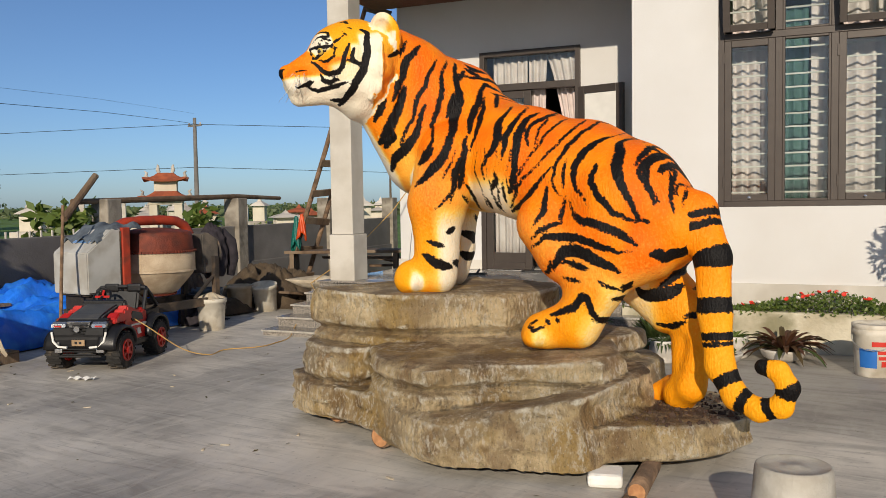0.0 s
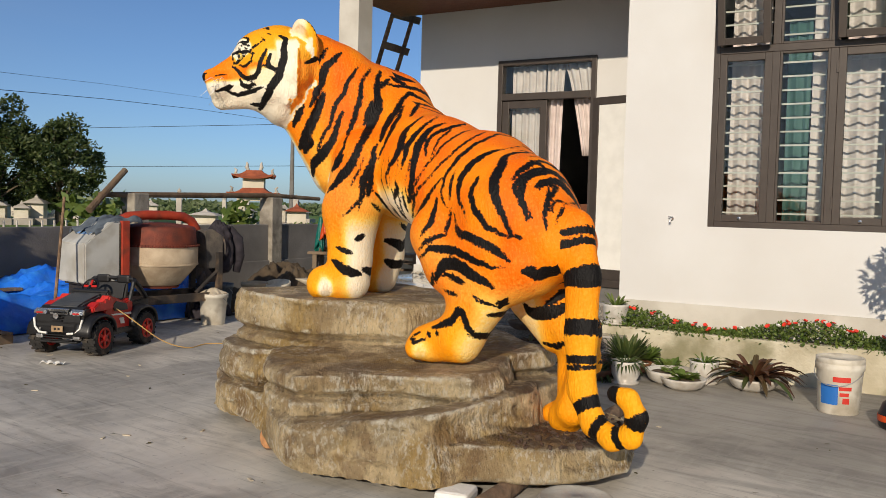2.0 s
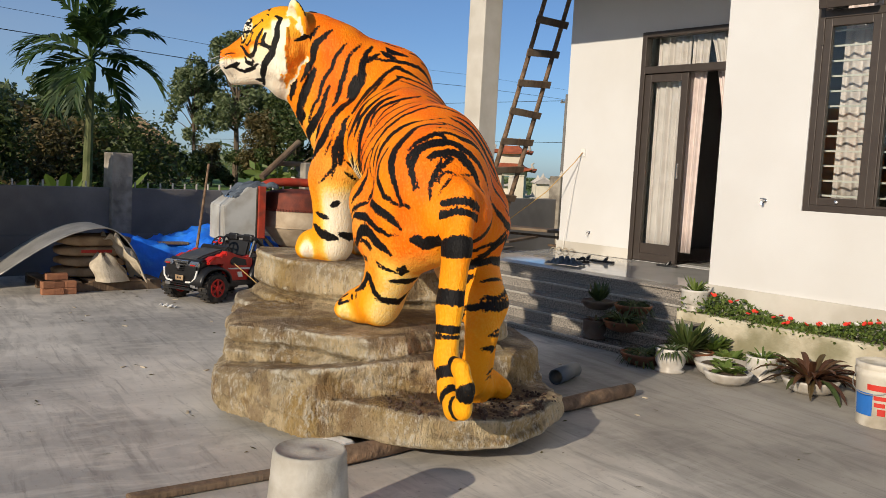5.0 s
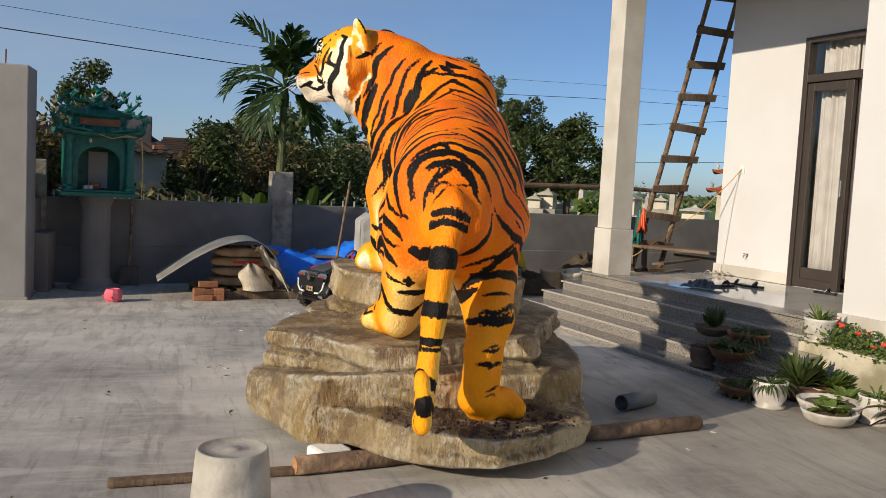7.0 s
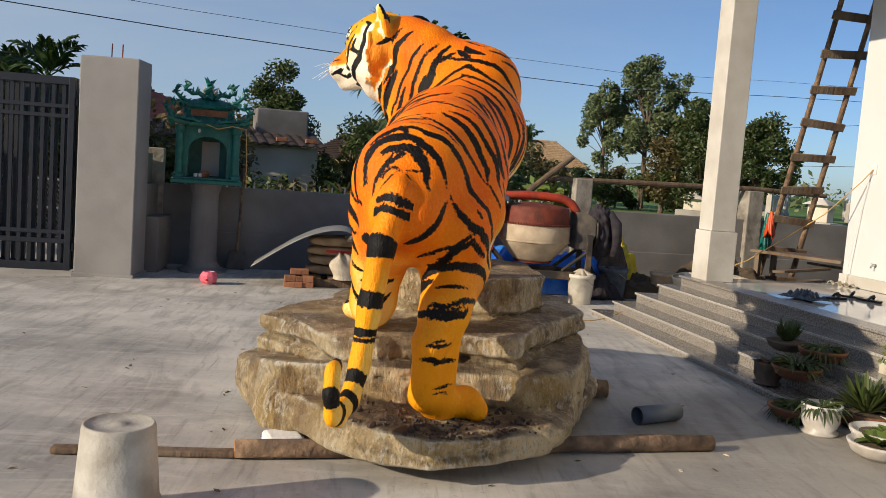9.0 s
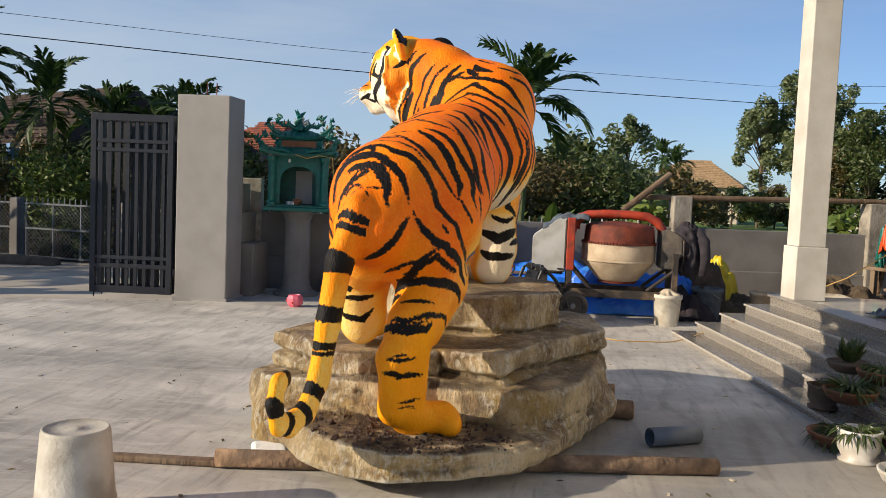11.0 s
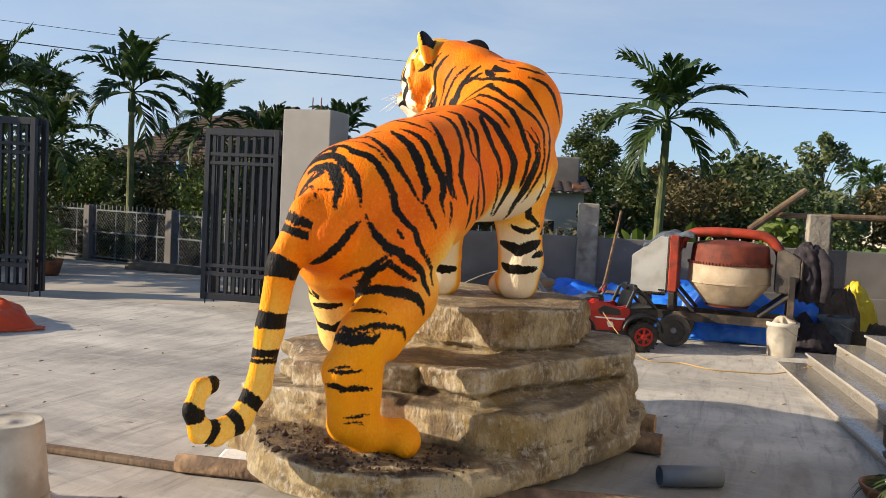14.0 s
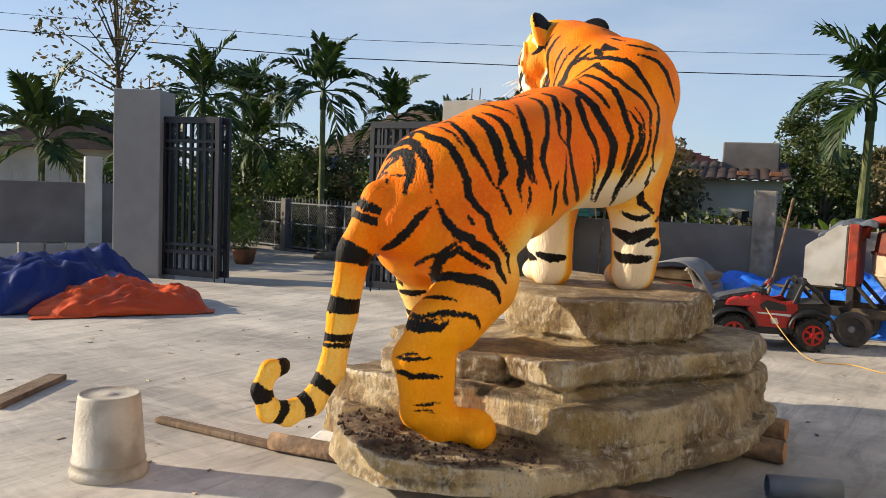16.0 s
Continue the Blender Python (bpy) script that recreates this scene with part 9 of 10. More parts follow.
def tree(x, y, h, trunk_h, crown_r, leaf, seed, label, n=2600, size=0.16, lumps=14, squash=0.8, trunk_r=0.14, z=-0.42, lean=0.0, airy=1.0, trunk_mat="bark", category="tree"):
    """A tapered trunk with limbs, and a crown of many small leaves in uneven lumps."""
    rs = random.Random(seed)
    g = thing("tree", (x, y, z), label, category, "trees beyond the yard")
    top = Vector((lean * h, 0, h * 0.8))
    tb_ = tube([(0, 0, -0.1), (lean * h * 0.2 + 0.05, 0.04, h * 0.22), (lean * h * 0.5, -0.05, h * 0.5), top], [trunk_r * 1.25, trunk_r, trunk_r * 0.7, trunk_r * 0.2], 9)
    data = ([], [])
    for k in range(lumps):
        a, rr = rs.uniform(0, 6.28), crown_r * math.sqrt(rs.random()) * 0.85
        zz = trunk_h + (h - trunk_h) * (0.12 + 0.8 * rs.random())
        env = math.sin(math.pi * min(0.97, max(0.1, (zz - trunk_h) / (h - trunk_h)) ** 0.8)) ** 0.6
        c = Vector((lean * zz + rr * env * math.cos(a), rr * env * math.sin(a), zz))
        lr = crown_r * rs.uniform(0.24, 0.46) * airy
        leaf_cloud(data, c, (lr, lr, lr * squash), n // lumps, size, rs)
        st_ = Vector((lean * zz * 0.6, 0, trunk_h + (zz - trunk_h) * 0.45))
        tube([st_, st_.lerp(c, 0.5) + Vector((0, 0, 0.1)), c], [trunk_r * 0.35, trunk_r * 0.2, trunk_r * 0.08], 5, tb_)
    part("trunk", tb_, trunk_mat, g)
    slab_mesh("crown", data[0], data[1], leaf, g)
    return g


def palm(x, y, h, seed, label="areca palm with drooping feathered fronds", fl=1.35, n=11, z=-0.42, trunk_r=0.07, leaf="leaf_palm"):
    """A ringed trunk with a green shaft and arching feathered fronds."""
    rs = random.Random(seed)
    g = thing("palm_tree", (x, y, z), label, "palm tree", "palms beyond the yard")
    lean = Vector((rs.uniform(-0.03, 0.03), rs.uniform(-0.03, 0.03), 1))
    part("trunk", tube([lean * (h * k / 12) for k in range(13)], [trunk_r * (1.25 - 0.35 * k / 12 + (0.05 if k % 2 else 0)) for k in range(13)], 10), "palm_trunk", g)
    top = lean * h
    part("crownshaft", tube([top, top + Vector((0, 0, h * 0.07)), top + Vector((0, 0, h * 0.14))], [trunk_r * 1.2, trunk_r * 1.25, trunk_r * 0.5], 10), "leaf_palm", g)
    head = top + Vector((0, 0, h * 0.12))
    vs, fs = [], []
    ribs = bmesh.new()
    for k in range(n):
        a = 2.4 * k + rs.uniform(-0.3, 0.3)
        age = k / (n - 1)
        th = radians(86 - 112 * age ** 1.25 + rs.uniform(-8, 8))
        fall = radians(rs.uniform(28, 62) + 38 * age)
        L = fl * rs.uniform(0.82, 1.08) * (0.86 if k == 0 else 1.0)
        d, s = Vector((math.cos(a), math.sin(a), 0)), Vector((-math.sin(a), math.cos(a), 0))
        pts = [head.copy()]
        for i in range(1, 17):
            t = i / 16
            ang_ = th - fall * t ** 1.5
            pts.append(pts[-1] + (d * math.cos(ang_) + Vector((0, 0, math.sin(ang_)))) * L / 16)
        tube(pts, [0.017 * (1 - 0.8 * i / 16) for i in range(17)], 5, ribs, False)
        twist = rs.uniform(-0.35, 0.35)
        for i in range(4, 17):
            t = i / 16
            tang = (pts[i] - pts[i - 1]).normalized()
            upn = s.cross(tang) * -1
            if upn.z < 0:
                upn = -upn
            ll = L * 0.36 * (0.55 + 0.6 * math.sin(math.pi * min(1.0, 0.1 + 0.85 * t)))
            for sd in (-1, 1, -1, 1):
                if rs.random() < 0.12:
                    continue
                o_ = pts[i] - tang * (L / 16) * rs.random()
                side = (s * sd * math.cos(twist) + upn * (0.32 + sd * math.sin(twist)))
                way = (side * rs.uniform(0.55, 0.8) + tang * (0.55 + 0.5 * t)).normalized()
                mid = o_ + way * ll * 0.5
                tip = o_ + way * ll * 0.95 - Vector((0, 0, ll * rs.uniform(0.08, 0.42)))
                w = tang * rs.uniform(0.026, 0.046) * (fl / 1.2)
                j = len(vs)
                vs += [tuple(o_ - w * 0.6), tuple(mid - w * 1.2), tuple(tip), tuple(mid + w * 1.2), tuple(o_ + w * 0.6)]
                fs.append((j, j + 1, j + 2, j + 3, j + 4))
    part("rib", ribs, "leaf_palm", g)
    slab_mesh("crown", vs, fs, leaf, g)
    return g


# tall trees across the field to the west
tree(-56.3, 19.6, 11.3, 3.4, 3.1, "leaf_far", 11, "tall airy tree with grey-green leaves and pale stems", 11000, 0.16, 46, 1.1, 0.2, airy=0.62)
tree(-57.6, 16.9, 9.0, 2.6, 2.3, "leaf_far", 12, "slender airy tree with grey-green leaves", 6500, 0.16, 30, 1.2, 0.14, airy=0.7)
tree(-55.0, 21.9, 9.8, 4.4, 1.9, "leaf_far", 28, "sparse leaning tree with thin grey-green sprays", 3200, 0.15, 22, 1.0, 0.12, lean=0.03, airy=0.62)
tree(-48.2, 21.0, 7.6, 0.6, 2.9, "leaf_dark", 13, "dense dark round-headed tree", 12000, 0.15, 40, 0.95, 0.2, airy=0.85)
tree(-46.9, 24.0, 6.4, 0.6, 2.7, "leaf_dark", 14, "dense dark round-headed tree", 10000, 0.15, 36, 0.9, 0.2, airy=0.85)
tree(-49.6, 19.0, 5.0, 0.2, 1.9, "leaf_dry", 15, "brownish bushy tree under the taller ones", 6000, 0.14, 26, 0.9, 0.14)
for k in range(7):
    tree(-53.0 + 0.7 * (k % 3), 12.5 + 1.45 * k, 2.3 + 0.5 * (k % 2), 0.1, 1.3, "leaf_dark" if k % 3 else "leaf_dry", 130 + k, "low dark scrub along the field's edge", 1800, 0.14, 12, 0.8, 0.06)
tree(-41.2, 9.6, 3.6, 0.3, 2.4, "leaf_dry", 16, "low scrubby tree with olive leaves", 2600, 0.18, 16)
tree(-39.5, 6.8, 3.0, 0.3, 2.2, "leaf_far", 17, "low scrubby tree with grey-green leaves", 2400, 0.18, 14)
# garden trees behind the wall
tree(-40.4, -5.1, 6.9, 1.4, 2.2, "leaf_dark", 18, "round-headed dark tree beyond the garden", 9500, 0.12, 34, 0.9, 0.14, airy=0.9)
tree(-13.9, 0.15, 2.7, 0.3, 1.15, "leaf_dark", 19, "dense bushy tree beside the shed", 6500, 0.065, 26, 1.2, 0.08)
tree(-16.4, 1.6, 2.6, 0.2, 1.7, "leaf_dry", 20, "dense dark garden tree behind the wall", 5600, 0.075, 24, 1.0, 0.1)
tree(-16.4, 3.2, 2.7, 0.2, 1.7, "leaf_dark", 21, "bushy garden tree with olive leaves", 5600, 0.075, 24, 1.0, 0.1)
tree(-20.5, 2.6, 3.4, 0.3, 1.8, "leaf_dark", 22, "dense dark garden tree behind the wall", 4200, 0.12, 20, 1.0, 0.1)
tree(-18.8, 0.8, 3.1, 0.2, 1.5, "leaf_dry", 23, "dense dark garden tree behind the wall", 4200, 0.12, 20, 1.0, 0.1)
tree(-53.8, 7.2, 8.2, 1.2, 1.6, "leaf_far", 24, "far pointed casuarina with airy foliage", 2600, 0.2, 18, 1.3, 0.12)
tree(-40.5, 3.0, 4.6, 0.6, 2.4, "leaf_far", 25, "far leafy tree across the field", 3200, 0.2, 18, 1.0, 0.14)
tree(-45.5, 5.2, 4.8, 0.6, 2.2, "leaf_far", 26, "far leafy tree across the field", 2800, 0.2, 16, 1.0, 0.14)
tree(-15.7, -24.7, 10.6, 4.0, 2.8, "leaf_dry", 27, "sparse tall tree with thin branches", 1300, 0.13, 22, 1.0, 0.12, lean=0.05, airy=0.9)
palm(-9.4, 1.4, 2.95, 1, "areca palm with a green shaft rising behind the wall", 1.35, 16)
for k, (x, y, h_, fl) in enumerate(((-8.3, -8.5, 3.5, 1.35), (-9.6, -7.7, 3.1, 1.2), (-10.9, -7.0, 2.9, 1.1), (-12.6, -6.2, 3.1, 1.2), (-6.6, -10.2, 3.3, 1.4), (-11.3, -14.0, 3.8, 1.2), (-12.6, -14.6, 3.9, 1.2), (-27.2, -27.8, 5.4, 1.5), (-3.3, -10.4, 2.3, 1.5), (-13.9, -7.4, 3.0, 1.2), (-8.9, -11.0, 2.6, 1.5), (-49.0, 9.0, 4.2, 1.5), (-47.5, 9.6, 3.6, 1.5), (-5.2, -9.9, 2.2, 1.3))):
    palm(x, y, h_ - 0.35, 20 + k, fl=fl * 0.95, n=13 + k % 3, trunk_r=0.058)
# banana and shrub masses behind the wall and the fence
def shrub(x, y, r, h, leaf, seed, label, n=1400, size=0.09, z=-0.42):
    rs = random.Random(seed)
    g = thing("shrub", (x, y, z), label, "shrub", "garden shrubs")
    data = ([], [])
    for k in range(9):
        a, q = rs.uniform(0, 6.28), r * math.sqrt(rs.random()) * 0.8
        leaf_cloud(data, (q * math.cos(a), q * math.sin(a), h * rs.uniform(0.25, 0.75)), (r * 0.5, r * 0.5, h * 0.3), n // 9, size, rs, 0.2)
    tb_ = bmesh.new()
    for k in range(5):
        a = rs.uniform(0, 6.28)
        tube([(0, 0, -0.05), (0.25 * r * math.cos(a), 0.25 * r * math.sin(a), h * 0.35), (0.5 * r * math.cos(a), 0.5 * r * math.sin(a), h * 0.7)], [0.03, 0.02, 0.008], 5, tb_)
    part("stem", tb_, "bark", g)
    slab_mesh("foliage", data[0], data[1], leaf, g)
    return g


rs = random.Random(40)
for k in range(15):
    shrub(-8.3 - 0.5 * (k % 3) - 0.10 * k, -12.2 + 0.56 * k, 0.85, 1.9 + 0.9 * rs.random(), ("leaf_dark", "leaf_dark", "leaf_dry", "leaf_dark", "leaf_mid")[k % 5], 50 + k, "dense dark garden shrub behind the fence", 2400, 0.06)
for k in range(12):
    shrub(-10.4 - 0.6 * (k % 3), -14 + 1.0 * k, 1.2, 2.3 + 0.7 * rs.random(), ("leaf_dark", "leaf_dark", "leaf_dry")[k % 3], 70 + k, "dense garden shrub near the houses", 3600, 0.085)
for k in range(6):
    shrub(-10.5 - 0.8 * (k % 2), -1.2 + 0.55 * k, 0.8, 1.2 + 0.5 * rs.random(), ("leaf_dark", "leaf_mid", "leaf_dry")[k % 3], 90 + k, "dense shrub behind the yard wall", 1200, 0.08)
for k in range(5):
    shrub(-3.6 - 0.9 * k, -9.3 - 0.5 * (k % 2) - 0.25 * k, 0.7, 1.4 + 0.4 * (k % 3), ("leaf_mid", "leaf_dark")[k % 2], 110 + k, "garden shrub across the lane", 1300, 0.08)
shrub(-6.7, 6.4, 0.55, 1.75, "leaf_mid", 120, "broad-leaved green shrub behind the wall", 900, 0.11)
shrub(-5.95, 3.3, 0.42, 1.85, "leaf_mid", 122, "broad-leaved green shrub behind the wall", 1100, 0.10)
shrub(-6.35, 4.2, 0.45, 1.55, "leaf_mid", 121, "broad-leaved green shrub behind the wall", 700, 0.1)
for k in range(3):
    g = thing("banana_plant", (-10.2 + 0.4 * k, 0.3 + 0.8 * k, -0.42), "young banana plant with broad upright leaves", "banana plant", "banana plants")
    part("stem", tube([(0, 0, 0), (0.02, 0, 0.7), (0, 0.02, 1.1)], [0.07, 0.06, 0.04], 10), "palm_trunk", g)
    part("foliage", blades(bmesh.new(), 8, 0.75, 0.11, 0.85, 0.45, 60 + k), "leaf_mid", g).location = (0, 0, 0.9)

# distant wood and hedge along the field's edge
rs = random.Random(60)
data = ([], [])
for k in range(300):
    a = math.radians(118 + 100 * rs.random())
    d_ = rs.uniform(95, 190)
    hh = rs.uniform(1.6, 4.6) * (0.45 if a < 2.62 else 1.2)
    leaf_cloud(data, (d_ * math.cos(a), d_ * math.sin(a), -0.4 + hh * 0.45), (rs.uniform(2, 5), rs.uniform(2, 5), hh * 0.55), 60, 0.5, rs, 0.2)
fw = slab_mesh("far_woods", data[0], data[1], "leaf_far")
tagged(fw, "distant belt of trees and scrub at the field's edge", "woods", kind="stuff")
data = ([], [])
for k in range(160):
    t = rs.random()
    x, y = -22 - 14 * t + rs.uniform(-2, 2), 8 + 30 * t + rs.uniform(-2, 2)
    leaf_cloud(data, (x, y, -0.25), (0.9, 0.9, 0.35 * rs.random() + 0.15), 40, 0.13, rs, 0.1)
hd = slab_mesh("field_scrub", data[0], data[1], "leaf_mid")
tagged(hd, "low weeds and scrub along the field bunds", "scrub", kind="stuff")

# ---- cemetery across the field ----
pg = thing("temple_gate", (-28.3, 23.9, -0.42, 0, 0, 42), "two-tiered temple gate with red tiled roofs", "temple gate")
for x in (-0.55, 0.55):
    part("pier", boxes((x - 0.18, x + 0.18, -0.3, 0.3, 0, 1.75), bevel=0.02), "house_far", pg)
part("lintel", boxes((-0.75, 0.75, -0.32, 0.32, 1.751, 2.0), bevel=0.02), "house_far", pg)
part("upper_storey", boxes((-0.5, 0.5, -0.25, 0.25, 2.35, 2.85), bevel=0.02), "house_far", pg)


def curved_roof(w0, d0, w1, d1, z0, z1):
    def f(u, v):
        a = 2 * math.pi * u
        c, s = math.cos(a), math.sin(a)
        m_ = max(abs(c), abs(s))
        x, y = c / m_, s / m_
        k = v ** 0.7
        flare = 0.16 * (abs(x) * abs(y)) ** 3 * (1 - v) ** 2
        return Vector((x * (w0 + (w1 - w0) * k), y * (d0 + (d1 - d0) * k), z0 + (z1 - z0) * v ** 1.3 + flare))
    return sheet(f, 48, 8, 0.06)


part("lower_roof", curved_roof(1.15, 0.7, 0.5, 0.25, 2.0, 2.36), "roof_red", pg, "curved red tiled roof")
part("upper_roof", curved_roof(0.95, 0.6, 0.35, 0.12, 2.85, 3.2), "roof_red", pg, "curved red tiled roof")
for z0, w in ((2.05, 1.1), (2.9, 0.9), (3.2, 0.35)):
    for s_ in (-1, 1):
        part("ridge_ornament", tube([(s_ * w * 0.8, 0, z0), (s_ * w * 0.98, 0, z0 + 0.14), (s_ * w * 0.92, 0, z0 + 0.3), (s_ * w * 1.02, 0, z0 + 0.38)], [0.08, 0.09, 0.06, 0.03], 8), "stone_far", pg)

rs = random.Random(91)
for k in range(64):
    t = rs.random()
    az = math.radians(112 + 48 * t)
    d_ = rs.uniform(44, 80)
    x, y = d_ * math.cos(az), d_ * math.sin(az)
    g = thing("tomb", (x, y, -0.42, 0, 0, rs.uniform(20, 60)), "pale stone tomb with a small pavilion roof" if k % 3 else "grey stone grave pillar", "tomb", "graves across the field")
    w, h_ = rs.uniform(0.5, 1.1), rs.uniform(1.1, 2.1)
    if k % 3:
        part("plinth", boxes((-w, w, -w * 0.8, w * 0.8, 0, 0.4), bevel=0.03), "stone_far", g)
        part("shrine_body", boxes((-w * 0.6, w * 0.6, -w * 0.4, w * 0.4, 0.401, h_ * 0.75), bevel=0.03), "house_far", g)
        part("roof", lathe([(w * 1.1, h_ * 0.75), (w * 0.7, h_ * 0.85), (w * 0.25, h_ * 0.93), (0.05, h_ * 1.05), (0, h_ * 1.1)], 4, m=pose(0, 0, 0, 0, 0, 45)), "stone_far" if k % 8 else "roof_red", g)
    else:
        part("shaft", boxes((-0.16, 0.16, -0.16, 0.16, 0, h_), bevel=0.02), "stone_far", g)
        part("finial", lathe([(0.2, h_), (0.22, h_ + 0.06), (0.1, h_ + 0.16), (0.12, h_ + 0.24), (0, h_ + 0.42)], 10), "stone_far", g)

# ---- poles and wires ----
ep = thing("power_pole", (-46.7, 42.4, -0.42), "concrete power pole with a short crossarm", "power pole")
part("mast", tube([(0, 0, 0), (0, 0, 8.2)], [0.2, 0.12], 10), "cement", ep)
part("crossarm", boxes((-0.7, 0.7, -0.05, 0.05, 7.55, 7.68)), "cement", ep)
for x in (-0.6, 0.6):
    part("insulator", lathe([(0, 7.68), (0.05, 7.68), (0.07, 7.76), (0.03, 7.85), (0, 7.86)], 8, m=pose(x, 0, 0)), "stone_far", ep)
for (x, y, h_) in ((-40.0, 58.0, 4.6), (-60, 24, 4.2)):
    e2 = thing("power_pole", (x, y, -0.42), "thin far power pole", "power pole")
    part("mast", tube([(0, 0, 0), (0, 0, h_)], [0.12, 0.08], 8), "bark", e2)
for nm_, dz0, dz1, r_ in (("power_line", 0.0, 0.0, 0.012), ("power_line", 0.75, 0.32, 0.006)):
    g = thing(nm_, (-46.7, 42.4, 7.3), "black overhead line sagging past the trees", "power line", "overhead lines")
    P_ = [(-46.7, 42.4, 7.35), (-43.1, 37.0, 7.0), (-36.0, 26.3, 6.25), (-29.8, 17.1, 5.45), (-24.4, 9.0, 4.65), (-19.0, 1.0, 4.35), (-15.5, -4.2, 4.27), (-11.1, -10.9, 4.3), (-6.7, -17.5, 4.65), (-2.3, -24.1, 5.3), (2.5, -31.0, 6.3)]
    part("wire", tube([(x + 46.7, y - 42.4, z_ - 7.3 + dz0 + (dz1 - dz0) * k / 10) for k, (x, y, z_) in enumerate(P_)], r_, 6), "cable", g)
for k, dz in enumerate((0.0, 0.5)):
    g = thing("power_line", (-46.7, 42.4, 7.3 - 3.2 * k), "thin far overhead line over the field", "power line", "overhead lines")
    part("wire", tube([(-40, -16, -0.6), (0, 0, 0), (18, 9, -0.9), (40, 22, -0.4)], 0.02, 5), "cable", g)

# ---- across the lane ----
FA, FB = Vector((-7.35, -5.0, 0)), Vector((-8.45, -11.6, 0))
fn = thing("garden_fence", (FA.x, FA.y, -0.3, 0, 0, math.degrees(math.atan2(FB.y - FA.y, FB.x - FA.x))), "wire mesh garden fence on a low wall with concrete posts", "fence")
FL = (FB - FA).length
part("low_wall", boxes((-2.5, FL, -0.07, 0.07, -0.1, 0.16), bevel=0.01), "cement", fn)
for k in range(5):
    x = -2.3 + k * 2.2
    part("fence_post", boxes((x - 0.08, x + 0.08, -0.09, 0.09, -0.1, 1.2), bevel=0.012), "cement", fn)
for z0 in (0.2, 0.68, 1.1):
    part("rail", boxes((-2.5, FL, -0.014, 0.014, z0, z0 + 0.028)), "pvc", fn)
sp_ = boxes(*[(-2.5 + k * 0.11, -2.485 + k * 0.11, -0.006, 0.006, 1.1, 1.22) for k in range(int((FL + 2.5) / 0.11))])
tagged(part("fence_spike", sp_, "pvc", fn), "short iron spikes", kind="stuff")
for k in range(int((FL + 2.5) / 0.55)):
    part("stanchion", boxes((-2.5 + k * 0.55, -2.48 + k * 0.55, -0.01, 0.01, 0.16, 1.12)), "pvc", fn)
mesh_ = bmesh.new()
for k in range(int((FL + 2.5) / 0.075) + 12):
    for s_ in (-1, 1):
        x0 = -2.5 + k * 0.075 - (0.9 if s_ > 0 else 0.0)
        a0, a1 = Vector((x0, 0.004 * s_, 0.2)), Vector((x0 + s_ * 0.9, 0.004 * s_, 1.1))
        tube([a0, a1], 0.0035, 3, mesh_, False)
tagged(part("mesh", mesh_, "pvc", fn), "diamond wire mesh", kind="stuff")
lg = thing("fallen_log", (-6.9, -6.6, -0.3, 0, 0, 95), "old grey log lying by the fence", "log")
part("bark", tube([(-0.7, 0, 0.14), (0, 0.02, 0.15), (0.7, 0, 0.14)], [0.15, 0.16, 0.14], 12), "bark", lg, smooth=True)
yw = thing("lane_wall", (-1.2, -8.35, 0, 0, 0, 150), "grey cement wall with iron spikes across the lane", "wall", kind="structure")
part("panel", boxes((-3.2, 2.0, -0.07, 0.07, 0.30, 1.15), bevel=0.01), "cement", yw)
rs = random.Random(77)
for row in range(3):
    x = -3.2
    while x < 1.9:
        w_ = rs.uniform(0.22, 0.45)
        part("stone", boxes((x + 0.01, min(x + w_, 2.0) - 0.01, -0.12 - rs.uniform(0, 0.05), 0.10, -0.40 + 0.235 * row, -0.40 + 0.235 * row + rs.uniform(0.215, 0.232)), bevel=0.02), "stone_far", yw)
        x += w_
for k in range(35):
    part("spike", boxes((-2.2 + k * 0.12, -2.185 + k * 0.12, -0.006, 0.006, 1.15, 1.27)), "steel", yw)
part("post", boxes((1.25, 1.48, -0.13, 0.13, -0.4, 1.52), bevel=0.012), "column", yw)


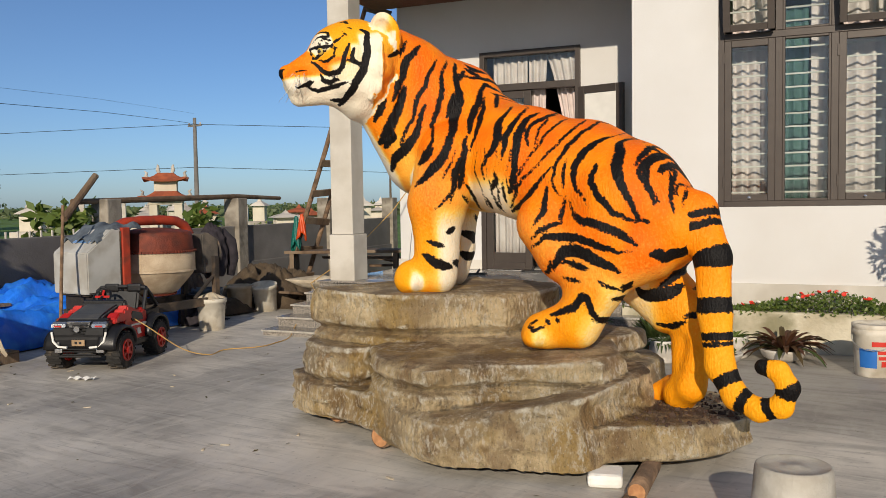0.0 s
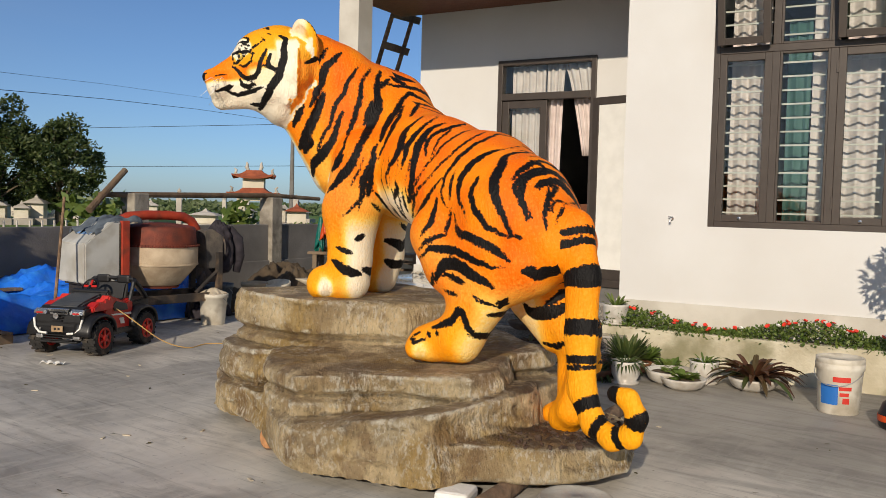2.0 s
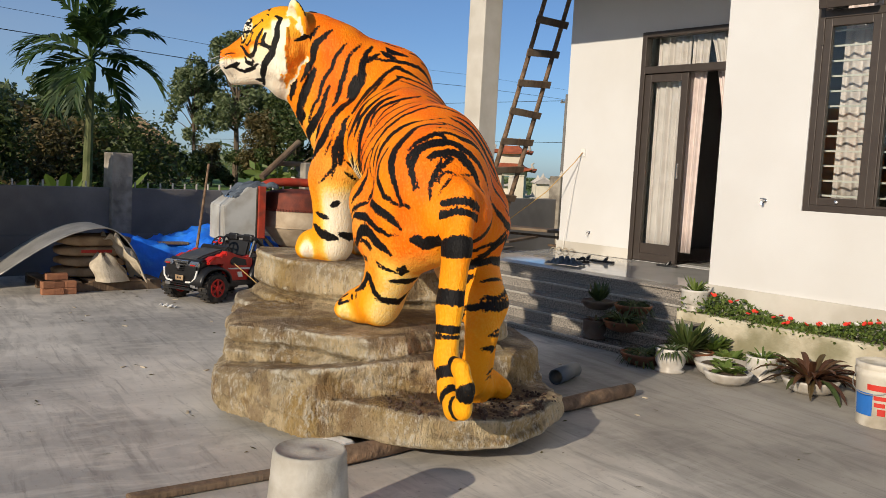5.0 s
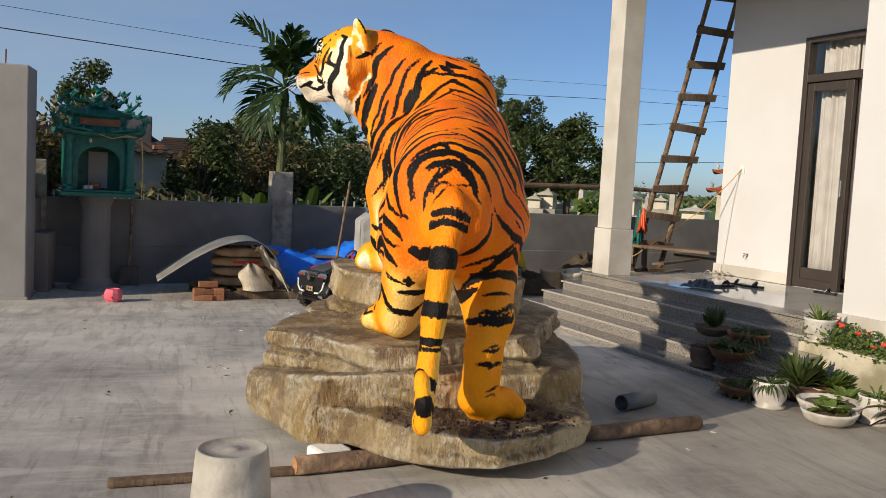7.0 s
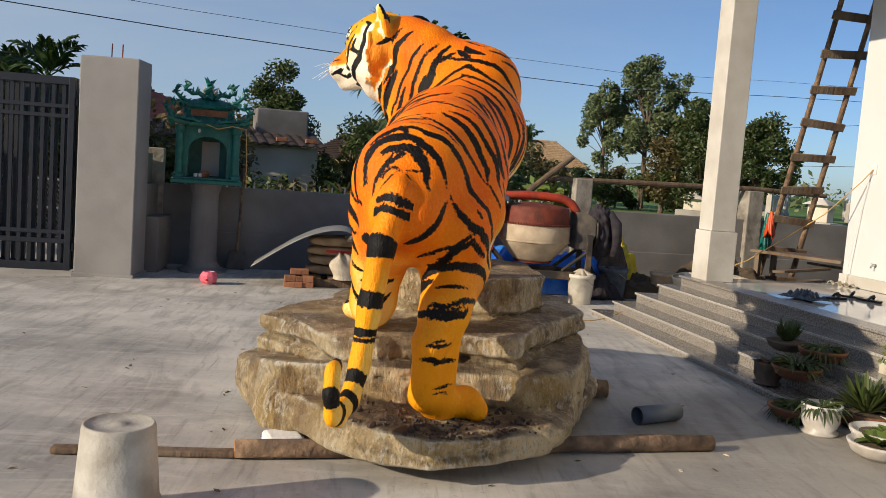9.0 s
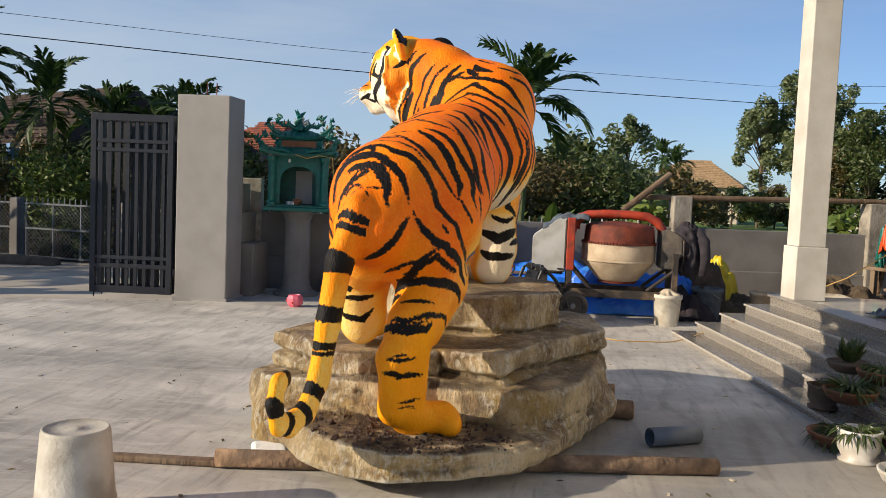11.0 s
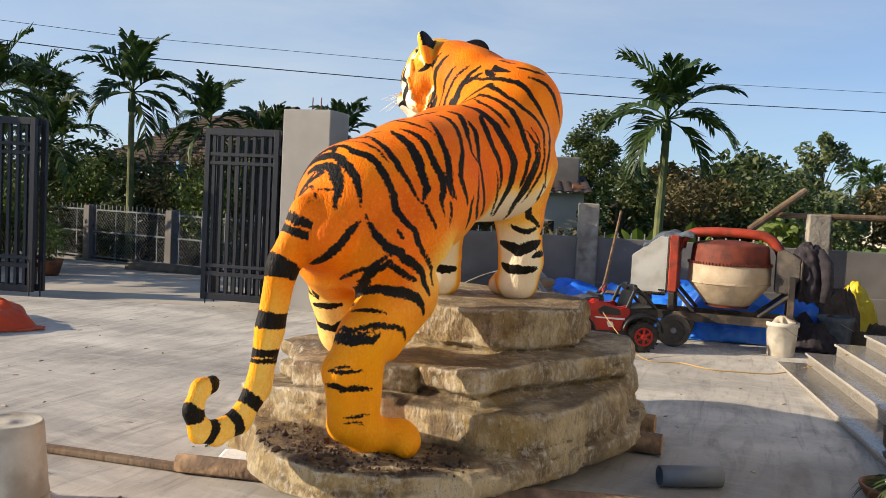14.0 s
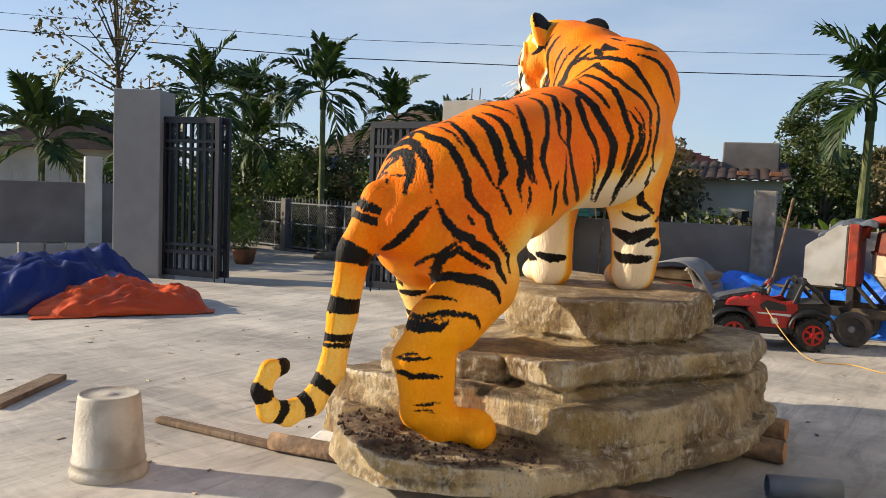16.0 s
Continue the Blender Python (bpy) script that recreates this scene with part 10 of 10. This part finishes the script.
def house(x, y, rz, w, d, eave, ridge, roofm, wallm, label, doors=True, hip=0.6):
    g = thing("house", (x, y, -0.42, 0, 0, rz), label, "house", "houses beyond the yard")
    part("wall", boxes((-w / 2, w / 2, -d / 2, d / 2, 0, eave), bevel=0.01), wallm, g)
    o_ = 0.5
    bm = bmesh.new()
    e_ = [bm.verts.new(q) for q in ((-w / 2 - o_, -d / 2 - o_, eave - 0.05), (w / 2 + o_, -d / 2 - o_, eave - 0.05), (w / 2 + o_, d / 2 + o_, eave - 0.05), (-w / 2 - o_, d / 2 + o_, eave - 0.05))]
    r0, r1 = bm.verts.new((-w / 2 * hip, 0, ridge)), bm.verts.new((w / 2 * hip, 0, ridge))
    for f_ in ((e_[0], e_[1], r1, r0), (e_[2], e_[3], r0, r1), (e_[1], e_[2], r1), (e_[3], e_[0], r0), tuple(e_[::-1])):
        bm.faces.new(f_)
    rf = part("roof", bm, roofm, g)
    rows = bmesh.new()
    nrow = 14
    for k in range(nrow):
        t = (k + 0.5) / nrow
        for s_ in (-1, 1):
            yy, zz = s_ * (d / 2 + o_) * (1 - t), eave - 0.05 + (ridge - eave + 0.05) * t
            xx = (w / 2 + o_) * (1 - t) + w / 2 * hip * t
            box(rows, -xx, xx, yy - 0.03, yy + 0.03, zz + 0.005, zz + 0.05)
    tagged(part("tile_course", rows, roofm, rf), kind="stuff")
    part("ridge_cap", tube([(-w / 2 * hip, 0, ridge + 0.03), (w / 2 * hip, 0, ridge + 0.03)], 0.09, 8), roofm, g)
    for k in range(3):
        x0 = -w / 2 + w * (k + 0.5) / 3
        wd = part("window", boxes((x0 - 0.5, x0 + 0.5, -d / 2 - 0.03, -d / 2 - 0.005, 0.9, 2.1), bevel=0.01), "black", g, "dark window")
        part("window_frame", boxes((x0 - 0.55, x0 - 0.5, -d / 2 - 0.05, -d / 2, 0.85, 2.15), (x0 + 0.5, x0 + 0.55, -d / 2 - 0.05, -d / 2, 0.85, 2.15), (x0 - 0.02, x0 + 0.02, -d / 2 - 0.05, -d / 2 - 0.031, 0.9, 2.1)), "white", wd)
        if doors:
            part("veranda_post", boxes((x0 + 1.1, x0 + 1.28, -d / 2 - 0.9, -d / 2 - 0.72, 0, eave - 0.06)), "blue_paint", g, "pale blue veranda post")
    return g


# grey wall colour stands in for the shade under this house's veranda
house(-16.2, -11.2, 57, 9.5, 5.0, 2.4, 3.85, "roof_tile", "cement", "low house with a dark tiled roof and blue posts", hip=0.75)
house(-19.5, -6.4, 57, 4.6, 4.0, 2.4, 3.45, "rust", "house_far", "small house with a red tiled roof", False, 0.3)
house(-12.0, -21.5, 40, 6.0, 4.5, 2.4, 3.3, "roof_tile", "house_far", "low house behind the palms", False, 0.8)
house(-63.0, 13.2, 75, 7.0, 6.0, 2.7, 4.6, "sack", "house_far", "far bungalow with a tan hipped roof", False, 0.35)
house(-34.0, 0.5, 80, 5.0, 4.0, 1.9, 3.0, "roof_tile", "house_far", "far shed with a dark roof", False, 0.7)
shd = thing("shed", (-13.95, -2.75, -0.42, 0, 0, 104), "pale plastered shed with a dark tiled lean-to roof", "shed")
part("wall", boxes((-2.0, 2.0, -1.0, 1.2, 0, 2.06), bevel=0.02), "house_far", shd)
part("roof", sheet(lambda u, v: Vector(((u - 0.5) * 4.3, -1.3 + 2.6 * v, 2.07 + 0.42 * v + 0.035 * abs(math.sin(u * 62)))), 120, 6, 0.03), "roof_tile", shd, "dark corrugated tiles")
part("tank", boxes((0.75, 1.95, 0.3, 1.2, 2.3, 2.92), bevel=0.03), "cement", shd, "stained cement water tank")
for x in (0.2, 1.2, 1.85):
    part("loose_brick", boxes((x - 0.12, x + 0.12, -0.95, -0.8, 2.16, 2.25), bevel=0.01), "brick", shd)
for x in (-1.2, 0.1, 1.3):
    part("vent", boxes((x - 0.07, x + 0.07, -1.02, -0.999, 1.2, 1.42)), "black", shd, "small dark vent")
